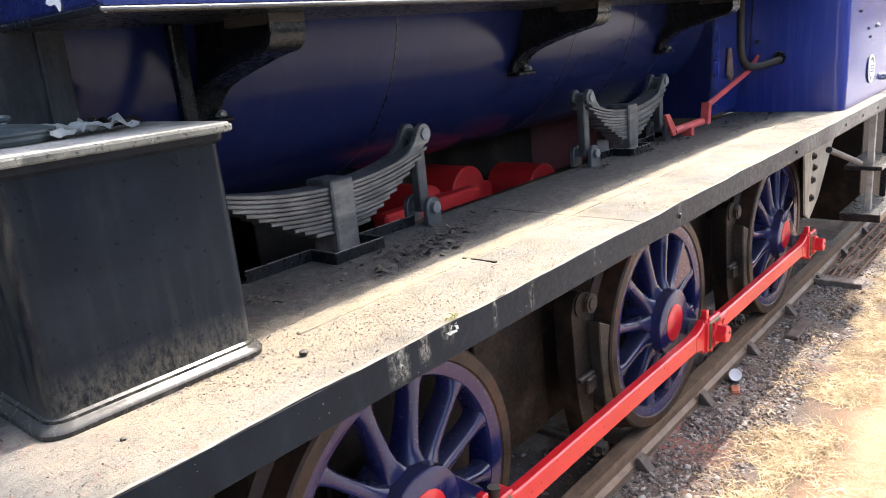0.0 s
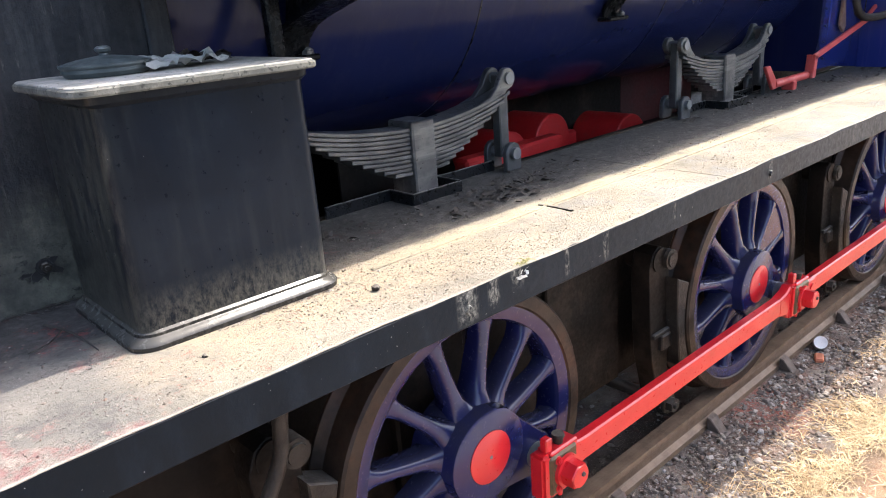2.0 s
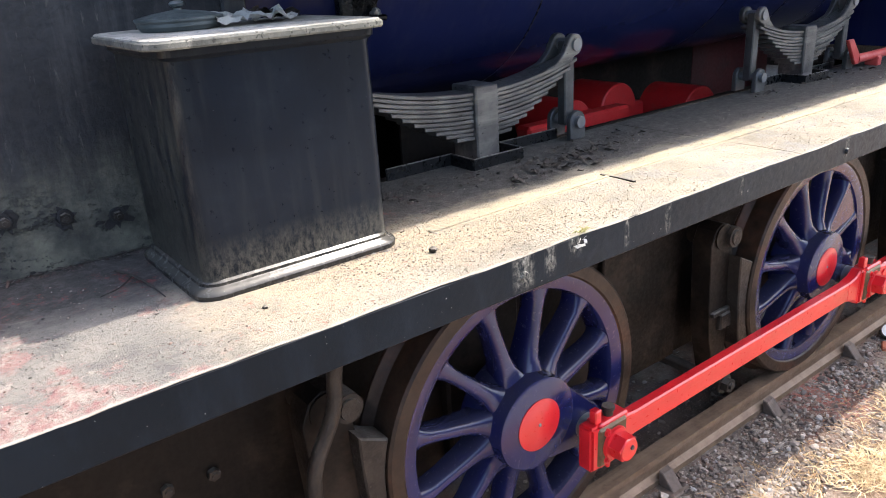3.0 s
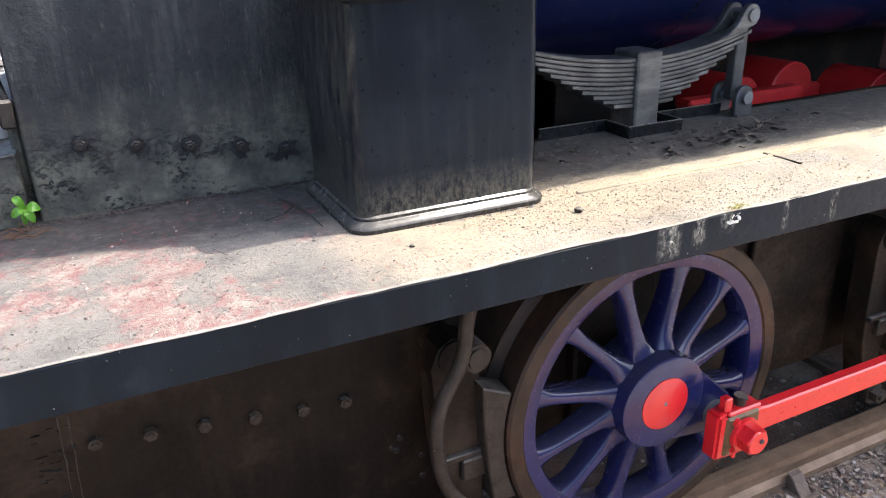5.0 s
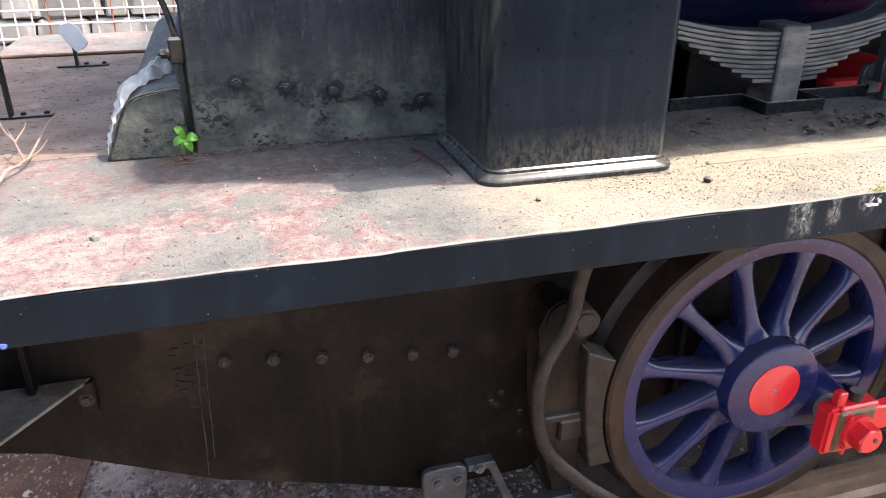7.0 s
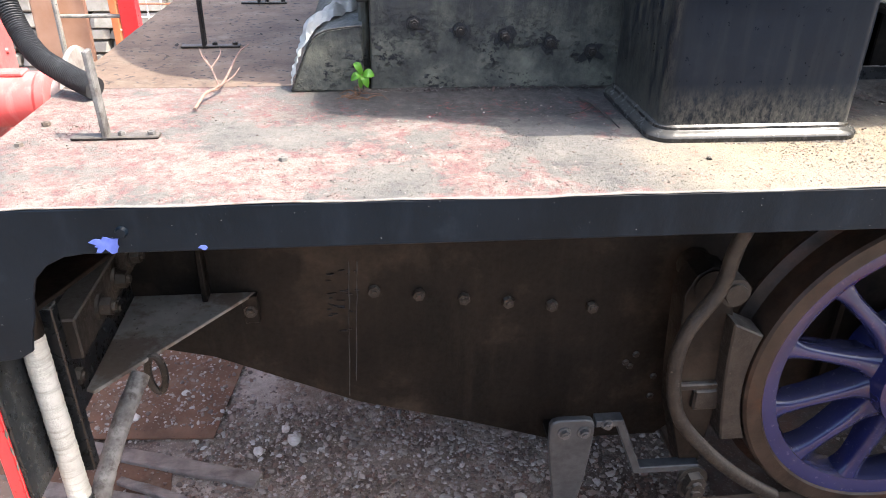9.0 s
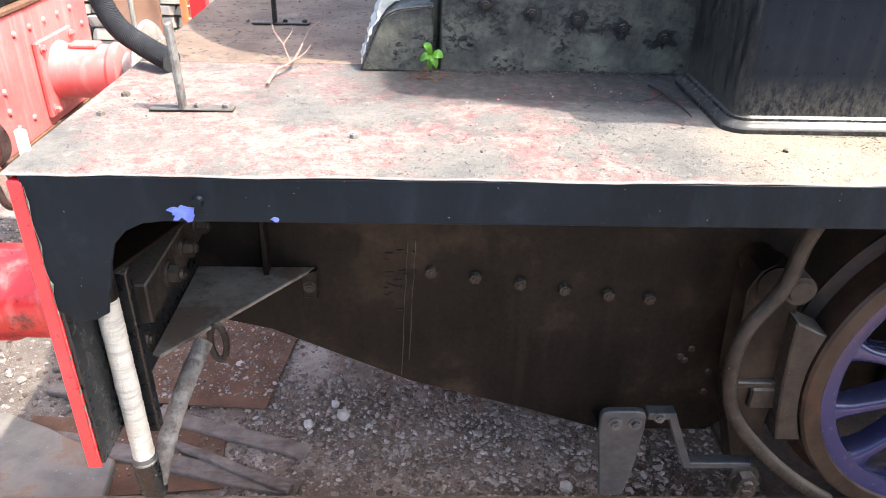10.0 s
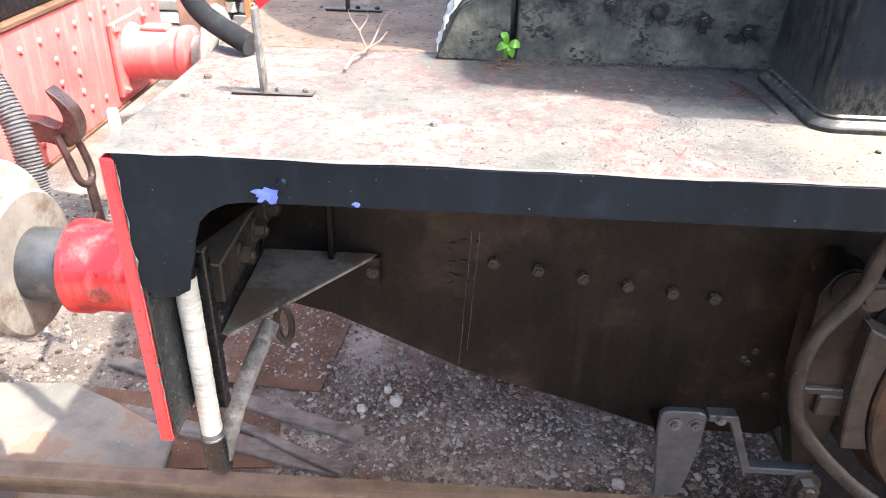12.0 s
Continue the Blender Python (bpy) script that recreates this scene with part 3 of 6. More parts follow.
def lathe(bm, profile, centre, seg=64):
    """Turns a profile of (radius, depth) round the axis along y; a closed ring profile makes a ring."""
    rings = []
    for r, y in profile:
        rings.append([bm.verts.new((centre[0] + r * math.cos(2 * math.pi * i / seg), centre[1] + y, centre[2] + r * math.sin(2 * math.pi * i / seg))) for i in range(seg)])
    for k in range(len(rings)):
        a, b = rings[k], rings[(k + 1) % len(rings)]
        for i in range(seg):
            j = (i + 1) % seg
            bm.faces.new((a[i], a[j], b[j], b[i]))
    return bm


def prism(bm, pts, axis, a, b, bev=0.0):
    """A flat outline with thickness: pts in the two other axes, in order."""
    def at(p, d):
        return {"x": (d, p[0], p[1]), "y": (p[0], d, p[1]), "z": (p[0], p[1], d)}[axis]
    lo, hi = [bm.verts.new(at(p, a)) for p in pts], [bm.verts.new(at(p, b)) for p in pts]
    n = len(pts)
    faces = [bm.faces.new(lo), bm.faces.new(hi)]
    for i in range(n):
        faces.append(bm.faces.new((lo[i], lo[(i + 1) % n], hi[(i + 1) % n], hi[i])))
    bmesh.ops.recalc_face_normals(bm, faces=faces)
    if bev:
        edges = [e for e in {e for f in faces[:2] for e in f.edges}]
        bmesh.ops.bevel(bm, geom=edges, offset=bev, segments=1, affect="EDGES", clamp_overlap=True)
    return bm


def smooth_path(pts, steps=8):
    out = []
    p = [Vector(q) for q in pts]
    p = [p[0] * 2 - p[1]] + p + [p[-1] * 2 - p[-2]]
    for i in range(1, len(p) - 2):
        for k in range(steps):
            t = k / steps
            out.append(0.5 * ((2 * p[i]) + (p[i + 1] - p[i - 1]) * t + (2 * p[i - 1] - 5 * p[i] + 4 * p[i + 1] - p[i + 2]) * t * t + (3 * p[i] - p[i - 1] - 3 * p[i + 1] + p[i + 2]) * t ** 3))
    out.append(p[-2])
    return out


def tube(bm, pts, radius, seg=14, wave=0.0, every=1):
    """A pipe along points; radius may be a function of the way along, wave gives ribs."""
    rings = []
    up = Vector((0.3, 0.2, 1)).normalized()
    for i, p in enumerate(pts):
        d = (pts[min(i + 1, len(pts) - 1)] - pts[max(i - 1, 0)]).normalized()
        side = d.cross(up)
        if side.length < 0.05:
            side = d.cross(Vector((1, 0, 0)))
        side.normalize()
        top = side.cross(d)
        r = radius(i / (len(pts) - 1)) if callable(radius) else radius
        r += wave if (i // every) % 2 else 0.0
        rings.append([bm.verts.new(p + side * r * math.cos(2 * math.pi * k / seg) + top * r * math.sin(2 * math.pi * k / seg)) for k in range(seg)])
    for a, b in zip(rings, rings[1:]):
        for k in range(seg):
            bm.faces.new((a[k], a[(k + 1) % seg], b[(k + 1) % seg], b[k]))
    bm.faces.new(rings[0])
    bm.faces.new(rings[-1])
    return bm


def dented(x, y, amount):
    return amount * noise.noise((x * 2.3, y * 3.1, 4.2)) + amount * 0.4 * noise.noise((x * 9.0, y * 9.0, 1.7))


B = bmesh.new

# ---- ground ----
ZG = -0.15
bm = B()
xs = sorted(set([round(-90 + i * 10, 3) for i in range(19)] + [round(-8 + 0.5 * i, 3) for i in range(60)] + [round(-4.2 + 0.06 * i, 3) for i in range(205)]))
ys = sorted(set([round(-90 + i * 10, 3) for i in range(19)] + [round(-8 + 0.5 * i, 3) for i in range(40)] + [round(-2.6 + 0.06 * i, 3) for i in range(75)]))
grid = [[bm.verts.new((x, y, ZG + (0.016 * noise.noise((x * 3, y * 3, 0)) + 0.01 * noise.noise((x * 11, y * 11, 2)) if abs(x) < 12 and abs(y) < 6 else 0))) for y in ys] for x in xs]
for i in range(len(xs) - 1):
    for j in range(len(ys) - 1):
        bm.faces.new((grid[i][j], grid[i + 1][j], grid[i + 1][j + 1], grid[i][j + 1]))
ground = tagged(new("ground", finish("ground", bm, earth_mat)), "dark ash and gravel with a tan earth path", "ground", kind="structure")


def rail(name, inner, outer):
    s = 1 if outer > inner else -1
    mid = (inner + outer) / 2
    out = [(mid - s * 0.035, 0.0), (mid + s * 0.035, 0.0), (mid + s * 0.037, -0.012), (mid + s * 0.034, -0.036), (mid + s * 0.011, -0.048), (mid + s * 0.010, -0.10), (mid + s * 0.034, -0.118), (mid + s * 0.034, -0.145),
           (mid - s * 0.034, -0.145), (mid - s * 0.034, -0.118), (mid - s * 0.010, -0.10), (mid - s * 0.011, -0.048), (mid - s * 0.034, -0.036), (mid - s * 0.037, -0.012)]
    bm = prism(B(), out, "x", -40, 40)
    return tagged(new(name, finish(name, bm, rail_brown)), "brown rusty steel running rail on the ash", "rail", kind="structure")


rail_near = rail("rail_near", -0.7175, -0.7875)
rail_far = rail("rail_far", 0.7175, 0.7875)


def chair_mesh():
    bm = block(B(), -0.06, 0.06, -0.13, 0.13, -0.175, -0.142, 0.006)
    prism(bm, [(-0.11, -0.143), (-0.036, -0.143), (-0.034, -0.075), (-0.055, -0.08)], "x", -0.032, 0.032, 0.004)
    prism(bm, [(0.11, -0.143), (0.036, -0.143), (0.034, -0.075), (0.055, -0.08)], "x", -0.032, 0.032, 0.004)
    rod(bm, (0.042, -0.10, -0.143), (0.042, -0.10, -0.12), 0.014, seg=10)
    return finish("rail_chair", bm, chair_iron)


chair_me = chair_mesh()
for i in range(16):
    ch = new("rail_chair", chair_me)
    ch.location = (-3.9 + 0.78 * i, -0.752, 0)
    tagged(ch, "rusty cast iron chair holding the rail", "rail chair", "chairs along the near rail")

# ---- the blue locomotive ----
loco = root("steam_locomotive", (0, 0, 0), "blue tank locomotive with a dusty black running plate, standing on rails", "locomotive")
# XC runs far past the view so the body shades the ground behind
ZP, YE, XB, XC = 1.357, -1.28, -2.295, 10.0
AXLES, R = (0.0, 1.824, 3.574), 0.533

# running plate: panels with a wavy outer edge and notches for the springs
def deck_panel(x0, x1, y0, y1, notches=(), wavy=True):
    bm = B()
    nx, ny = max(2, round((x1 - x0) / 0.035)), max(2, round((y1 - y0) / 0.034))
    def co(i, j):
        x, y = x0 + (x1 - x0) * i / nx, y0 + (y1 - y0) * j / ny
        z = ZP + dented(x, y, 0.003)
        if wavy and j == 0:
            y += 0.0025 * noise.noise((x * 6, 0, 3)) + 0.0012 * noise.noise((x * 23, 5, 3)) + 0.0012
            z += 0.004 * noise.noise((x * 5, 1, 3)) + 0.0015 * noise.noise((x * 19, 1, 8)) - 0.001
        return (x, y, z)
    vs = [[bm.verts.new(co(i, j)) for j in range(ny + 1)] for i in range(nx + 1)]
    for i in range(nx):
        for j in range(ny):
            cx, cy = x0 + (x1 - x0) * (i + 0.5) / nx, y0 + (y1 - y0) * (j + 0.5) / ny
            if any(a < cx < b and cy > c for a, b, c in notches):
                continue
            bm.faces.new((vs[i][j], vs[i + 1][j], vs[i + 1][j + 1], vs[i][j + 1]))
    bmesh.ops.delete(bm, geom=[v for v in bm.verts if not v.link_faces], context="VERTS")
    out = bmesh.ops.extrude_face_region(bm, geom=list(bm.faces))
    below = [g for g in out["geom"] if isinstance(g, bmesh.types.BMVert)]
    bmesh.ops.translate(bm, verts=below, vec=(0, 0, -0.012))
    for v in below:
        if wavy and v.co.y < YE + 0.01:
            v.co.z += 0.0104
    return bm


notch = [(a - 0.10, a + 0.09, -0.70) for a in AXLES[:2]]
plates = root("running_plate", (0, 0, 0), "")
plates.parent = loco
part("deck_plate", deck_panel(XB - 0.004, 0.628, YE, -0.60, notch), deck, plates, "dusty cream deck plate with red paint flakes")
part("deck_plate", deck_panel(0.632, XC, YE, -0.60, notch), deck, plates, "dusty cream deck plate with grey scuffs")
part("deck_plate", deck_panel(XB - 0.004, -1.56, -0.597, 0.72, (), False), brown_deck, plates, "rust-brown front deck plate with grit")
part("deck_plate", deck_panel(XB - 0.004, -1.40, 0.724, 1.28, (), False), deck, plates)
part("deck_plate", deck_panel(-1.40, XC, 0.724, 1.28, (), False), deck, plates)
part("weld_seam", block(B(), XB + 0.03, -1.45, 0.712, 0.732, ZP + 0.001, ZP + 0.012, 0.004), rust, plates)
bm = B()
prism(bm, [(0.093, -1.005), (0.101, -1.004), (0.108, -1.06), (0.106, -1.115), (0.098, -1.113), (0.099, -1.06)], "z", ZP - 0.004, ZP + 0.0035)
part("open_joint", bm, dark_iron, plates, "short dark open joint in the plate")
part("weld_seam", block(B(), -0.5, 3.2, -1.035, -1.022, ZP - 0.004, ZP + 0.0035, 0.002), deck, plates)


def hex_head(x, y, size=0.011, tilt=0.0):
    bm = B()
    bolt(bm, (x, y, ZP), (tilt, 0, 1), size, size * 0.8, False)
    part("nut", bm, dusty_steel, plates)


for x, y in ((-1.74, -1.093), (-2.238, -0.869), (-2.244, -0.99)):
    hex_head(x, y, 0.009)

# valance with its deep front knee
val = [(XB + 0.024, ZP - 0.0035), (XC, ZP - 0.0035), (XC, 1.273), (-2.05, 1.273), (-2.085, 1.268), (-2.115, 1.253), (-2.138, 1.228), (-2.150, 1.19), (-2.158, 1.15), (-2.168, 1.12),
       (-2.175, 1.085), (-2.20, 1.07), (-2.235, 1.066), (XB + 0.03, 1.09)]
valance = part("valance", prism(B(), val, "y", YE + 0.001, YE + 0.0085, 0.0015), valance_black, loco, "blue-black painted valance with chips and runs")
bm = B()
block(bm, XB + 0.05, XC, YE + 0.009, YE + 0.085, ZP - 0.024, ZP - 0.0125, 0.002)
part("angle_iron", bm, dark_iron, valance)
for x in (-0.452, -1.985, 0.9, 2.2, 3.1, 3.5, 3.9):
    bm = B()
    rod(bm, (x, YE + 0.002, 1.312), (x, YE - 0.006, 1.312), 0.011, 0.008, 14)
    part("rivet", bm, valance_black, valance)
# paint loss and the blue patch, thin skins on the valance
def patch(pts, mat, name, label="", y=YE + 0.0012):
    return part(name, prism(B(), pts, "y", y, y - 0.0018), mat, valance, label)


def ragged(cx, cz, w, h, n=22, seed=1, drop=0.0):
    rnd = random.Random(seed)
    out = []
    for i in range(n):
        a = 2 * math.pi * i / n
        k = 0.5 + 0.75 * rnd.random()
        out.append((cx + w * k * math.cos(a), cz + h * k * math.sin(a) - (drop if math.sin(a) < -0.5 and i % 3 == 0 else 0)))
    return out


patch(ragged(-2.015, 1.290, 0.024, 0.015, 20, 11), blue_spot, "paint_patch", "bare blue paint patch")
patch(ragged(-1.86, 1.279, 0.007, 0.004, 10, 5), blue_spot, "paint_patch")
bm = B()
rnd = random.Random(3)
for i in range(9):
    p = Vector((-0.29 + rnd.uniform(-0.02, 0.02), YE - 0.006, 1.345 + rnd.uniform(-0.012, 0.006)))
    d = Vector((rnd.uniform(-0.02, 0.02), -0.004, rnd.uniform(-0.012, 0.012)))
    n = Vector((0.004, -0.002, 0.006))
    bm.faces.new([bm.verts.new(p + q * 0.6) for q in (d, n, -d, -n)])
part("paint_flake", bm, cloth, valance, "curled pale paint flake at the plate edge")

# buffer beam
beam = part("buffer_beam", block(B(), XB + 0.002, XB + 0.030, YE, 1.28, 0.70, ZP - 0.013, 0.003), red, loco, "scarlet buffer beam with chipped edges")
part("beam_back", block(B(), XB + 0.030, XB + 0.038, YE + 0.004, 1.27, 0.71, ZP - 0.026, 0.002), black, beam, "black rear of the beam")
edge_pts = [Vector((XB + 0.031 + 0.003 * noise.noise((i * 0.21, 2, 5)), YE - 0.001, 1.335 - 0.009 * i)) for i in range(70)]
part("worn_edge", tube(B(), edge_pts, lambda t: 0.0006 + 0.0042 * max(0.0, noise.noise((t * 31, 1, 7))), 6), mossy_edge, beam, "pale worn edge of the beam")
for x, y, z in ((XB + 0.038, -1.0, 1.05), (XB + 0.038, -0.88, 1.05), (XB + 0.038, -0.76, 1.05), (XB + 0.038, -0.64, 1.05), (XB + 0.038, -1.0, 0.82), (XB + 0.038, -0.72, 0.82)):
    part("bolt", bolt(B(), (x, y, z), (1, 0, 0), 0.02, 0.022), dark_iron, beam)

# gussets behind the beam
bm = prism(B(), [(-1.92, -0.552), (-2.255, -0.552), (-2.255, -0.96), (-2.235, -0.97)], "z", 0.742, 0.752, 0.002)
gusset = part("gusset", bm, dusty_steel, loco, "grey dusty gusset plate")
prism(bm := B(), [(-1.915, 0.752), (-1.915, 0.66), (-1.955, 0.66), (-1.96, 0.742)], "y", -0.575, -0.552, 0.002)
part("gusset_lug", bm, oily, gusset)
part("bolt", bolt(B(), (-1.937, -0.575, 0.70), (0, -1, 0), 0.014, 0.014), dark_iron, gusset)
bm = prism(B(), [(-2.0, -0.552), (-2.255, -0.552), (-2.255, -1.2), (-2.225, -1.2)], "z", 1.09, 1.10, 0.002)
part("gusset", bm, oily, loco)
part("angle_iron", block(B(), -2.26, -2.20, -1.05, -0.56, 0.90, 1.0, 0.004), dark_iron, loco)
part("angle_iron", block(B(), -2.06, -2.045, -0.60, -0.552, 0.75, 1.34, 0.003), oily, loco)
for y in (-0.92, -0.80, -0.68):
    part("bolt", bolt(B(), (-2.20, y, 0.95), (1, 0, 0), 0.022, 0.03), dark_iron, loco)

# main frames
fr = [(-2.27, ZP - 0.012), (XC, ZP - 0.012), (XC, 0.30), (4.3, 0.24), (0.0, 0.24), (-0.55, 0.24), (-0.66, 0.135), (-1.02, 0.136), (-1.277, 0.224), (-1.646, 0.335), (-2.063, 0.531), (-2.2, 0.565), (-2.27, 0.57)]
frame_near = part("main_frame", prism(B(), fr, "y", -0.552, -0.525, 0.002), oily, loco, "brown-black oily frame plate")
part("main_frame", prism(B(), fr, "y", 0.525, 0.552), oily, loco)
for x, z in ((-1.586, 0.743), (-1.457, 0.726), (-1.324, 0.706), (-1.192, 0.688), (-1.059, 0.670), (-0.935, 0.658)):
    part("bolt", bolt(B(), (x, -0.552, z), (0, -1, 0), 0.0185, 0.018, False), dark_iron, frame_near)
for x, z in ((-0.80, 0.44), (-0.77, 0.47), (-0.785, 0.425), (-0.70, 0.30), (-0.70, 0.38)):
    bm = B()
    rod(bm, (x, -0.551, z), (x, -0.560, z), 0.012, 0.008, 14)
    part("rivet", bm, dark_iron, frame_near)
bm = B()
for x, z0 in ((-1.655, 0.36), (-1.632, 0.42)):
    pts = [Vector((x + 0.003 * noise.noise((x, 0, i * 0.6)) - 0.0012 * i, -0.5525, 0.84 - (0.84 - z0) * i / 14)) for i in range(15)]
    tube(bm, pts, lambda t: 0.0013 + 0.0012 * noise.noise((t * 25, 3, 3)), 5)
part("paint_run", bm, guard_grey, frame_near, "pale run of old paint")
rnd = random.Random(12)
for i in range(26):
    x, z = -1.69 + rnd.uniform(-0.035, 0.05), 0.60 + 0.22 * rnd.random()
    part("scrape", tube(B(), [Vector((x, -0.5522, z)), Vector((x + rnd.uniform(0.006, 0.028), -0.5528, z + rnd.uniform(-0.004, 0.002)))], 0.0022, 4), scale_black, frame_near)
for x in (-1.9, -1.0, 0.9, 2.7, 4.6):
    part("frame_stretcher", block(B(), x, x + 0.03, -0.525, 0.525, 0.5, 1.1, 0.002), oily, loco)
part("cylinder_block", block(B(), -1.55, -0.85, -0.52, 0.52, 0.45, 1.34, 0.01), oily, loco)

# smokebox with flat lower sides, apron in front
sm = [(-0.64, ZP), (-0.64, 2.12)] + [(-0.64 * math.cos(a), 2.12 + 0.64 * math.sin(a)) for a in (math.pi * i / 20 for i in range(1, 20))] + [(0.64, 2.12), (0.64, ZP)]
smokebox = part("smokebox", prism(B(), sm, "x", -1.575, -0.72, 0.004), sooty, loco, "sooty black smokebox with grey streaks")
band = [(-0.652, ZP + 0.25), (-0.652, 2.12)] + [(-0.652 * math.cos(a), 2.12 + 0.652 * math.sin(a)) for a in (math.pi * i / 20 for i in range(1, 20))] + [(0.652, 2.12), (0.652, ZP + 0.25)]
part("smokebox_ring", prism(B(), band, "x", -0.745, -0.69, 0.004), sooty, smokebox)
for x, z in ((-1.473, 1.512), (-1.366, 1.496), (-1.259, 1.482), (-1.150, 1.466), (-1.048, 1.445)):
    part("scale_patch", prism(B(), ragged(x, z - 0.004, 0.030, 0.026, 20, int(abs(x) * 1000)), "y", -0.6395, -0.6415), scale_black, smokebox)
    part("washer", rod(B(), (x, -0.640, z), (x, -0.646, z), 0.0170, 0.0150, 20), scale_black, smokebox)
    part("bolt", bolt(B(), (x, -0.646, z), (0, -1, 0), 0.0108, 0.012, False), dark_iron, smokebox)
foot_pts = [Vector((-1.575 + 0.855 * i / 90, -0.640 - 0.003 * noise.noise((i * 0.4, 3, 1)), ZP + 0.002)) for i in range(91)]
part("foot_dirt", tube(B(), foot_pts, lambda t: 0.0008 + 0.009 * max(0.0, noise.noise((t * 47, 2, 9))), 7), dead_leaf, smokebox, "crust of rust and dirt along the foot")
ap = [(-1.762, ZP + 0.001), (-1.748, 1.39), (-1.734, 1.425), (-1.716, 1.463), (-1.700, 1.484), (-1.672, 1.498), (-1.628, 1.505), (-1.592, 1.508), (-1.592, ZP + 0.001)]
apron = part("apron", prism(B(), ap, "y", -0.655, 0.655, 0.003), sooty, loco, "curved black apron under the smokebox door")
part("door_ring", block(B(), -1.60, -1.577, -0.60, 0.60, ZP + 0.03, 1.60, 0.006), sooty, loco)
rim_pts = [Vector((x - 0.004, -0.652, z)) for x, z in ((-1.752, 1.380), (-1.745, 1.40), (-1.730, 1.436), (-1.712, 1.470), (-1.690, 1.493), (-1.660, 1.505), (-1.630, 1.509), (-1.60, 1.511))]
rim_path = smooth_path(rim_pts, 9)
bm = B()
rows = []
for i, p in enumerate(rim_path):
    t = i / (len(rim_path) - 1)
    d = (rim_path[min(i + 1, len(rim_path) - 1)] - rim_path[max(i - 1, 0)]).normalized()
    out = Vector((-d.z, 0, d.x))
    row = []
    for j in range(9):
        v = j / 8
        wide = 0.040 + 0.09 * t
        n = (p.x * 24 + j * 0.7, p.z * 24, j * 0.6)
        row.append(bm.verts.new(p + Vector((0, 0.004 + 0.20 * t * t + wide * v, 0)) + out * (0.004 + 0.050 * t * abs(noise.noise(n)) + 0.012 * abs(noise.noise((n[0] * 2.3, n[1] * 2.3, 4)))) + Vector((0, 0.010 * noise.noise((i * 0.16, j * 0.3, 2)), -0.012 * max(0, 0.12 - v) / 0.12))))
    rows.append(row)
for a, b in zip(rows, rows[1:]):
    for j in range(8):
        bm.faces.new((a[j], a[j + 1], b[j + 1], b[j]))
bmesh.ops.solidify(bm, geom=list(bm.faces), thickness=0.003)
thing("cloth_strip", bm, cloth, "dirty white crumpled cloth strip along the apron edge", "cloth")

part("door_lug", block(B(), -1.604, -1.577, -0.655, -0.630, 1.560, 1.615, 0.004), dark_iron, smokebox, "iron door lug with a nut")
part("bolt", bolt(B(), (-1.604, -0.642, 1.582), (-1, 0, 0), 0.011, 0.018), dark_iron, smokebox)
part("door_rim", tube(B(), smooth_path([(-1.585, -0.63, 1.60), (-1.598, -0.61, 1.66), (-1.625, -0.60, 1.76), (-1.645, -0.59, 2.0)], 6), 0.007, 10), dark_iron, smokebox)
mouldings = [Vector((x, -0.657, z)) for x, z in ((-1.761, 1.36), (-1.749, 1.39), (-1.735, 1.425), (-1.717, 1.464), (-1.701, 1.485), (-1.673, 1.499), (-1.63, 1.506), (-1.595, 1.509))]
part("apron_edge", tube(B(), smooth_path(mouldings, 8), lambda t: 0.0022 + 0.002 * noise.noise((t * 40, 4, 4)), 6), skirt_black, apron, "worn mossy edge of the apron")

part("door_plate", prism(B(), [(-1.60, 1.50), (-1.578, 1.50), (-1.578, 2.1), (-1.70, 2.1), (-1.655, 1.72)], "y", 0.36, 0.372, 0.002), rust, smokebox, "rust-brown plate at the smokebox front")

# boiler, bands, firebox
ZB, RB = 2.10, 0.635
def round_x(x0, x1, r, seg=72):
    bm = B()
    rod(bm, (x0, 0, ZB), (x1, 0, ZB), r, seg=seg)
    return bm


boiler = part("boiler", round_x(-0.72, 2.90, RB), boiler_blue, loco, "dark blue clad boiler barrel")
for x in (-0.30, 0.33, 1.42, 1.95, 2.35):
    bm = B()
    rod(bm, (x - 0.003, 0, ZB), (x + 0.003, 0, ZB), RB + 0.0012, seg=72)
    part("cladding_joint", bm, black, boiler)
fb = [(-0.60, ZP + 0.03), (-0.635, 1.55), (-0.645, 2.1)] + [(-0.645 * math.cos(a), 2.1 + 0.645 * math.sin(a)) for a in (math.pi * i / 16 for i in range(1, 16))] + [(0.645, 2.1), (0.635, 1.55), (0.60, ZP + 0.03)]
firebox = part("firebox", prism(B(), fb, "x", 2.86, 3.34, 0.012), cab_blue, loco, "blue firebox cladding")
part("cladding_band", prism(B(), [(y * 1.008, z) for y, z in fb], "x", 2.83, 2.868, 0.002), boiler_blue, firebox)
for i in range(7):
    bm = B()
    z = 1.45 + i * 0.085
    rod(bm, (2.90, -0.636, z), (2.90, -0.645, z), 0.008, 0.006, 10)
    part("rivet", bm, black, firebox)
part("lagging_flap", prism(B(), [(3.07, 1.76), (3.09, 1.76), (3.13, 1.60), (3.10, 1.57), (3.05, 1.61)], "y", -0.662, -0.645, 0.003), twig_bark, firebox)
part("ash_pan", prism(B(), [(2.1, 0.35), (3.5, 0.35), (3.5, 1.15), (2.1, 1.15)], "y", -0.5, 0.5), oily, loco)
# dark plate added to close the bright gap below the boiler
part("gap_backing", block(B(), 0.2, 2.1, 0.10, 0.11, 0.9, 1.56, 0.003), oily, loco)
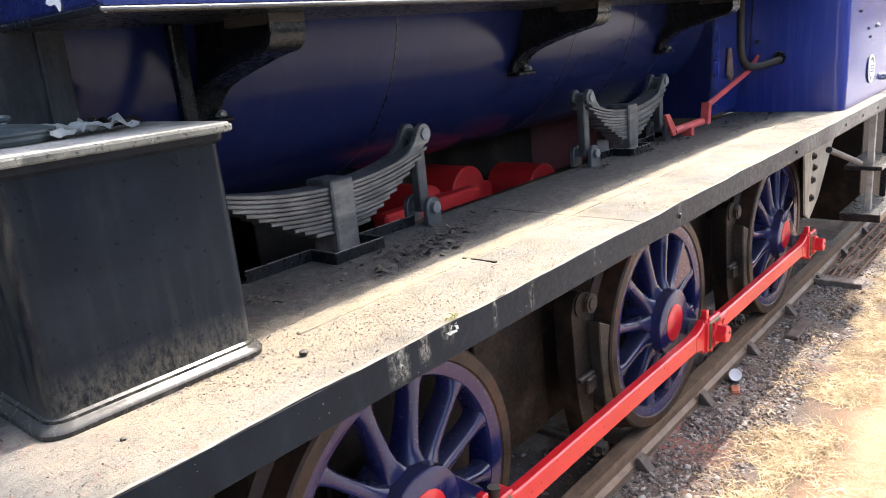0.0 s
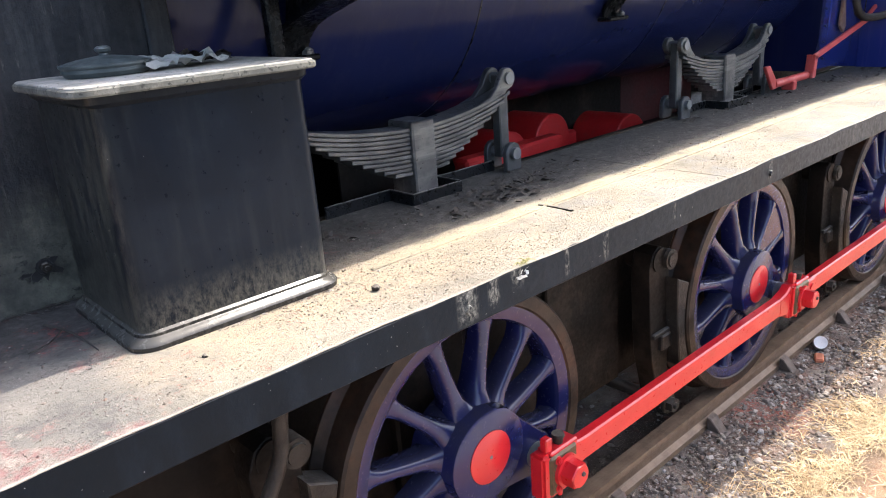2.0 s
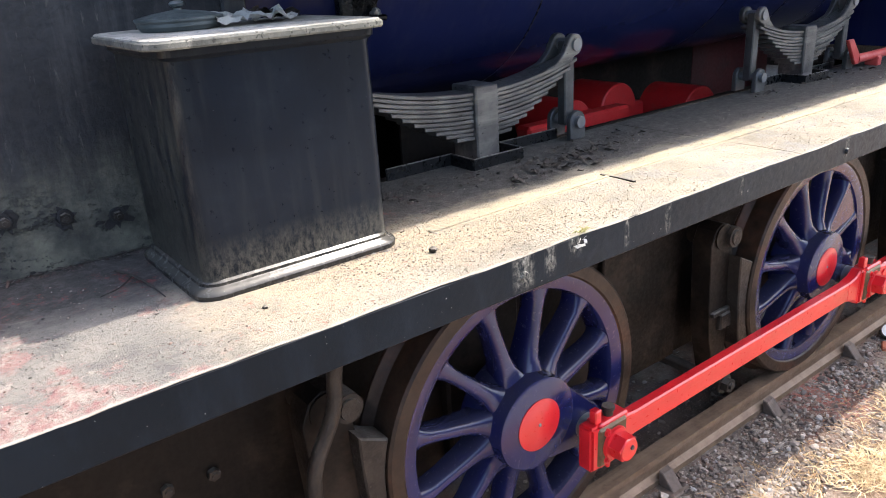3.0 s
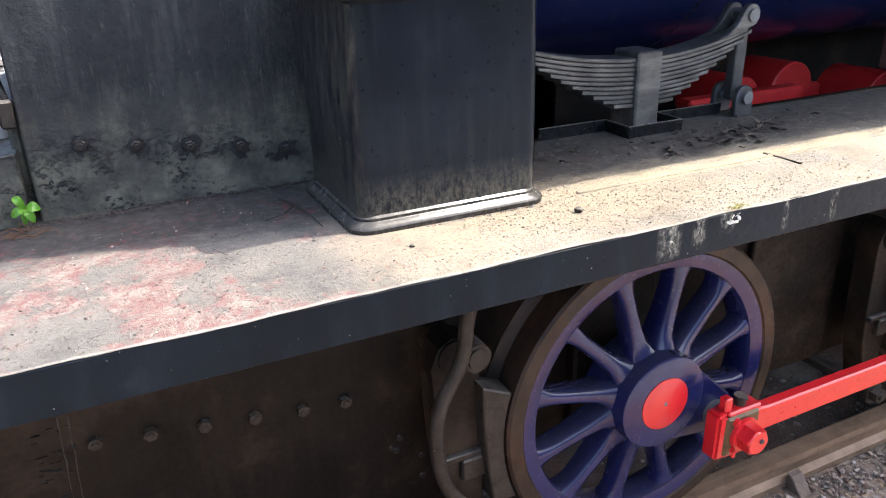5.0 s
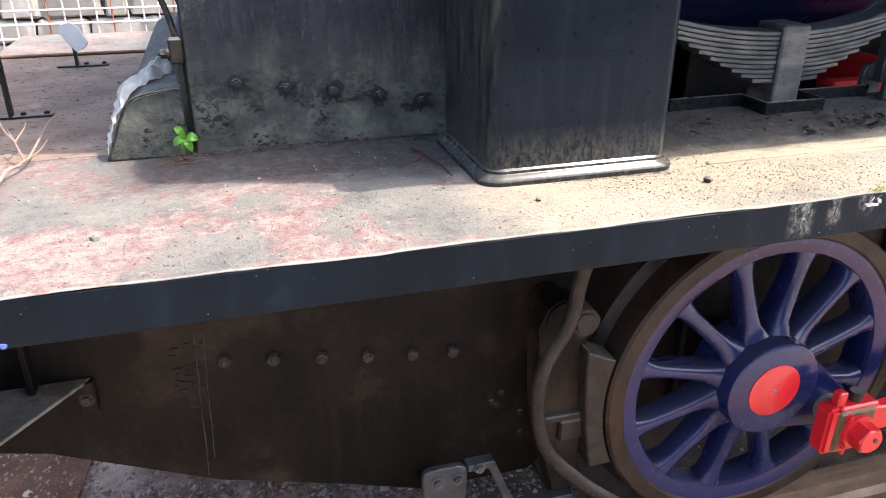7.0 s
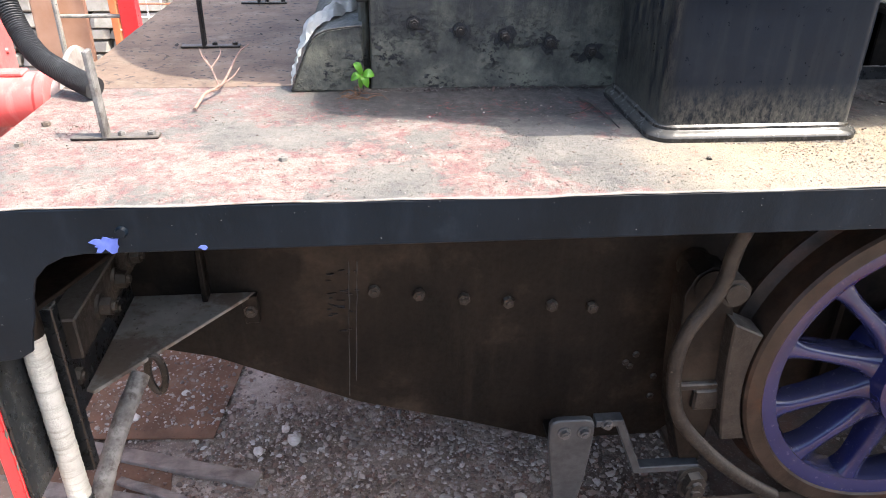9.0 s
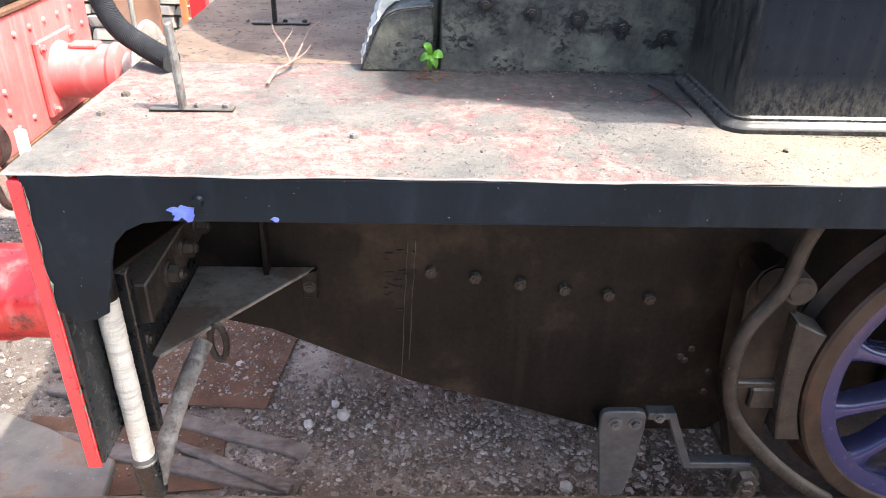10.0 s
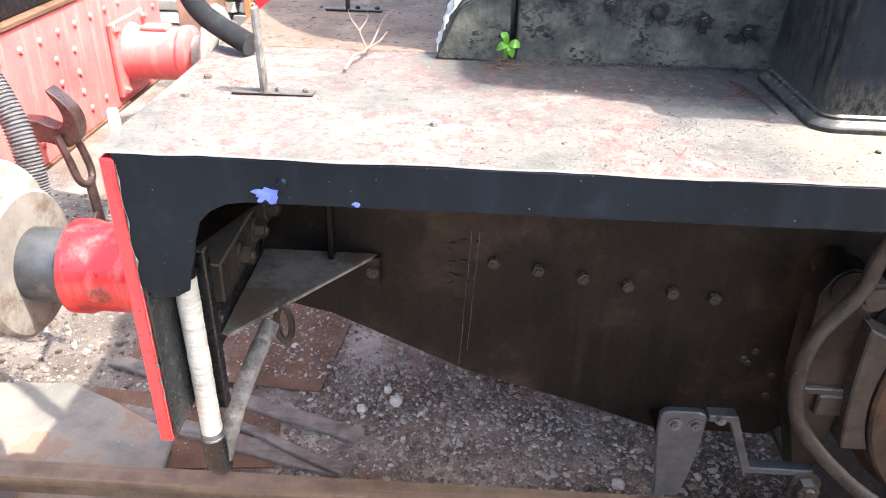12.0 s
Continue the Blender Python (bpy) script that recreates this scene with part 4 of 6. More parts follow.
# its red length, coloured as dark as the shade there
part("gap_backing", block(B(), 2.1, 2.85, 0.10, 0.11, 0.9, 1.56, 0.003), shaded_red, loco)
# side tank above, its ledge and brackets
tank = part("side_tank", prism(B(), [(-1.07, 2.032), (-1.07, 2.86), (-1.01, 2.92), (-0.35, 2.92), (-0.35, 2.66), (-0.66, 2.30), (-0.66, 2.032)], "x", -0.81, 3.25, 0.008), tank_blue, loco, "blue side tank with a black lower ledge")
part("tank_bottom", block(B(), -0.806, 3.25, -1.066, -0.64, 2.021, 2.036, 0.004), black, tank)
part("tank_ledge", block(B(), -0.812, 3.25, -1.075, -1.069, 2.023, 2.030, 0.002), iron, tank)
part("paint_patch", prism(B(), ragged(-0.925, 2.062, 0.034, 0.024, 18, 7), "x", -0.8092, -0.8125), white_paint, tank, "white paint smear")
part("side_tank", prism(B(), [(0.985, 2.06), (0.985, 2.86), (0.93, 2.92), (0.35, 2.92), (0.35, 2.66), (0.66, 2.30), (0.66, 2.06)], "x", -0.86, 3.25, 0.01), cab_blue, loco)


def bracket(x, wide=0.10):
    """Cast bracket: a web with a rounded flange swept from the boiler side out to the tank ledge."""
    edge = smooth_path([(0, -0.585, 1.80), (0, -0.60, 1.845), (0, -0.655, 1.885), (0, -0.76, 1.918), (0, -0.87, 1.945), (0, -0.93, 1.957), (0, -0.955, 1.985), (0, -0.955, 2.022)], 5)
    web = [(p.y, p.z) for p in edge] + [(-0.60, 2.022), (-0.56, 1.80)]
    br = part("tank_bracket", prism(B(), web, "x", x - 0.012, x + 0.012, 0.002), bracket_black, loco, "black cast bracket holding the tank")
    bm = B()
    a, b = [], []
    for p in edge:
        a.append((bm.verts.new((x - wide / 2, p.y, p.z)), bm.verts.new((x + wide / 2, p.y, p.z))))
        b.append((bm.verts.new((x - wide / 2, p.y - 0.006, p.z - 0.012)), bm.verts.new((x + wide / 2, p.y - 0.006, p.z - 0.012))))
    for i in range(len(edge) - 1):
        for q in (a, b):
            bm.faces.new((q[i][0], q[i][1], q[i + 1][1], q[i + 1][0]))
        for s in (0, 1):
            bm.faces.new((a[i][s], a[i + 1][s], b[i + 1][s], b[i][s]))
    bm.faces.new((a[0][0], a[0][1], b[0][1], b[0][0]))
    bm.faces.new((a[-1][0], a[-1][1], b[-1][1], b[-1][0]))
    part("flange", bm, bracket_black, br)
    part("foot", block(B(), x - 0.06, x + 0.06, -0.63, -0.57, 1.785, 1.80, 0.004), bracket_black, br)
    part("bolt", bolt(B(), (x + 0.035, -0.61, 1.80), (0, -0.5, 1), 0.012, 0.014), bright_steel, br)
    part("packing", block(B(), x - wide / 2, x + wide / 2, -0.965, -0.80, 2.000, 2.0215, 0.003), dark_iron, br)


for x in (-0.36, 1.02, 2.30):
    bracket(x, 0.095)
part("support_post", block(B(), -0.49, -0.455, -0.72, -0.69, 1.60, 2.022, 0.004), bracket_black, loco)

# inside gear seen through the plate
for x0, x1, z0, z1, y in ((0.55, 1.15, 1.20, 1.31, -0.22), (1.05, 1.4, 1.16, 1.28, -0.10)):
    part("connecting_rod", block(B(), x0, x1, y - 0.04, y + 0.04, z0, z1, 0.012), gear_red, loco, "red painted inside rod")
for x, y, z, r in ((1.22, -0.04, 1.26, 0.12), (1.60, -0.20, 1.20, 0.13), (0.92, -0.05, 1.24, 0.11)):
    bm = B()
    rod(bm, (x, y - 0.10, z), (x, y + 0.16, z), r, seg=40)
    bmesh.ops.bevel(bm, geom=[e for e in bm.edges if e.is_boundary or len(e.link_faces) == 2 and e.calc_face_angle(0) > 1.0], offset=0.006, segments=1, affect="EDGES")
    hub = part("eccentric", bm, gear_red, loco, "red round eccentric")
    bm = B()
    rod(bm, (x + 0.03, y - 0.10, z - 0.04), (x + 0.03, y - 0.118, z - 0.04), 0.011, seg=8)
    part("nut", bm, gear_red, hub)

# cab
cab_out = [(3.34, -0.66), (3.34, -1.15), (3.345, -1.175), (3.36, -1.195), (3.385, -1.205), (3.42, -1.208), (XC, -1.208), (XC, -1.17), (3.42, -1.17), (3.39, -1.16), (3.38, -1.14), (3.38, -0.66)]
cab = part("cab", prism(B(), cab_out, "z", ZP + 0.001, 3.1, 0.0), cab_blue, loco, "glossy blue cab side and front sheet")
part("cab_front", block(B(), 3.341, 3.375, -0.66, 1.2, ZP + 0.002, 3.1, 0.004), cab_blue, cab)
part("cab_roof", block(B(), 3.2, XC + 0.2, -1.25, 1.25, 3.1, 3.14, 0.01), black, cab)
def lathe_x(x, y, z, r, deep):
    """A flat disc that stands on a wall facing the front."""
    return rod(B(), (x, y, z), (x - deep, y, z), r, r * 0.94, 24)


def oval(r0, r1, d0, d1):
    return lathe(B(), [(r0, d1), (r0, d0), (r1, d0), (r1, d1)], (3.97, -1.209, 1.545), 40)


plate_ring = part("works_plate", oval(0.001, 0.088, -0.006, 0.0), black, cab, "round works plate with a white ring and unreadable lettering")
part("plate_ring", oval(0.072, 0.088, -0.010, -0.004), white_paint, plate_ring)
part("plate_centre", oval(0.001, 0.050, -0.009, -0.004), white_paint, plate_ring)
bm = B()
for z in (1.562, 1.545, 1.528):
    block(bm, 3.94, 4.0, -1.2215, -1.2175, z - 0.005, z + 0.003, 0)
part("lettering", bm, black, plate_ring)
for x, z in ((4.25, 1.48), (4.1, 1.80)):
    part("bolt", bolt(B(), (x, -1.208, z), (0, -1, 0), 0.012, 0.014), bright_steel, cab)
part("hand_grip", tube(B(), smooth_path([(4.35, -1.21, 1.45), (4.35, -1.25, 1.46), (4.45, -1.25, 1.47), (4.45, -1.21, 1.46)], 6), 0.012, 10), bright_steel, cab)

part("seam", prism(B(), [(-0.675, 1.66), (-0.680, 1.66), (-0.700, 2.1), (-0.695, 2.1)], "x", 3.336, 3.341), black, cab)
part("hole_ring", lathe_x(3.341, -0.85, 1.672, 0.040, 0.006), black, cab, "dark ring where the pipe enters")
part("plug", lathe_x(3.341, -0.72, 1.773, 0.013, 0.006), black, cab)
for x, z in ((3.63, 1.898), (3.86, 1.793), (3.92, 1.741)):
    part("bolt", bolt(B(), (x, -1.208, z), (0, -1, 0), 0.009, 0.008, False), dark_iron, cab)

# drain and lever work in front of the cab
# dark block added to fill the bright background under the cab end
part("rear_filler", block(B(), 4.95, 9.9, -1.0, -0.56, 0.30, 1.26, 0.006), oily, loco)
part("feed_pipe", tube(B(), smooth_path([(3.03, -0.73, 2.05), (3.03, -0.73, 1.85), (3.05, -0.73, 1.73), (3.10, -0.74, 1.66), (3.2, -0.775, 1.64), (3.36, -0.865, 1.665)], 8), 0.021, 16), dark_iron, loco, "bent dark grey feed pipe")
lever = part("reach_rod", prism(B(), [(2.56, 1.475), (2.56, 1.505), (3.30, 1.655), (3.30, 1.625)], "y", -0.735, -0.72, 0.002), lever_red, loco, "faded red lever and shaft on the plate")
bm = B()
rod(bm, (2.18, -0.70, 1.405), (2.55, -0.70, 1.405), 0.02, seg=18)
part("cross_shaft", bm, lever_red, lever)
part("lever_arm", prism(B(), [(2.545, 1.39), (2.585, 1.39), (2.60, 1.50), (2.565, 1.505)], "y", -0.735, -0.69, 0.003), lever_red, lever)
part("lever_arm", prism(B(), [(2.06, 1.50), (2.11, 1.50), (2.19, 1.42), (2.19, 1.385), (2.15, 1.385)], "y", -0.715, -0.698, 0.003), lever_red, lever)
part("shaft_bearing", block(B(), 2.34, 2.38, -0.73, -0.67, ZP, 1.40, 0.004), lever_red, lever)
part("rod_end", rod(B(), (3.24, -0.728, 1.645), (3.345, -0.728, 1.69), 0.012, seg=10), lever_red, lever)

# springs over the axles
def spring(xc):
    sp = root("leaf_spring", (0, 0, 0), "grey laminated leaf spring with a square buckle")
    sp.parent = loco
    y0, y1 = -0.655, -0.565
    n, th = 11, 0.0126
    long_arm = 1.14
    for k in range(n):
        half = 0.385 - (0.285 * max(0, k - 1) / (n - 2)) if k else 0.365
        top = 1.565 - k * th
        pts_t, pts_b = [], []
        for i in range(25):
            x = -half + 2 * half * i / 24
            lift = 0.42 * x * x
            if x < 0 and xc < 1:
                x *= long_arm
            pts_t.append((xc + x, top + lift))
            pts_b.append((xc + x, top + lift - th + 0.0016))
        part("leaf", prism(B(), pts_t + pts_b[::-1], "y", y0 + (k % 2) * 0.003, y1, 0.0018), spring_steel, sp)
    part("buckle", block(B(), xc - 0.048, xc + 0.038, y0 - 0.012, y1 + 0.012, ZP - 0.04, 1.583, 0.005), spring_steel, sp, "square grey buckle")
    for s in (-1, 1):
        if s < 0 and xc < 1:
            continue
        ex, ez = xc + s * 0.375, 1.655
        out = [(xc + s * 0.235, 1.590), (xc + s * 0.29, 1.605), (xc + s * 0.325, 1.635)]
        out += [(ex + 0.033 * math.cos(a) * s, ez + 0.033 * math.sin(a)) for a in (math.radians(140 - 20 * i) for i in range(11))]
        out += [(xc + s * 0.372, 1.619), (xc + s * 0.30, 1.600)]
        eye = part("spring_eye", prism(B(), out, "y", y0, y0 + 0.022, 0.003), spring_steel, sp)
        part("cheek", prism(B(), out, "y", y1 - 0.022, y1, 0.003), iron, eye)
        bm = B()
        rod(bm, (ex, y0 - 0.008, ez), (ex, y1 + 0.004, ez), 0.019, seg=18)
        part("pin", bm, bright_steel, eye)
        part("hanger", block(B(), ex - 0.022, ex + 0.02, -0.632, -0.596, 1.40, 1.665, 0.004), iron, sp)
        for y in (-0.668, -0.580):
            lug = [(ex - 0.035, ZP)] + [(ex + 0.035 * math.cos(a), 1.415 + 0.035 * math.sin(a)) for a in (math.radians(180 - 20 * i) for i in range(10))] + [(ex + 0.035, ZP)]
            part("lug", prism(B(), lug, "y", y, y + 0.02, 0.003), iron, sp)
        bm = B()
        rod(bm, (ex, -0.682, 1.415), (ex, -0.555, 1.415), 0.019, seg=18)
        part("pin", bm, bright_steel, sp)
    up = part("spring_well_edge", block(B(), xc - 0.33, xc - 0.095, -0.606, -0.598, ZP - 0.01, ZP + 0.034, 0.002), black, sp, "upright angle strip round the opening")
    part("edge_strip", block(B(), xc - 0.103, xc - 0.095, -0.706, -0.598, ZP - 0.01, ZP + 0.034, 0.002), black, up)
    part("edge_strip", block(B(), xc - 0.103, xc + 0.092, -0.712, -0.704, ZP - 0.01, ZP + 0.034, 0.002), black, up)
    part("edge_strip", block(B(), xc + 0.086, xc + 0.094, -0.706, -0.598, ZP - 0.01, ZP + 0.034, 0.002), black, up)
    part("edge_strip", block(B(), xc + 0.09, xc + 0.345, -0.606, -0.598, ZP - 0.01, ZP + 0.034, 0.002), black, up)


spring(AXLES[0])
spring(AXLES[1])

# sandbox on the plate
sand = root("sandbox", (0, 0, 0), "weathered black sheet-iron sandbox with a pale dusty lid")
sand.parent = loco
def rounded_rect(x0, x1, y0, y1, r, n=6):
    out = []
    for cx, cy, a0 in ((x1 - r, y1 - r, 0), (x0 + r, y1 - r, 90), (x0 + r, y0 + r, 180), (x1 - r, y0 + r, 270)):
        out += [(cx + r * math.cos(math.radians(a0 + 90 * k / n)), cy + r * math.sin(math.radians(a0 + 90 * k / n))) for k in range(n + 1)]
    return out


def loft(bm, rows):
    rings = [[bm.verts.new(p) for p in row] for row in rows]
    n = len(rings[0])
    for a, b in zip(rings, rings[1:]):
        for i in range(n):
            bm.faces.new((a[i], a[(i + 1) % n], b[(i + 1) % n], b[i]))
    bm.faces.new(rings[0][::-1])
    bm.faces.new(rings[-1])
    return bm


body = [[(x, y, z) for x, y in rounded_rect(-1.008 - e, -0.606 + e, -1.028 - e, -0.70 + e, 0.025)] for z, e in ((ZP + 0.03, 0.0), (1.55, 0.001), (1.70, 0.0), (1.795, -0.001))]
part("box_body", loft(B(), body), box_black, sand)
skirt = [[(x, y, z) for x, y in rounded_rect(-1.008 - e, -0.606 + e, -1.028 - e, -0.70 + e, 0.034 + 0.6 * e)] for z, e in ((ZP + 0.001, 0.0215), (ZP + 0.0100, 0.0220), (ZP + 0.0150, 0.0190), (ZP + 0.0200, 0.0095), (ZP + 0.0225, 0.0065), (ZP + 0.0280, 0.0058), (ZP + 0.0320, 0.0008))]
part("box_skirt", loft(B(), skirt), skirt_black, sand, "rolled foot flange")
neck = [[(x, y, z) for x, y in rounded_rect(-1.008 - e, -0.606 + e, -1.028 - e, -0.70 + e, 0.025)] for z, e in ((1.785, 0.001), (1.792, 0.008), (1.806, 0.009))]
part("box_rim", loft(B(), neck), box_black, sand)
lid = [[(x, y, z) for x, y in rounded_rect(-1.045 - e, -0.585 + e, -1.062 - e, -0.70 + e, 0.035)] for z, e in ((1.806, -0.002), (1.809, 0.0), (1.817, 0.0), (1.8195, -0.002))]
lid_ob = part("box_lid", loft(B(), lid), mossy_edge, sand, "mossy lid edge")
top = [[(x, y, z) for x, y in rounded_rect(-1.045 - e, -0.585 + e, -1.062 - e, -0.70 + e, 0.035)] for z, e in ((1.8185, -0.004), (1.8215, -0.004), (1.823, -0.006))]
part("lid_top", loft(B(), top), lid_stone, lid_ob, "pale gritty lid top")

dish = root("filler_cap", (-0.905, -0.83, 1.823), "dark green-grey round cap with a knob on the lid", "cap")
sub("cap_plate", loft(B(), [[(-0.905 + r * math.cos(a), -0.83 + r * math.sin(a), z) for a in (2 * math.pi * i / 40 for i in range(40))] for r, z in ((0.072, 1.824), (0.078, 1.832), (0.078, 1.838), (0.081, 1.842), (0.081, 1.846), (0.05, 1.853), (0.014, 1.858))]), dish_green, dish)
sub("knob", loft(B(), [[(-0.905 + r * math.cos(a), -0.83 + r * math.sin(a), z) for a in (2 * math.pi * i / 20 for i in range(20))] for r, z in ((0.008, 1.856), (0.007, 1.862), (0.013, 1.865), (0.015, 1.870), (0.011, 1.874), (0.003, 1.8755))]), dish_green, dish)


def crumple(name, x0, x1, y0, y1, z, high, mat, label, category, seed, n=16):
    bm = B()
    rows = []
    for i in range(n + 1):
        row = []
        for j in range(8):
            u, v = i / n, j / 7
            x, y = x0 + (x1 - x0) * u, y0 + (y1 - y0) * v
            k = abs(noise.noise((x * 26 + seed, y * 26, 1))) * high + 0.35 * high * abs(noise.noise((x * 70, y * 70 + seed, 2)))
            row.append(bm.verts.new((x + 0.02 * noise.noise((u * 3, v * 5, seed)), y + 0.02 * noise.noise((u * 6, v * 2, seed + 3)), z + 0.003 + k)))
        rows.append(row)
    for a, b in zip(rows, rows[1:]):
        for j in range(7):
            bm.faces.new((a[j], a[j + 1], b[j + 1], b[j]))
    bmesh.ops.solidify(bm, geom=list(bm.faces), thickness=0.003)
    return thing(name, bm, mat, label, category)


crumple("rag", -0.865, -0.70, -0.915, -0.78, 1.823, 0.045, rag_white, "crumpled pale grey rag beside the cap on the lid", "rag", 3)
crumple("rag", -0.76, -0.665, -0.86, -0.80, 1.823, 0.05, dead_leaf, "crumpled dark flaky rag on the pale lid", "rag", 8)

# wheels
def wheel(xc, side, weight=False):
    f = -1 if side < 0 else 1
    wl = root("driving_wheel", (0, 0, 0), "blue spoked driving wheel with a worn steel tyre")
    wl.parent = loco
    yo = f * 0.80
    dn = -f
    c = (xc, yo, R)
    def y(d):
        return dn * d
    part("tyre", lathe(B(), [(0.478, y(0.004)), (0.482, y(0.0)), (0.524, y(0.0)), (0.532, y(0.008)), (R, y(0.02)), (R + 0.001, y(0.095)), (0.545, y(0.108)), (0.561, y(0.118)), (0.561, y(0.128)), (0.548, y(0.136)), (0.47, y(0.136)), (0.47, y(0.01))], c, 96), tyre_steel, wl, "brown steel tyre with a flange")
    part("rim", lathe(B(), [(0.425, y(0.022)), (0.43, y(0.014)), (0.46, y(0.006)), (0.478, y(0.006)), (0.478, y(0.12)), (0.43, y(0.12)), (0.422, y(0.10)), (0.422, y(0.03))], c, 96), wheel_blue, wl)
    part("hub", lathe(B(), [(0.001, y(-0.058)), (0.15, y(-0.058)), (0.159, y(-0.054)), (0.162, y(-0.044)), (0.164, y(0.02)), (0.18, y(0.05)), (0.18, y(0.12)), (0.001, y(0.14))], c, 64), wheel_blue, wl)
    cap = part("hub_disc", lathe(B(), [(0.001, y(-0.0615)), (0.088, y(-0.0615)), (0.09, y(-0.0605)), (0.09, y(-0.057)), (0.001, y(-0.057))], c, 56), red, wl, "red painted axle end")
    bm = B()
    rod(bm, (xc, yo + y(-0.0612), R), (xc, yo + y(-0.064), R), 0.007, 0.005, 12)
    part("centre_mark", bm, bright_steel, cap)
    if side < 0:
        # crank boss, swept into the hub
        px, pz = xc + 0.224, R - 0.108
        out = []
        ang = math.atan2(-0.108, 0.224)
        for i in range(15):
            a = ang + math.radians(-88 + 176 * i / 14)
            out.append((px + 0.082 * math.cos(a), pz + 0.082 * math.sin(a)))
        for i in range(15):
            a = ang + math.radians(70 + 220 * i / 14)
            out.append((xc + 0.155 * math.cos(a), R + 0.155 * math.sin(a)))
        part("crank_boss", prism(B(), out, "y", yo + y(-0.048), yo + y(0.06), 0.006), wheel_blue, wl)
        bm = B()
        rod(bm, (px, yo + y(0.0), pz), (px, yo + y(-0.15), pz), 0.045, seg=28)
        part("crank_pin", bm, bright_steel, wl)
    for k in range(12):
        a = math.radians(17 + 30 * k)
        bm = B()
        d, s = Vector((math.cos(a), 0, math.sin(a))), Vector((-math.sin(a), 0, math.cos(a)))
        rows = []
        for r, w, t0, t1 in ((0.14, 0.056, -0.02, 0.10), (0.172, 0.041, -0.006, 0.10), (0.20, 0.030, 0.004, 0.098), (0.25, 0.026, 0.008, 0.094), (0.32, 0.0245, 0.012, 0.09), (0.375, 0.026, 0.014, 0.09), (0.405, 0.033, 0.016, 0.095), (0.43, 0.050, 0.016, 0.10)):
            ring = []
            for q, yy in ((-1.0, (t0 + t1) / 2), (-0.95, t0 + 0.022), (-0.82, t0 + 0.010), (-0.60, t0 + 0.0035), (-0.28, t0 + 0.0005), (0.28, t0 + 0.0005), (0.60, t0 + 0.0035), (0.82, t0 + 0.010), (0.95, t0 + 0.022), (1.0, (t0 + t1) / 2), (0.7, t1), (-0.7, t1)):
                p = Vector(c) + d * r + s * (w * q)
                ring.append((p.x, yo + y(yy), p.z))
            rows.append(ring)
        loft(bm, rows)
        part("spoke", bm, wheel_blue, wl)
    if weight:
        out = [(xc + 0.44 * math.cos(math.radians(g)), R + 0.44 * math.sin(math.radians(g))) for g in range(14, 51, 4)] + [(xc + 0.2 * math.cos(math.radians(44)), R + 0.2 * math.sin(math.radians(44))), (xc + 0.2 * math.cos(math.radians(20)), R + 0.2 * math.sin(math.radians(20)))]
        part("balance_weight", prism(B(), out, "y", yo + y(0.022), yo + y(0.06), 0.004), wheel_blue, wl, "blue balance weight filling two spokes")
    return wl


for i, x in enumerate(AXLES):
    wheel(x, -1, i == 1)
    wheel(x, 1)
    bm = B()
    rod(bm, (x, -0.7, R), (x, 0.7, R), 0.085, seg=28)
    part("axle", bm, dark_iron, loco)
    part("axle_guide", block(B(), x - 0.16, x + 0.16, -0.60, -0.55, 0.30, 1.0, 0.01), oily, loco)

# coupling rods
PX, PZ = 0.224, R - 0.108
pins = [x + PX for x in AXLES]
def coupling(x0, x1):
    out = [(x0 + 0.06, PZ + 0.055), (x0 + 0.13, PZ + 0.045), (x1 - 0.13, PZ + 0.045), (x1 - 0.06, PZ + 0.055), (x1 - 0.06, PZ - 0.055), (x1 - 0.13, PZ - 0.045), (x0 + 0.13, PZ - 0.045), (x0 + 0.06, PZ - 0.055)]
    cr = part("coupling_rod", prism(B(), out, "y", -0.955, -0.912, 0.006), red, loco, "bright red coupling rod")
    return cr


def big_nut(x, y, z, parent, mat, r=0.040):
    part("collar", rod(B(), (x, y + 0.012, z), (x, y, z), r * 1.25, r * 1.2, 28), mat, parent)
    bm = B()
    rod(bm, (x, y, z), (x, y - 0.045, z), r, r * 0.97, 6, 0.3)
    rod(bm, (x, y - 0.045, z), (x, y - 0.05, z), r * 0.86, r * 0.8, 24)
    part("crank_nut", bm, mat, parent, "red hexagon crank nut")
    bm = B()
    rod(bm, (x + 0.01, y - 0.049, z + 0.006), (x + 0.01, y - 0.056, z + 0.006), 0.009, 0.007, 12)
    part("plug", bm, iron, parent)


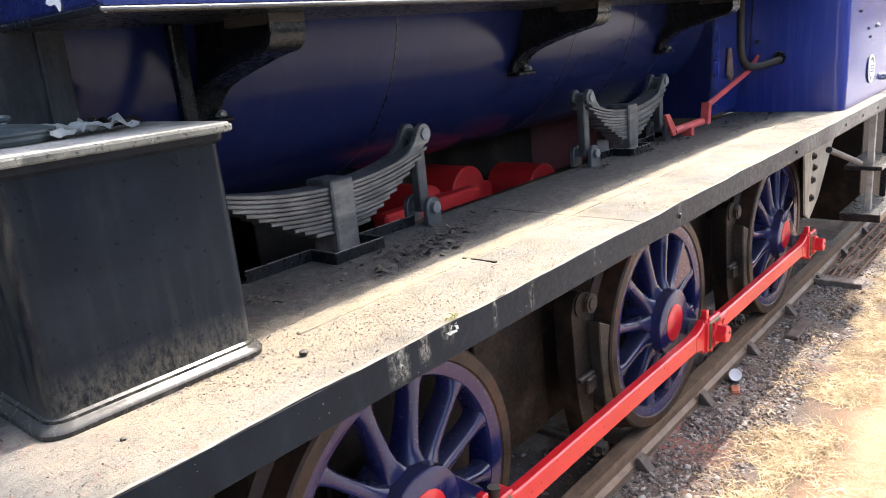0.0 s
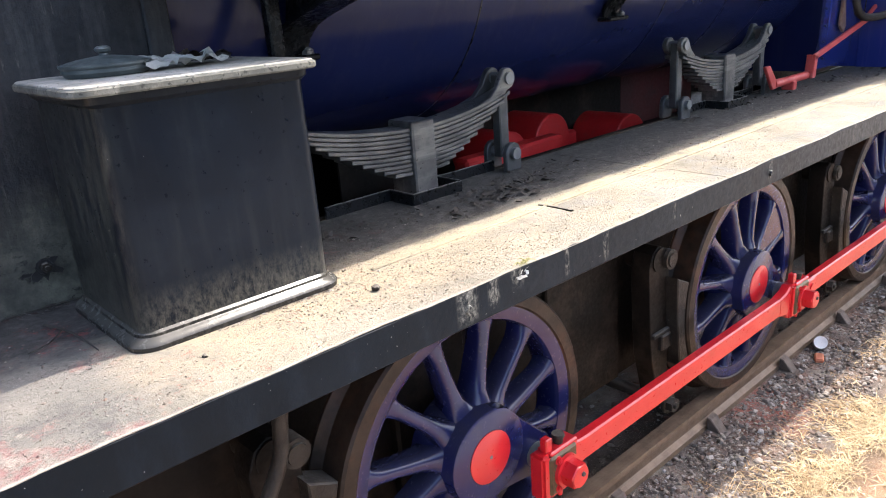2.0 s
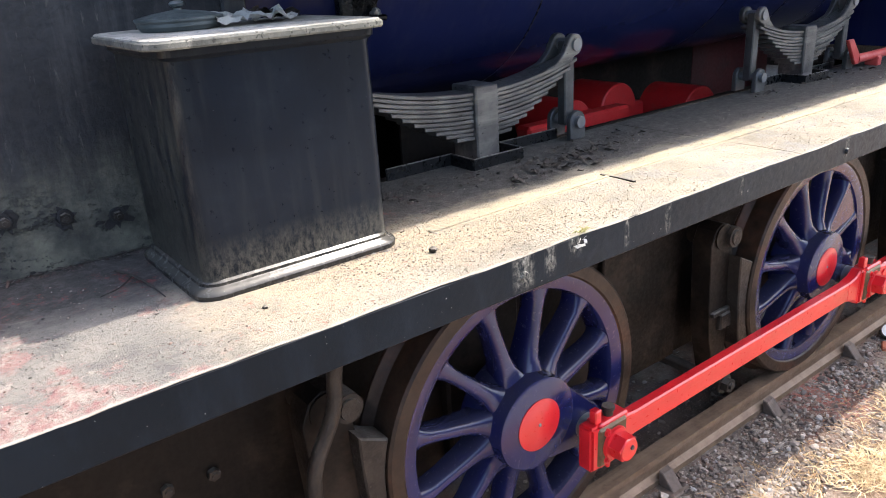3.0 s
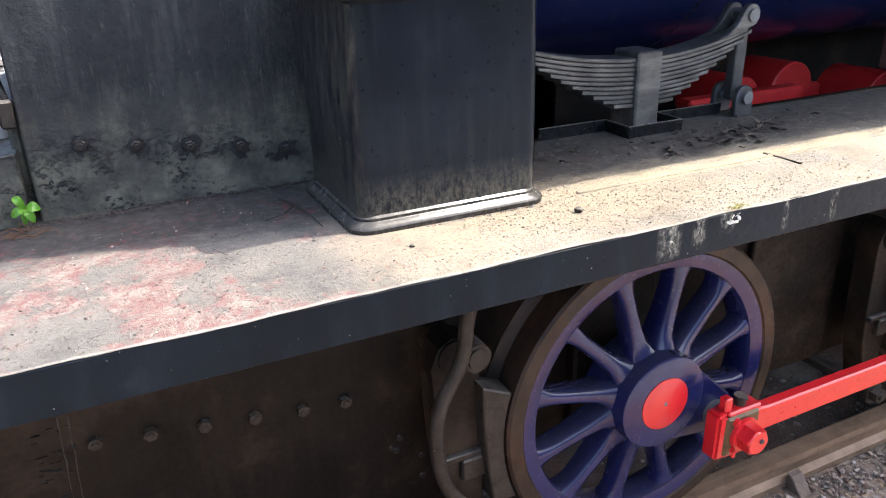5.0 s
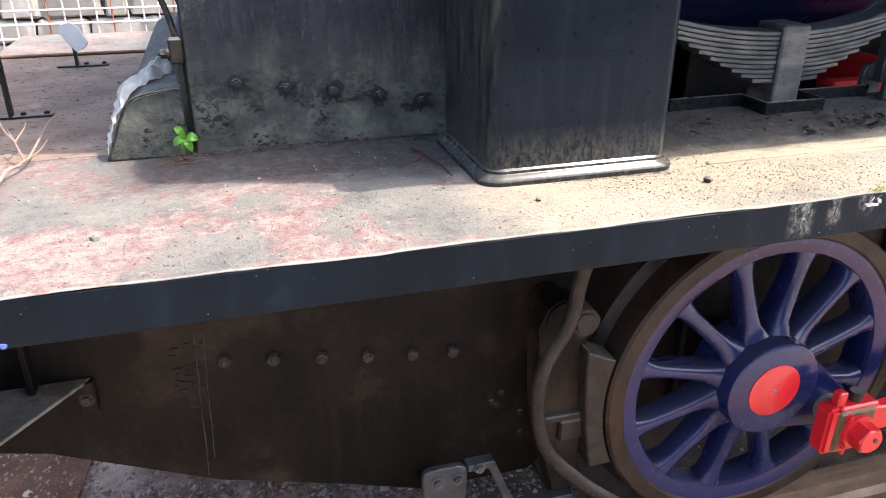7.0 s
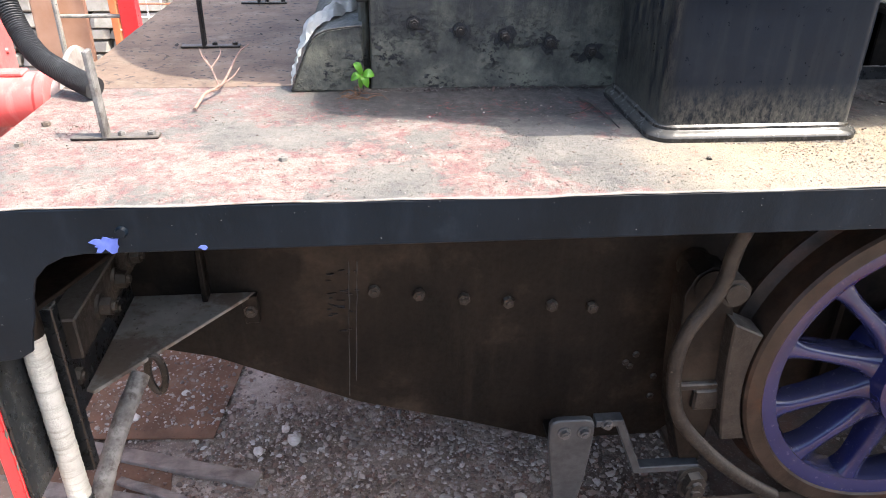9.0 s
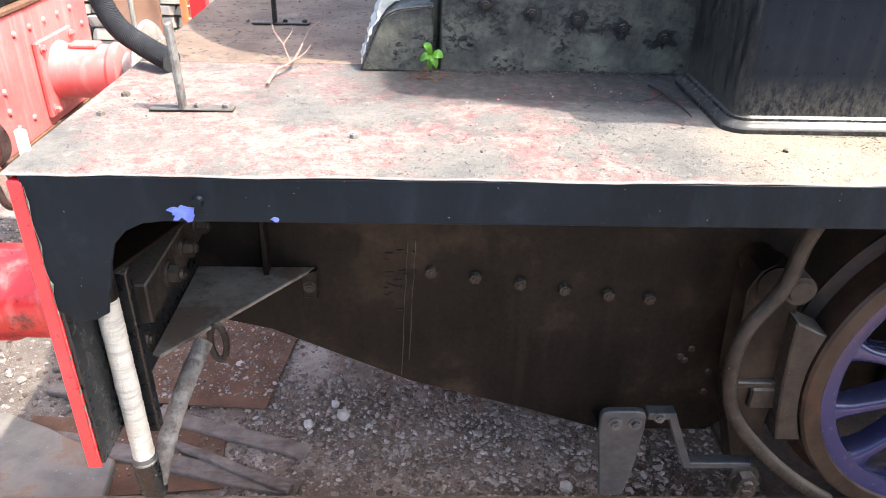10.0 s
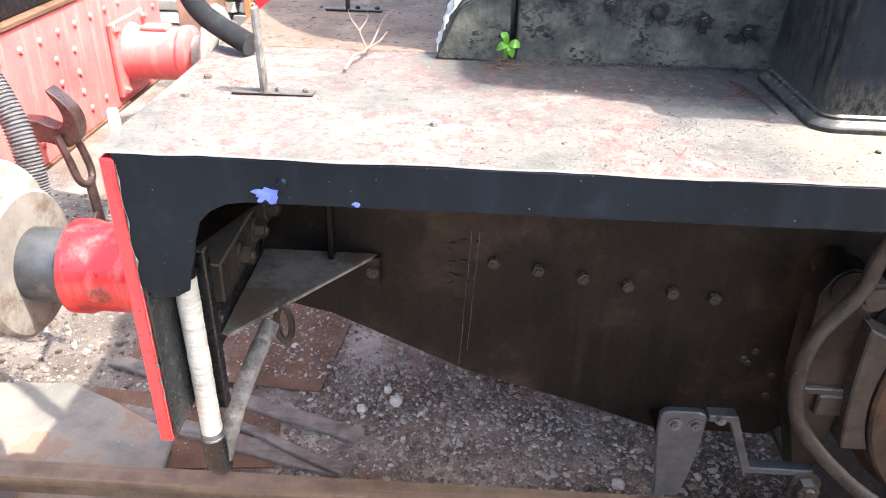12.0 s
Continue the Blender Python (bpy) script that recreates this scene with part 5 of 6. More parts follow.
front_rod = coupling(pins[0], pins[1])
rear_rod = coupling(pins[1], pins[2])
def strap_end(x, owner, flared):
    """Strap round a bearing brass, with cotter, oil cup, collar and crank nut; a flared end widens from the bar before it."""
    if flared:
        flare = [(x - 0.20, PZ + 0.045), (x - 0.13, PZ + 0.058), (x - 0.095, PZ + 0.082), (x - 0.095, PZ - 0.088), (x - 0.13, PZ - 0.06), (x - 0.20, PZ - 0.045)]
        part("rod_flare", prism(B(), flare, "y", -0.957, -0.910, 0.006), red, owner)
    part("rod_end", block(B(), x - 0.100, x - 0.050, -0.968, -0.905, PZ - 0.088, PZ + 0.080, 0.010, 2), red, owner, "red strap end of the rod")
    part("rod_end", block(B(), x - 0.06, x + 0.078, -0.968, -0.905, PZ + 0.056, PZ + 0.083, 0.006), red, owner)
    part("rod_end", block(B(), x - 0.06, x + 0.078, -0.968, -0.905, PZ - 0.088, PZ - 0.060, 0.006), red, owner)
    part("bearing_brass", block(B(), x - 0.072, x + 0.066, -0.976, -0.908, PZ - 0.076, PZ + 0.070, 0.008), brass, owner, "oily bearing brass")
    part("cotter", block(B(), x - 0.068, x - 0.038, -0.955, -0.925, PZ + 0.078, PZ + 0.128, 0.004), red, owner)
    bm = B()
    rod(bm, (x + 0.008, -0.94, PZ + 0.080), (x + 0.008, -0.94, PZ + 0.108), 0.016, 0.020, 16)
    rod(bm, (x + 0.008, -0.94, PZ + 0.108), (x + 0.008, -0.94, PZ + 0.117), 0.023, 0.021, 16)
    part("oil_cup", bm, dark_iron, owner, "dark oil cup")
    big_nut(x + 0.004, -0.987, PZ - 0.004, owner, red, 0.047)
    for dx, dz in ((-0.035, 0.05), (-0.035, -0.055)):
        part("bolt", bolt(B(), (x + dx, -0.974, PZ + dz), (0, -1, 0), 0.011, 0.012), red, owner)
    part("set_screw", rod(B(), (x, -0.95, PZ - 0.086), (x, -0.95, PZ - 0.112), 0.010, 0.008, 10), red, owner)


strap_end(pins[0], front_rod, False)
strap_end(pins[1], front_rod, True)
strap_end(pins[2], rear_rod, True)
# knuckle joint behind the middle pin
kx = pins[1] + 0.115
part("fork", block(B(), kx - 0.045, kx + 0.045, -0.970, -0.957, PZ - 0.048, PZ + 0.052, 0.006), red, front_rod)
part("fork", block(B(), kx - 0.045, kx + 0.045, -0.913, -0.900, PZ - 0.048, PZ + 0.052, 0.006), red, front_rod)
part("knuckle_pin", rod(B(), (kx, -0.978, PZ + 0.004), (kx, -0.895, PZ + 0.004), 0.027, seg=20), red, front_rod)

# brakes, sand pipes and guard irons
def brake(xw, pipe):
    x = xw - R + 0.010
    hang = [(x - 0.215, 0.80), (x - 0.19, 0.86), (x - 0.15, 0.885), (x - 0.10, 0.87), (x - 0.075, 0.82), (x - 0.06, 0.70), (x - 0.045, 0.50), (x - 0.055, 0.38), (x - 0.07, 0.12), (x - 0.11, 0.12), (x - 0.185, 0.38), (x - 0.20, 0.52)]
    hg = part("brake_hanger", prism(B(), hang, "y", -0.735, -0.645, 0.003), oily, loco, "grimy brake hanger and block")
    part("hanger_boss", rod(B(), (x - 0.142, -0.742, 0.825), (x - 0.142, -0.60, 0.825), 0.052, 0.052, 28), oily, hg)
    bm = B()
    rod(bm, (x - 0.085, -0.76, 0.815), (x - 0.085, -0.69, 0.815), 0.043, seg=28)
    rod(bm, (x - 0.085, -0.767, 0.815), (x - 0.085, -0.76, 0.815), 0.030, 0.032, 24)
    part("hanger_pin", bm, dark_iron, hg)
    out = []
    for i in range(9):
        a = math.radians(163 + 41 * i / 8)
        out.append((xw + (R + 0.004) * math.cos(a), R + (R + 0.004) * math.sin(a)))
    out += [(x - 0.044, 0.315), (x - 0.062, 0.42), (x - 0.075, 0.53), (x - 0.082, 0.64), (x - 0.084, 0.735)]
    part("brake_block", prism(B(), out, "y", -0.79, -0.70, 0.005), dark_iron, hg, "chunky cast iron brake block")
    part("block_pin", block(B(), x - 0.19, x - 0.055, -0.752, -0.70, 0.478, 0.500, 0.004), dark_iron, hg)
    part("block_clip", block(B(), x - 0.135, x - 0.055, -0.756, -0.70, 0.405, 0.478, 0.006), dark_iron, hg)
    part("brake_beam", rod(B(), (x - 0.09, -0.76, 0.14), (x - 0.09, 0.76, 0.14), 0.028, seg=16), dark_iron, hg)
    bm = B()
    bolt(bm, (x - 0.09, -0.76, 0.14), (0, -1, 0), 0.035, 0.04)
    part("brake_nut", bm, dark_iron, hg)
    if pipe:
        pts = [(-0.62, -0.86, 1.34), (-0.63, -0.83, 1.15), (-0.652, -0.79, 0.98), (-0.672, -0.79, 0.85), (-0.745, -0.79, 0.70), (-0.75, -0.79, 0.55), (-0.71, -0.79, 0.41), (-0.61, -0.79, 0.285), (-0.50, -0.79, 0.18), (-0.40, -0.78, 0.10), (-0.33, -0.77, 0.05)]
        part("sand_pipe", tube(B(), smooth_path(pts, 6), 0.021, 14), dark_iron, loco, "bent dark sand pipe")


for i, x in enumerate(AXLES):
    brake(x, i == 0)
for x0, x1 in ((0.62, 1.1), (2.45, 2.9)):
    part("frame_step", block(B(), x0, x1, -0.58, -0.552, 0.25, 1.25, 0.006), oily, loco)
gi = prism(B(), [(-1.054, 0.06), (-0.98, 0.06), (-0.965, 0.15), (-0.955, 0.26), (-0.951, 0.345), (-0.953, 0.382), (-0.962, 0.396), (-0.98, 0.402), (-1.06, 0.402), (-1.078, 0.396), (-1.086, 0.38), (-1.083, 0.30), (-1.074, 0.22), (-1.060, 0.13)], "y", -0.767, -0.742, 0.004)
guard = part("guard_iron", gi, guard_grey, loco, "grey guard iron hanging before the wheel")
part("guard_arm", block(B(), -1.05, -0.985, -0.742, -0.552, 0.20, 0.222, 0.004), oily, guard)
for x in (-1.042, -0.983):
    part("bolt", bolt(B(), (x, -0.767, 0.358), (0, -1, 0), 0.015, 0.016), iron, guard)
stay = part("brake_stay", prism(B(), [(-0.948, 0.392), (-0.866, 0.392), (-0.788, 0.196), (-0.60, 0.196), (-0.60, 0.172), (-0.806, 0.172), (-0.884, 0.368), (-0.948, 0.368)], "y", -0.765, -0.725, 0.003), guard_grey, loco, "cranked flat iron stay")
part("bolt", bolt(B(), (-0.915, -0.765, 0.38), (0, -1, 0), 0.013, 0.014), iron, stay)
part("bolt", bolt(B(), (-0.615, -0.765, 0.115), (0, -1, 0), 0.034, 0.04), dark_iron, stay)

# pipes behind the beam
white = part("steam_pipe", tube(B(), [Vector((-2.234 + 0.002 * i / 120 + 0.001 * noise.noise((i * 0.3, 1, 1)), -1.16, 1.045 - 0.445 * i / 120)) for i in range(121)], lambda t: 0.0235 + 0.0004 * math.cos(t * 240 * math.pi / 4) + 0.0006 * noise.noise((t * 60, 2, 2)) + 0.0012 * noise.noise((t * 9, 5, 2)), 18), lagging, loco, "white lagged pipe beside the beam")
# upper length of the pipe, drawn black and slightly thicker
part("pipe_dark_top", tube(B(), [Vector((-2.236, -1.16, 1.20)), Vector((-2.235, -1.16, 1.10)), Vector((-2.234, -1.16, 1.04))], 0.0245, 16), oily, white)
part("pipe_shoe", tube(B(), [Vector((-2.232, -1.16, 0.605)), Vector((-2.231, -1.16, 0.52)), Vector((-2.226, -1.15, 0.50))], 0.028, 16), black, white)
part("pipe_band", tube(B(), [Vector((-2.232, -1.16, 0.61)), Vector((-2.2322, -1.16, 0.622))], 0.0262, 16), iron, white)
part("steam_pipe", tube(B(), smooth_path([(-2.222, -1.15, 0.52), (-2.215, -1.12, 0.56), (-2.20, -1.06, 0.62), (-2.175, -0.98, 0.69), (-2.15, -0.90, 0.742)], 20), lambda t: 0.0225 + 0.002 * noise.noise((t * 14, 1, 3)) + 0.0009 * noise.noise((t * 70, 4, 3)), 16), pipe_bark, loco, "grey lagged drain pipe")
part("pipe_bracket", block(B(), -2.262, -2.20, -1.13, -1.10, 0.66, 1.08, 0.003), black, loco)
part("hook_ring", tube(B(), [Vector((-2.135 + 0.020 * math.cos(a), -0.84, 0.695 + 0.055 * math.sin(a))) for a in (2 * math.pi * i / 24 for i in range(25))], 0.0095, 10), dark_iron, loco)

# buffers of this locomotive
def buffer(x0, y, z, way, parent, body_mat, add_plate=True):
    q = Matrix.Translation((x0, y, z)) @ Matrix.Rotation(radians(90 if way > 0 else -90), 4, "Z")
    def turned(profile, seg=44):
        bm = lathe(B(), profile, (0, 0, 0), seg)
        bm.transform(Matrix.Translation((x0, y, z)) @ Matrix.Rotation(radians(90 * way), 4, "Z"))
        return bm
    hs = part("buffer", turned([(0.001, 0.0), (0.125, 0.0), (0.122, -0.03), (0.112, -0.06), (0.11, -0.27), (0.118, -0.29), (0.118, -0.33), (0.10, -0.34), (0.001, -0.34)]), body_mat, parent, "red buffer housing with a grey head")
    part("buffer_shank", turned([(0.001, -0.335), (0.095, -0.335), (0.092, -0.45), (0.001, -0.45)]), iron, hs)
    part("buffer_head", turned([(0.001, -0.44), (0.178, -0.445), (0.188, -0.455), (0.184, -0.47), (0.12, -0.485), (0.001, -0.49)]), dusty_steel, hs)
    if add_plate:
        bm = block(B(), -0.17, 0.17, -0.025, 0.0, -0.15, 0.15, 0.006)
        bm.transform(Matrix.Translation((x0, y, z)) @ Matrix.Rotation(radians(90 * way), 4, "Z"))
        part("buffer_plate", bm, body_mat, hs)
        for dy in (-0.13, 0.13):
            for dz in (-0.11, 0.11):
                part("bolt", bolt(B(), (x0 + way * 0.025, y + dy, z + dz), (way, 0, 0), 0.018, 0.02), body_mat, hs)
    part("rib_plate", block(B(), x0 + way * 0.12 - 0.05, x0 + way * 0.12 + 0.05, y - 0.025, y + 0.025, z + 0.10, z + 0.122, 0.006), body_mat, hs)
    return hs


buffer(XB, -0.87, 0.865, -1, loco, worn_red, False)
buffer(XB, 0.87, 0.865, -1, loco, worn_red, False)

# lamp irons and hose post on the front deck
def lamp_iron(x, y, h, mat, label, lean=0.0, name="lamp_iron", wide=0.014):
    bm = block(B(), x - 0.006, x + 0.004, y - wide, y + wide, ZP, ZP + h, 0.002)
    for v in bm.verts:
        v.co.x -= lean * (v.co.z - ZP)
    ob = part(name, bm, mat, loco, label)
    part("foot", block(B(), x - 0.066, x + 0.100, y - wide, y + wide, ZP + 0.001, ZP + 0.007, 0.002), dark_iron, ob)
    for dx in (0.028, 0.085):
        part("bolt", bolt(B(), (x + dx, y, ZP + 0.007), (0, 0, 1), 0.008, 0.007, False), mat, ob)
    return ob


lamp_iron(-2.092, -0.955, 0.172, pipe_bark, "pale rust-mottled lamp iron on the front deck", 0.03)
lamp_iron(-2.045, -0.19, 0.20, dark_iron, "dark lamp iron on the front deck")
third = lamp_iron(-1.975, 0.50, 0.13, dark_iron, "dark lamp iron with a white tag")
part("tag", prism(B(), [(-2.012, 1.478), (-2.002, 1.503), (-1.972, 1.512), (-1.948, 1.495), (-1.925, 1.442), (-1.936, 1.424), (-1.968, 1.412)], "y", 0.470, 0.482, 0.003), white_paint, third, "white tag")

# under the cab end: sheet, steps and pull rod
part("tank_leg", prism(B(), [(3.75, 1.27), (4.75, 1.27), (4.15, 0.66), (3.95, 0.55), (3.85, 0.60)], "y", -0.90, -0.885, 0.003), cream_sheet, loco, "pale limed bracket sheet")
for x, z in ((3.98, 0.98), (4.0, 0.90), (3.97, 0.82), (3.95, 0.70)):
    part("bolt", bolt(B(), (x, -0.90, z), (0, -1, 0), 0.02, 0.02), dark_iron, loco)
part("drain_rod", rod(B(), (3.15, -1.19, 1.165), (3.95, -1.19, 0.95), 0.018, seg=12), guard_grey, loco)
steps = part("cab_step", block(B(), 4.20, 4.235, -1.22, -1.18, 0.50, 1.275, 0.003), grey_lagging, loco, "black cab steps on a pale post")
part("step_tread", block(B(), 4.16, 4.75, -1.28, -1.05, 0.86, 0.89, 0.004), black, steps)
part("step_tread", block(B(), 4.10, 4.75, -1.30, -1.05, 0.52, 0.575, 0.004), black, steps)
part("step_post", block(B(), 4.68, 4.715, -1.22, -1.18, 0.50, 1.275, 0.003), black, steps)

# ---- the red neighbour coupled in front ----
XN = -3.23
mate = root("red_locomotive", (-3.6, 0, 0), "faded red buffer beam end of a second locomotive", "locomotive")
def mpart(name, bm, mat, parent=None, label=""):
    bmesh.ops.translate(bm, verts=bm.verts, vec=-mate.location)
    return part(name, bm, mat, parent or mate, label)


mpart("buffer_beam", block(B(), XN - 0.03, XN, -1.28, 1.28, 0.70, 1.20, 0.004), faded_red, None, "faded red riveted buffer beam")
mpart("beam_lip", block(B(), XN - 0.10, XN + 0.012, -1.29, 1.29, 1.20, 1.225, 0.006), rust, None, "rusty lip along the beam")
mpart("front_plate", block(B(), XN - 0.40, XN - 0.012, -1.28, 1.28, 1.225, 2.2, 0.01), black, None, "dull grey-black sheet above the beam")
mpart("beam_foot", block(B(), XN - 0.08, XN + 0.008, -1.28, 1.28, 0.685, 0.70, 0.003), rust, None)
for y in [-1.1 + 0.13 * i for i in range(18)]:
    for z in (0.78, 1.12):
        bm = B()
        rod(bm, (XN - 0.002, y, z), (XN + 0.010, y, z), 0.017, 0.010, 12)
        mpart("rivet", bm, faded_red)
for y in (0.28, 0.42, 1.2):
    for z in (0.86, 0.94, 1.03):
        bm = B()
        rod(bm, (XN - 0.002, y, z), (XN + 0.010, y, z), 0.017, 0.010, 12)
        mpart("rivet", bm, faded_red)


def mate_buffer(y):
    def turned(profile, seg=44):
        bm = lathe(B(), profile, (0, 0, 0), seg)
        bm.transform(Matrix.Translation((XN, y, 0.90)) @ Matrix.Rotation(radians(90), 4, "Z"))
        return bm
    hs = mpart("buffer", turned([(0.001, 0.0), (0.135, 0.0), (0.13, -0.03), (0.118, -0.05), (0.116, -0.25), (0.126, -0.265), (0.126, -0.30), (0.10, -0.315), (0.001, -0.315)]), faded_red, None, "pinkish red buffer housing")
    def onto(name, bm, mat):
        bmesh.ops.translate(bm, verts=bm.verts, vec=-mate.location)
        part(name, bm, mat, hs)
    onto("buffer_shank", turned([(0.001, -0.31), (0.085, -0.31), (0.082, -0.40), (0.001, -0.40)]), grey_lagging)
    onto("buffer_head", turned([(0.001, -0.395), (0.215, -0.40), (0.222, -0.41), (0.215, -0.425), (0.10, -0.435), (0.001, -0.44)]), grey_lagging)
    onto("buffer_plate", block(B(), XN, XN + 0.025, y - 0.17, y + 0.17, 0.74, 1.06, 0.006), faded_red)
    onto("oil_flap", block(B(), XN + 0.09, XN + 0.21, y - 0.05, y + 0.03, 1.008, 1.028, 0.006), faded_red)
    for dy in (-0.14, 0.14):
        for dz in (-0.13, 0.13):
            onto("bolt", bolt(B(), (XN + 0.025, y + dy, 0.90 + dz), (1, 0, 0), 0.016, 0.02), faded_red)


mate_buffer(0.87)
mate_buffer(-0.87)
# drawhook with its shackle
def hook_shape(x0, way, k=0.58, tall=0.76):
    """Flat forged hook with a thick throat and a horn that points back."""
    prof = [(0, 0, 0.895), (0.14, 0, 0.883), (0.22, 0, 0.864), (0.29, 0, 0.875), (0.335, 0, 0.92), (0.346, 0, 0.985), (0.325, 0, 1.04), (0.28, 0, 1.085), (0.225, 0, 1.125), (0.196, 0, 1.136),
            (0.205, 0, 1.112), (0.243, 0, 1.065), (0.262, 0, 1.01), (0.248, 0, 0.972), (0.21, 0, 0.957), (0.16, 0, 0.967), (0.10, 0, 0.985), (0, 0, 0.99)]
    pts = [(x0 + way * k * p.x, 0.87 + tall * (p.z - 0.94)) for p in smooth_path(prof, 4)]
    return prism(B(), pts, "y", -0.032, 0.032, 0.012)


mpart("drawhook", hook_shape(XN, 1), hook_steel, None, "rusty steel drawhook")
mpart("shackle", tube(B(), smooth_path([(XN + 0.125, -0.045, 0.86), (XN + 0.15, -0.05, 0.78), (XN + 0.17, -0.045, 0.69), (XN + 0.18, 0.0, 0.665), (XN + 0.17, 0.045, 0.69), (XN + 0.15, 0.05, 0.78), (XN + 0.125, 0.045, 0.86)], 5), 0.014, 10), hook_steel)
mpart("screw_link", rod(B(), (XN + 0.18, 0, 0.67), (XN + 0.19, 0, 0.46), 0.018, seg=12), hook_steel)
mpart("screw_handle", rod(B(), (XN + 0.185, 0.0, 0.55), (XN + 0.20, -0.16, 0.51), 0.011, seg=10), hook_steel)

# hook and white bracket on the beam of the blue locomotive
part("beam_bracket", block(B(), XB - 0.016, XB + 0.003, -1.187, -1.175, 1.20, 1.396, 0.003), white_paint, beam, "white painted upright bracket on the beam")
part("drawhook", hook_shape(XB, -1, 0.6, 0.6), hook_steel, loco, "rusty steel drawhook")


def hose(pts, r, label, mat=rubber):
    path = smooth_path(pts, 30)
    dense = []
    for a, b in zip(path, path[1:]):
        dense += [a, a.lerp(b, 0.5)]
    bm = tube(B(), dense, r, 14, 0.0045, 2)
    return thing("brake_hose", bm, mat, label, "hose")


hose([(-2.50, -0.40, 1.86), (-2.46, -0.44, 1.70), (-2.425, -0.50, 1.57), (-2.385, -0.55, 1.485), (-2.335, -0.60, 1.435), (-2.275, -0.64, 1.408), (-2.215, -0.68, 1.39), (-2.19, -0.695, 1.383)], 0.0215, "black corrugated rubber brake hose hanging between the locomotives")
hose([(-3.18, -0.33, 1.30), (-3.09, -0.36, 1.20), (-3.01, -0.40, 1.07), (-2.965, -0.44, 0.92), (-2.955, -0.46, 0.80)], 0.034, "dusty grey corrugated hose above the coupling hook", old_hose)

# ---- things on the deck ----
bm = B()
def stick(bm, pts, r):
    tube(bm, smooth_path(pts, 4), lambda t: r * (1 - 0.6 * t), 7)
stick(bm, [(-1.955, -0.80, ZP + 0.008), (-1.945, -0.72, ZP + 0.02), (-1.925, -0.66, ZP + 0.015), (-1.915, -0.56, ZP + 0.03), (-1.905, -0.47, ZP + 0.05), (-1.885, -0.42, ZP + 0.06)], 0.0040)
stick(bm, [(-1.935, -0.69, ZP + 0.018), (-1.90, -0.63, ZP + 0.03), (-1.885, -0.60, ZP + 0.045)], 0.0022)
stick(bm, [(-1.955, -0.58, ZP + 0.04), (-1.94, -0.53, ZP + 0.06), (-1.945, -0.50, ZP + 0.07)], 0.0020)
stick(bm, [(-1.925, -0.66, ZP + 0.015), (-1.955, -0.58, ZP + 0.04), (-1.985, -0.50, ZP + 0.05)], 0.0027)
stick(bm, [(-1.95, -0.59, ZP + 0.04), (-1.975, -0.56, ZP + 0.06), (-1.99, -0.52, ZP + 0.075)], 0.0024)
thing("twig", bm, twig_bark, "bare forked pinkish twig lying on the front deck", "twig")

bm = B()
stick(bm, [(-1.10, -0.755, ZP + 0.006), (-1.085, -0.82, ZP + 0.012), (-1.07, -0.885, ZP + 0.006), (-1.066, -0.96, ZP + 0.004)], 0.0030)
stick(bm, [(-1.085, -0.82, ZP + 0.010), (-1.12, -0.86, ZP + 0.008), (-1.16, -0.87, ZP + 0.004)], 0.0020)
thing("twig", bm, dead_leaf, "thin dark dead twig lying beside the sandbox foot", "twig")

plant = root("seedling", (-1.60, -0.672, ZP), "small bright green seedling growing from the plate joint", "plant")
def blade(bm, at, way, up, w):
    at, way, up = Vector(at), Vector(way), Vector(up)
    s = way.cross(up).normalized() * w
    pts_l, pts_r, mid = [], [], []
    for i in range(7):
        t = i / 6
        k = math.sin(math.pi * (0.05 + 0.93 * t ** 1.15)) ** 0.55
        p = at + way * t + up * (0.012 * math.sin(t * 3) - 0.01 * t * t)
        mid.append(bm.verts.new(p - up * 0.003))
        pts_l.append(bm.verts.new(p + s * k))
        pts_r.append(bm.verts.new(p - s * k))
    for i in range(6):
        bm.faces.new((pts_l[i], mid[i], mid[i + 1], pts_l[i + 1]))
        bm.faces.new((mid[i], pts_r[i], pts_r[i + 1], mid[i + 1]))
    return bm


leaf_at = Vector((-1.595, -0.685, 1.405))
for way, w in (((-0.017, -0.008, 0.033), 0.0085), ((0.027, -0.014, 0.004), 0.0105), ((-0.026, -0.014, -0.006), 0.0088), ((0.012, -0.018, -0.022), 0.0085), ((-0.005, -0.014, -0.025), 0.0070)):
    sub("leaf", blade(B(), leaf_at, way, (0, -0.8, 0.6), w), leaf_green, plant)
sub("stem", tube(B(), smooth_path([(-1.60, -0.668, ZP), (-1.605, -0.68, 1.38), tuple(leaf_at)], 4), 0.002, 6), twig_bark, plant)
bm = B()
rnd = random.Random(4)
for i in range(12):
    a = Vector((-1.61 + rnd.uniform(-0.03, 0.03), -0.68 - rnd.random() * 0.05, ZP + 0.003))
    stick(bm, [a, a + Vector((rnd.uniform(-0.03, 0.03), -0.02 * rnd.random(), 0.02 * rnd.random())), a + Vector((rnd.uniform(-0.05, 0.05), -0.05 * rnd.random(), 0.005))], 0.0015)
sub("dead_stalks", bm, rust, plant, "reddish dead stalks")


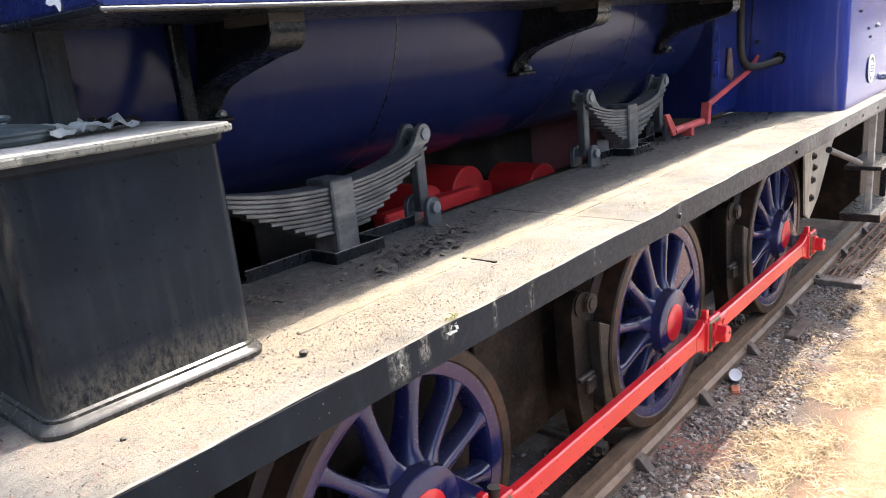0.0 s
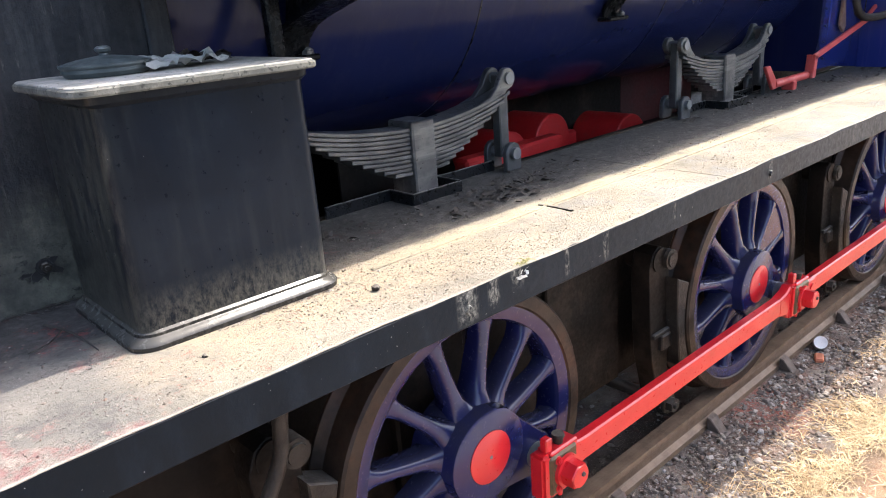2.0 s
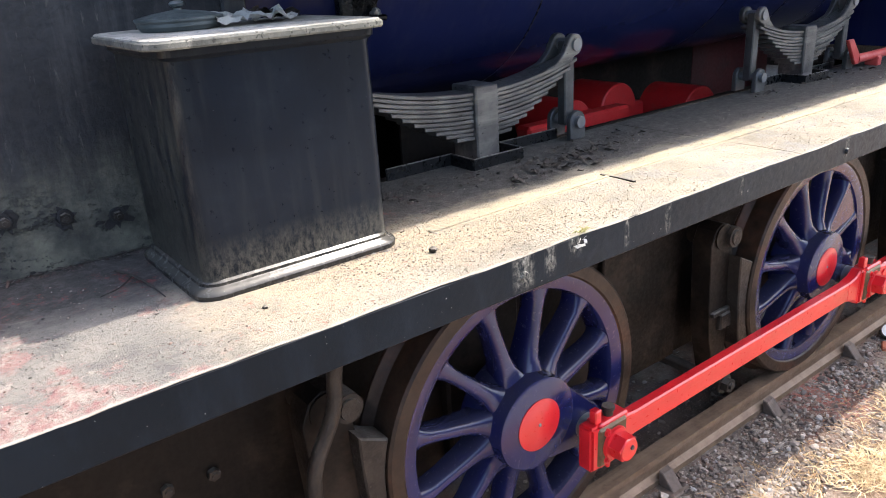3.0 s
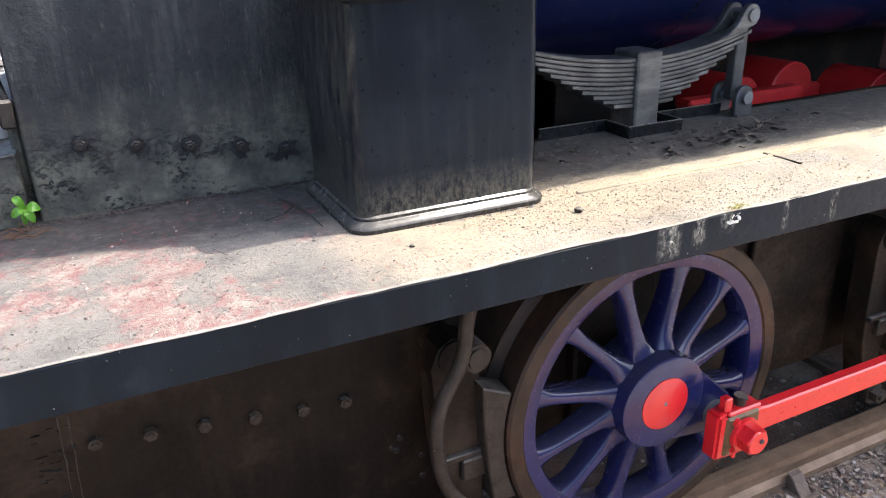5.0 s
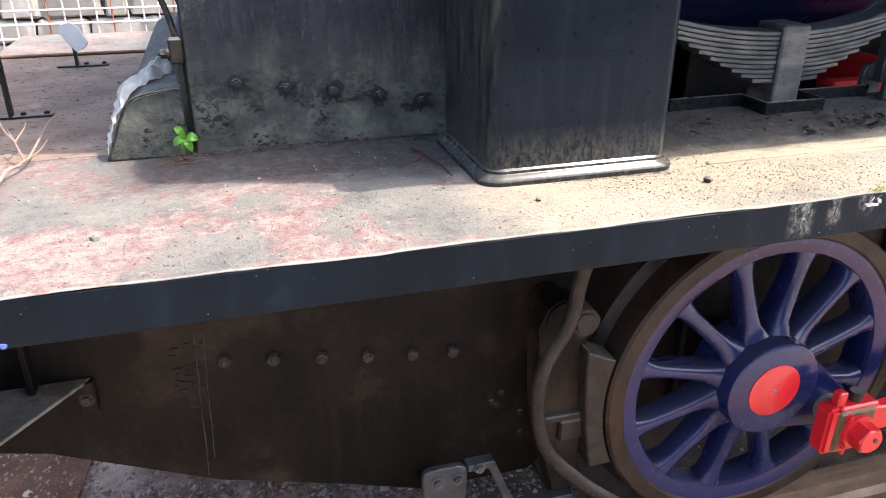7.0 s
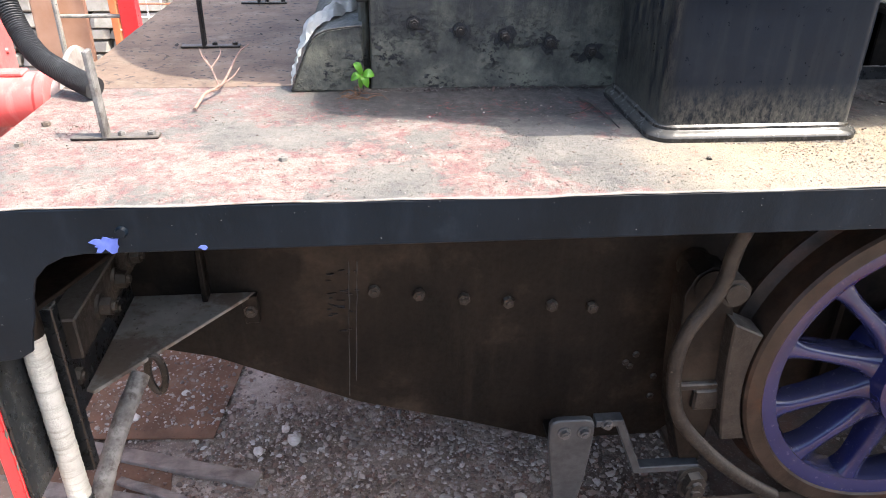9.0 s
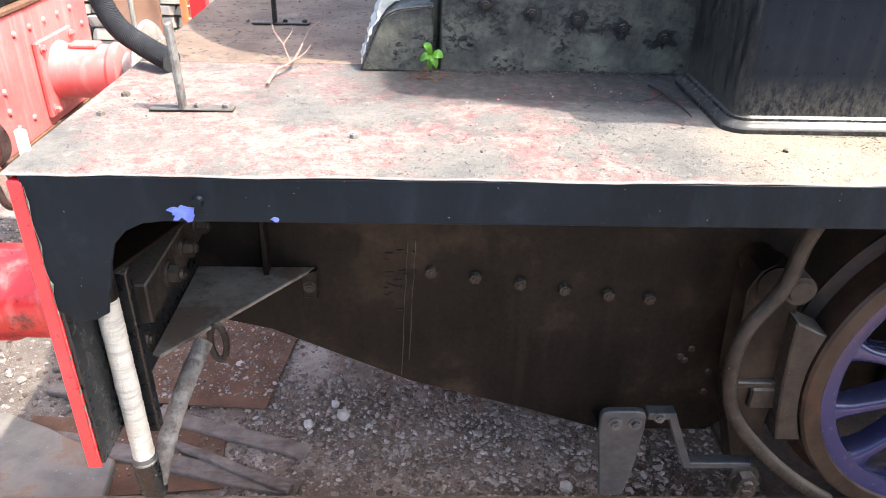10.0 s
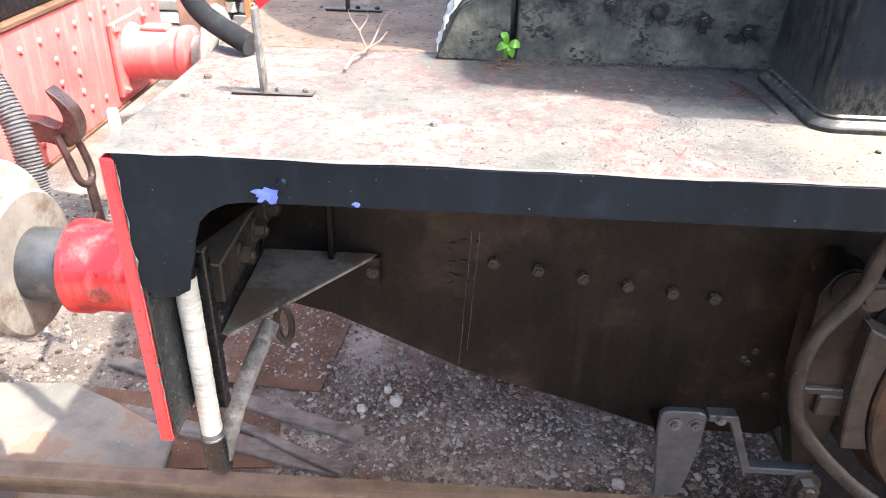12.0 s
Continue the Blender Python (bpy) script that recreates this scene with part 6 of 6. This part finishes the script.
def flakes(name, count, x0, x1, y0, y1, z, size, mat, label, seed):
    rnd = random.Random(seed)
    bm = B()
    for i in range(count):
        x, y = rnd.uniform(x0, x1), rnd.gauss((y0 + y1) / 2, (y1 - y0) / 4)
        a, s = rnd.random() * 6.3, size * (0.3 + rnd.random())
        u, v = Vector((math.cos(a), math.sin(a), rnd.uniform(-0.3, 0.5))) * s, Vector((-math.sin(a), math.cos(a), rnd.uniform(-0.4, 0.6))) * s * 0.45
        p = Vector((x, y, z + 0.003 + s * 0.2))
        bm.faces.new([bm.verts.new(p + q) for q in (u, (u + v) * 0.6 + Vector((0, 0, s * 0.25)), v, -u * 0.8, -v)])
    ob = new(name, finish(name, bm, mat))
    return tagged(ob, label, "debris", kind="stuff")


flakes("leaf_litter", 230, -0.45, 0.6, -0.84, -0.69, ZP, 0.010, dead_leaf, "dark dead leaf crumbs along the spring openings", 6)
flakes("leaf_litter", 90, -0.02, 0.36, -0.88, -0.77, ZP, 0.015, dead_leaf, "curled dead leaves on the sooty side of the plate", 17)
flakes("leaf_litter", 70, -0.15, 0.2, -0.93, -0.83, ZP, 0.015, dead_leaf, "dark dead leaf crumbs on the dusty plate", 16)
flakes("paint_flakes", 50, 1.3, 2.9, -0.80, -0.66, ZP, 0.016, dead_leaf, "flakes of dirt beside the second spring", 26)
flakes("paint_flakes", 170, -1.6, -1.02, -0.68, -0.65, ZP, 0.006, hook_steel, "reddish dirt along the foot of the smokebox", 36)
flakes("paint_flakes", 45, -2.2, -1.65, -0.6, 0.6, ZP, 0.008, dead_leaf, "grit and dry leaf bits on the front deck", 56)


def pebble(x, y, z, r, mat, label, name="pebble"):
    bm = B()
    bmesh.ops.create_icosphere(bm, subdivisions=2, radius=r)
    for v in bm.verts:
        v.co *= 1 + 0.35 * noise.noise(v.co * (1.4 / r) + Vector((x, y, 0)))
        v.co.z *= 0.7
    bmesh.ops.translate(bm, verts=bm.verts, vec=(x, y, z + r * 0.6))
    return thing(name, bm, mat, label, "stone")


pebble(-0.948, -1.138, ZP, 0.0055, dark_iron, "small dark cinder on the dusty plate")
pebble(-0.569, -1.133, ZP, 0.0095, dark_iron, "dark lump of coal on the dusty plate")

def tuft(x, y, z, label):
    rnd = random.Random(int(abs(x) * 1000))
    bm = B()
    for i in range(14):
        a = Vector((x + rnd.gauss(0, 0.010), y + rnd.gauss(0, 0.004), z))
        d = Vector((rnd.uniform(-0.03, 0.03), rnd.uniform(-0.022, 0.008), rnd.uniform(-0.012, 0.016)))
        stick(bm, [a, a + d * 0.5 + Vector((0, 0, 0.006)), a + d], 0.0012)
    return thing("grass_tuft", bm, tuft_green, label, "grass")


tuft(-0.27, -1.272, ZP + 0.002, "small dry greenish tuft on the plate edge")
flakes("paint_flakes", 90, 2.6, 3.3, -0.90, -0.66, ZP, 0.014, dead_leaf, "heap of dirt flakes before the cab", 66)

# ---- ground clutter ----
def plank(x0, y0, x1, y1, w, h, z, label):
    bm = block(B(), -0.5, 0.5, -w / 2, w / 2, 0, h, 0.004)
    d = Vector((x1 - x0, y1 - y0, 0))
    for v in bm.verts:
        v.co.x *= d.length
    bmesh.ops.subdivide_edges(bm, edges=[e for e in bm.edges if abs(e.verts[0].co.x - e.verts[1].co.x) > 0.2], cuts=8)
    for v in bm.verts:
        v.co.z += 0.006 * noise.noise((v.co.x * 8, x0, y0))
        v.co.y += 0.008 * noise.noise((v.co.x * 9, y0, x0 + (1 if v.co.y > 0 else 5)))
    bm.transform(Matrix.Translation(((x0 + x1) / 2, (y0 + y1) / 2, z)) @ Matrix.Rotation(math.atan2(d.y, d.x), 4, "Z"))
    return thing("plank", bm, old_wood, label, "plank", "planks on the ground")


plank(-2.985, -0.33, -2.03, -0.575, 0.075, 0.022, ZG + 0.012, "grey weathered plank lying on the ash beside the rail")
plank(-3.10, -0.04, -2.02, -0.40, 0.065, 0.022, ZG + 0.012, "grey weathered plank lying across rusty sheets")
plank(-2.50, -0.385, -2.05, -0.60, 0.035, 0.022, ZG + 0.036, "narrow dark wooden batten lying over a plank")


def sheet(pts, z, label):
    bm = prism(B(), pts, "z", z, z + 0.006)
    return thing("steel_sheet", bm, rust, label, "metal sheet", "sheets on the ground")


sheet([(-3.2, 0.72), (-2.28, 0.72), (-2.17, 0.30), (-2.22, -0.16), (-3.02, -0.10)], ZG + 0.012, "rust-brown steel sheet strewn with gravel")
sheet([(-3.1, -0.2), (-2.35, -0.25), (-2.3, -0.56), (-2.72, -0.60), (-3.05, -0.55)], ZG + 0.008, "rust-brown steel sheet under the planks")
bm = prism(B(), [(-4.6, -0.12), (-3.46, -0.24), (-3.18, -0.22), (-2.99, -0.30), (-2.84, -0.38), (-2.69, -0.46), (-2.66, -0.68), (-4.6, -0.69)], "z", ZG + 0.0, ZG + 0.05, 0.006)
thing("stone_slab", bm, slab_stone, "tan-grey stained stone slab against the rail", "slab")

can = root("tin_can", (2.66, -0.865, ZG), "open rusty-rimmed tin can lying on the gravel", "can")
bm = lathe(B(), [(0.036, 0.0), (0.038, 0.0), (0.038, 0.10), (0.036, 0.10)], (0, 0, 0), 30)
bm.transform(Matrix.Translation((2.66, -0.865, ZG + 0.06)) @ Matrix.Rotation(radians(-66), 4, "Z") @ Matrix.Rotation(radians(-32), 4, "X"))
sub("can_wall", bm, grey_lagging, can)
bm = lathe(B(), [(0.001, 0.002), (0.033, 0.002), (0.036, 0.0005), (0.036, 0.006), (0.001, 0.006)], (0, 0, 0), 30)
bm.transform(Matrix.Translation((2.66, -0.865, ZG + 0.06)) @ Matrix.Rotation(radians(-66), 4, "Z") @ Matrix.Rotation(radians(-32), 4, "X"))
sub("can_lid", bm, white_paint, can)
bm = block(B(), 2.52, 2.61, -0.925, -0.875, ZG - 0.01, ZG + 0.022, 0.008)
bm.transform(Matrix.Translation((2.56, -0.9, 0)) @ Matrix.Rotation(0.4, 4, "Z") @ Matrix.Translation((-2.56, 0.9, 0)))
thing("brick_piece", bm, brick_red, "broken piece of red brick beside the can", "brick")
rnd = random.Random(77)
for i, (x0, y0, x1, y1) in enumerate(((4.7, -0.86, 6.9, -0.86), (4.7, -0.90, 6.9, -0.93), (4.75, -0.96, 6.9, -1.0), (4.8, -1.02, 6.95, -1.08), (4.6, -0.80, 7.2, -0.72))):
    bm = tube(B(), smooth_path([(x0, y0, ZG + 0.02), ((x0 + x1) / 2, (y0 + y1) / 2 + 0.02 * rnd.uniform(-1, 1), ZG + 0.03), (x1, y1, ZG + 0.02)], 6), 0.011, 8)
    thing("steel_bar", bm, rust, "thin rusty steel bar lying on the ballast", "bar", "bars beside the track")
thing("timber", block(B(), 4.62, 4.74, -1.12, -0.78, ZG, ZG + 0.05, 0.006), old_wood, "short dark timber under the steel bars", "timber")
thing("timber", block(B(), 3.45, 3.85, -0.99, -0.91, ZG, ZG + 0.028, 0.006), chair_iron, "short rusty offcut lying beside the rail", "timber")


def stones(name, areas, seed, label, mat, base_z=ZG):
    """Many small angular stones joined in one mesh."""
    rnd = random.Random(seed)
    phi = (1 + 5 ** 0.5) / 2
    base = [Vector(v).normalized() for v in ((-1, phi, 0), (1, phi, 0), (-1, -phi, 0), (1, -phi, 0), (0, -1, phi), (0, 1, phi), (0, -1, -phi), (0, 1, -phi), (phi, 0, -1), (phi, 0, 1), (-phi, 0, -1), (-phi, 0, 1))]
    tri = [(0, 11, 5), (0, 5, 1), (0, 1, 7), (0, 7, 10), (0, 10, 11), (1, 5, 9), (5, 11, 4), (11, 10, 2), (10, 7, 6), (7, 1, 8), (3, 9, 4), (3, 4, 2), (3, 2, 6), (3, 6, 8), (3, 8, 9), (4, 9, 5), (2, 4, 11), (6, 2, 10), (8, 6, 7), (9, 8, 1)]
    vs, fs = [], []
    for count, x0, x1, y0, y1, s0, s1 in areas:
        for i in range(count):
            x, y = rnd.uniform(x0, x1), rnd.uniform(y0, y1)
            s = s0 + (s1 - s0) * rnd.random() ** 3
            a = rnd.random() * 6.3
            k = len(vs)
            sx, sy, sz = s * rnd.uniform(0.7, 1.3), s * rnd.uniform(0.6, 1.1), s * rnd.uniform(0.45, 0.8)
            for b in base:
                j = rnd.uniform(0.6, 1.35)
                px, py = b.x * sx * j, b.y * sy * j
                vs.append((x + px * math.cos(a) - py * math.sin(a), y + px * math.sin(a) + py * math.cos(a), base_z + sz * 0.4 + b.z * sz * j))
            fs += [(p + k, q + k, r + k) for p, q, r in tri]
    me = bpy.data.meshes.new(name)
    me.from_pydata(vs, [], fs)
    me.materials.append(mat)
    return tagged(new(name, me), label, "gravel", kind="stuff")


stones("gravel", [(24000, -2.3, -0.4, -0.68, 0.7, 0.0025, 0.012), (1500, -2.3, -0.4, -0.68, 0.7, 0.009, 0.019), (1200, -3.1, -2.2, -0.1, 0.7, 0.003, 0.012)], 1, "grey and white ballast stones under the locomotive", gravel_mat)
stones("gravel", [(9000, -4.4, -2.2, -0.66, 1.5, 0.003, 0.014), (500, -4.2, -2.2, -0.5, 1.0, 0.010, 0.024), (12000, 0.3, 4.6, -1.25, -0.80, 0.003, 0.013), (900, 0.3, 4.6, -1.2, -0.80, 0.010, 0.022), (2600, 4.6, 9.0, -1.2, -0.8, 0.005, 0.02), (2500, 0.2, 5.0, -0.68, 0.6, 0.004, 0.018)], 2, "dark ash and small ballast stones on the ground", ash_gravel)
stones("deck_grit", [(1500, -2.2, 0.6, -1.27, -0.72, 0.0008, 0.0032), (1300, -1.12, -0.1, -1.24, -1.04, 0.0008, 0.0026), (500, -1.03, -0.58, -1.060, -1.043, 0.0008, 0.0026), (700, 0.6, 3.2, -1.27, -0.72, 0.001, 0.0035)], 3, "brown and dark crumbs of grit on the deck plate", grit_mat, ZP)
stones("paint_crumbs", [(7000, -2.25, 0.6, -1.268, -0.86, 0.0008, 0.0026), (2500, 0.6, 3.2, -1.268, -0.95, 0.0009, 0.0028)], 6, "crumbs of old cream and red paint on the plate", deck, ZP)
stones("gravel", [(2200, -3.0, -2.2, -0.1, 0.65, 0.0025, 0.011), (160, -2.95, -2.35, -0.52, -0.25, 0.0025, 0.010)], 4, "pale gravel strewn over the rusty sheets", gravel_mat, ZG + 0.017)
for x, y, r in ((-1.911, -0.19, 0.034), (-2.04, -0.24, 0.026), (-2.55, -0.02, 0.03), (-1.95, -0.12, 0.022), (-1.1, -0.55, 0.03), (-2.38, 0.12, 0.026)):
    pebble(x, y, ZG, r * 0.8, pale_stone, "pale limestone lump lying on the ash")


def dry_grass(name, areas, seed, label, mat=straw):
    rnd = random.Random(seed)
    vs, fs = [], []
    for count, x0, x1, y0, y1, length in areas:
        for i in range(count):
            x, y = rnd.uniform(x0, x1), rnd.gauss((y0 + y1) / 2, (y1 - y0) / 3.2)
            if noise.noise((x * 2.2, y * 4.5, 9)) + 0.5 * noise.noise((x * 6, y * 8, 4)) < rnd.uniform(-0.3, 0.3):
                continue
            a, le, up = rnd.random() * 6.3, length * rnd.uniform(0.4, 1.4), rnd.uniform(0.05, 0.8)
            dx, dy = math.cos(a), math.sin(a)
            w = rnd.uniform(0.0010, 0.0026)
            k = len(vs)
            curl = rnd.uniform(-0.45, 0.45)
            for t in (0, 0.35, 0.7, 1.0):
                px, py = x + dx * le * t - dy * curl * le * t * t, y + dy * le * t + dx * curl * le * t * t
                pz = ZG + 0.004 + le * up * (t - 0.75 * t * t)
                ww = w * (1.0 - 0.8 * t)
                vs += [(px - dy * ww, py + dx * ww, pz), (px + dy * ww, py - dx * ww, pz + 0.001)]
            for q in range(3):
                fs.append((k + 2 * q, k + 2 * q + 1, k + 2 * q + 3, k + 2 * q + 2))
    me = bpy.data.meshes.new(name)
    me.from_pydata(vs, [], fs)
    me.materials.append(mat)
    return tagged(new(name, me), label, "dry grass", kind="stuff")


dry_grass("dry_grass", [(19000, 0.8, 5.5, -1.56, -1.20, 0.07), (7000, 5.5, 10.0, -1.55, -1.1, 0.11), (700, -5.0, -3.2, -0.95, -0.82, 0.05)], 5, "bleached dry grass along the edge of the path")

dry_grass("dry_grass", [(9000, 0.8, 5.0, -1.45, -1.05, 0.05)], 25, "brown withered grass and roots on the dark soil", brown_straw)
dry_grass("weeds", [(900, -3.6, -2.55, -1.0, -0.86, 0.04)], 15, "small green weeds beside the rail", weed_green)

# ---- background ----
wall = tagged(new("wall_far"), "rough grey stone retaining wall behind the track", "wall", kind="structure")
wall.location = (-6, 5.2, ZG)
bm = block(B(), -14, 14, 0.06, 0.5, 0, 3.4, 0)
part("wall_core", bm, mortar, wall)
rnd = random.Random(31)
stone_meshes = []
for k in range(10):
    bm = block(B(), -0.5, 0.5, -0.5, 0.5, -0.5, 0.5, 0.10)
    for v in bm.verts:
        v.co += Vector((rnd.uniform(-0.06, 0.06), rnd.uniform(-0.08, 0.08), rnd.uniform(-0.06, 0.06)))
    stone_meshes.append(finish("stone", bm, stone_wall, 20))
z = 0.0
made = 0
while z < 2.3 and made < 290:
    h = rnd.uniform(0.10, 0.22)
    x = -2.6 + rnd.uniform(-0.2, 0)
    while x < 4.8 and made < 290:
        w = rnd.uniform(0.18, 0.55)
        st = new("stone", rnd.choice(stone_meshes))
        st.parent = wall
        st.location = (x + w / 2, 0.05, z + h / 2)
        st.scale = (w - 0.018, 0.16, h - 0.016)
        made += 1
        x += w
    z += h

fence = root("mesh_panel", (-2.6, 3.3, ZG), "white wire mesh panel in an orange frame", "fence")
def fpart(name, bm, mat, label=""):
    return sub(name, bm, mat, fence, label)


fpart("panel_frame", block(B(), -3.42, -3.37, 3.28, 3.32, ZG, 2.4, 0.004), orange_paint)
fpart("panel_frame", block(B(), -1.72, -1.67, 3.28, 3.32, ZG, 2.4, 0.004), rust)
for i in range(17):
    bm = B()
    rod(bm, (-3.36 + 0.1 * i, 3.30, 0.3), (-3.36 + 0.1 * i, 3.30, 2.35), 0.006, seg=6)
    fpart("mesh_wire", bm, white_paint if i % 4 else brick_red)
for i in range(21):
    bm = B()
    rod(bm, (-3.40, 3.292, 0.42 + 0.09 * i), (-1.69, 3.292, 0.42 + 0.09 * i), 0.006, seg=6)
    fpart("mesh_wire", bm, white_paint if i % 5 else brick_red)
thing("timber_baulk", block(B(), -3.6, -1.2, 2.2, 2.6, ZG, 0.25, 0.02), old_wood, "pale sawn timber baulk beside the far rail", "timber")
post = root("signal_stand", (-3.55, 2.5, ZG), "brown panel and red post with a thin pole", "post")
sub("panel", block(B(), -3.62, -3.30, 2.48, 2.52, ZG, 1.35, 0.006), brown_paint, post)
sub("post", block(B(), -3.08, -2.98, 2.40, 2.50, ZG, 1.9, 0.006), red, post)
sub("pole", rod(B(), (-3.45, 2.42, ZG), (-3.45, 2.42, 1.9), 0.016, seg=10), lid_stone, post)
sub("rail_bar", rod(B(), (-3.45, 2.43, 0.95), (-3.0, 2.43, 0.95), 0.012, seg=8), lid_stone, post)

# unseen plain wall added on the path side to dull the paint's reflections
tagged(new("unseen_dark_wall", finish("unseen_dark_wall", block(B(), -30, 30, -9.4, -9.0, ZG, 3.0, 0), mortar)), "unseen plain wall added to darken the reflections", "wall", kind="structure")
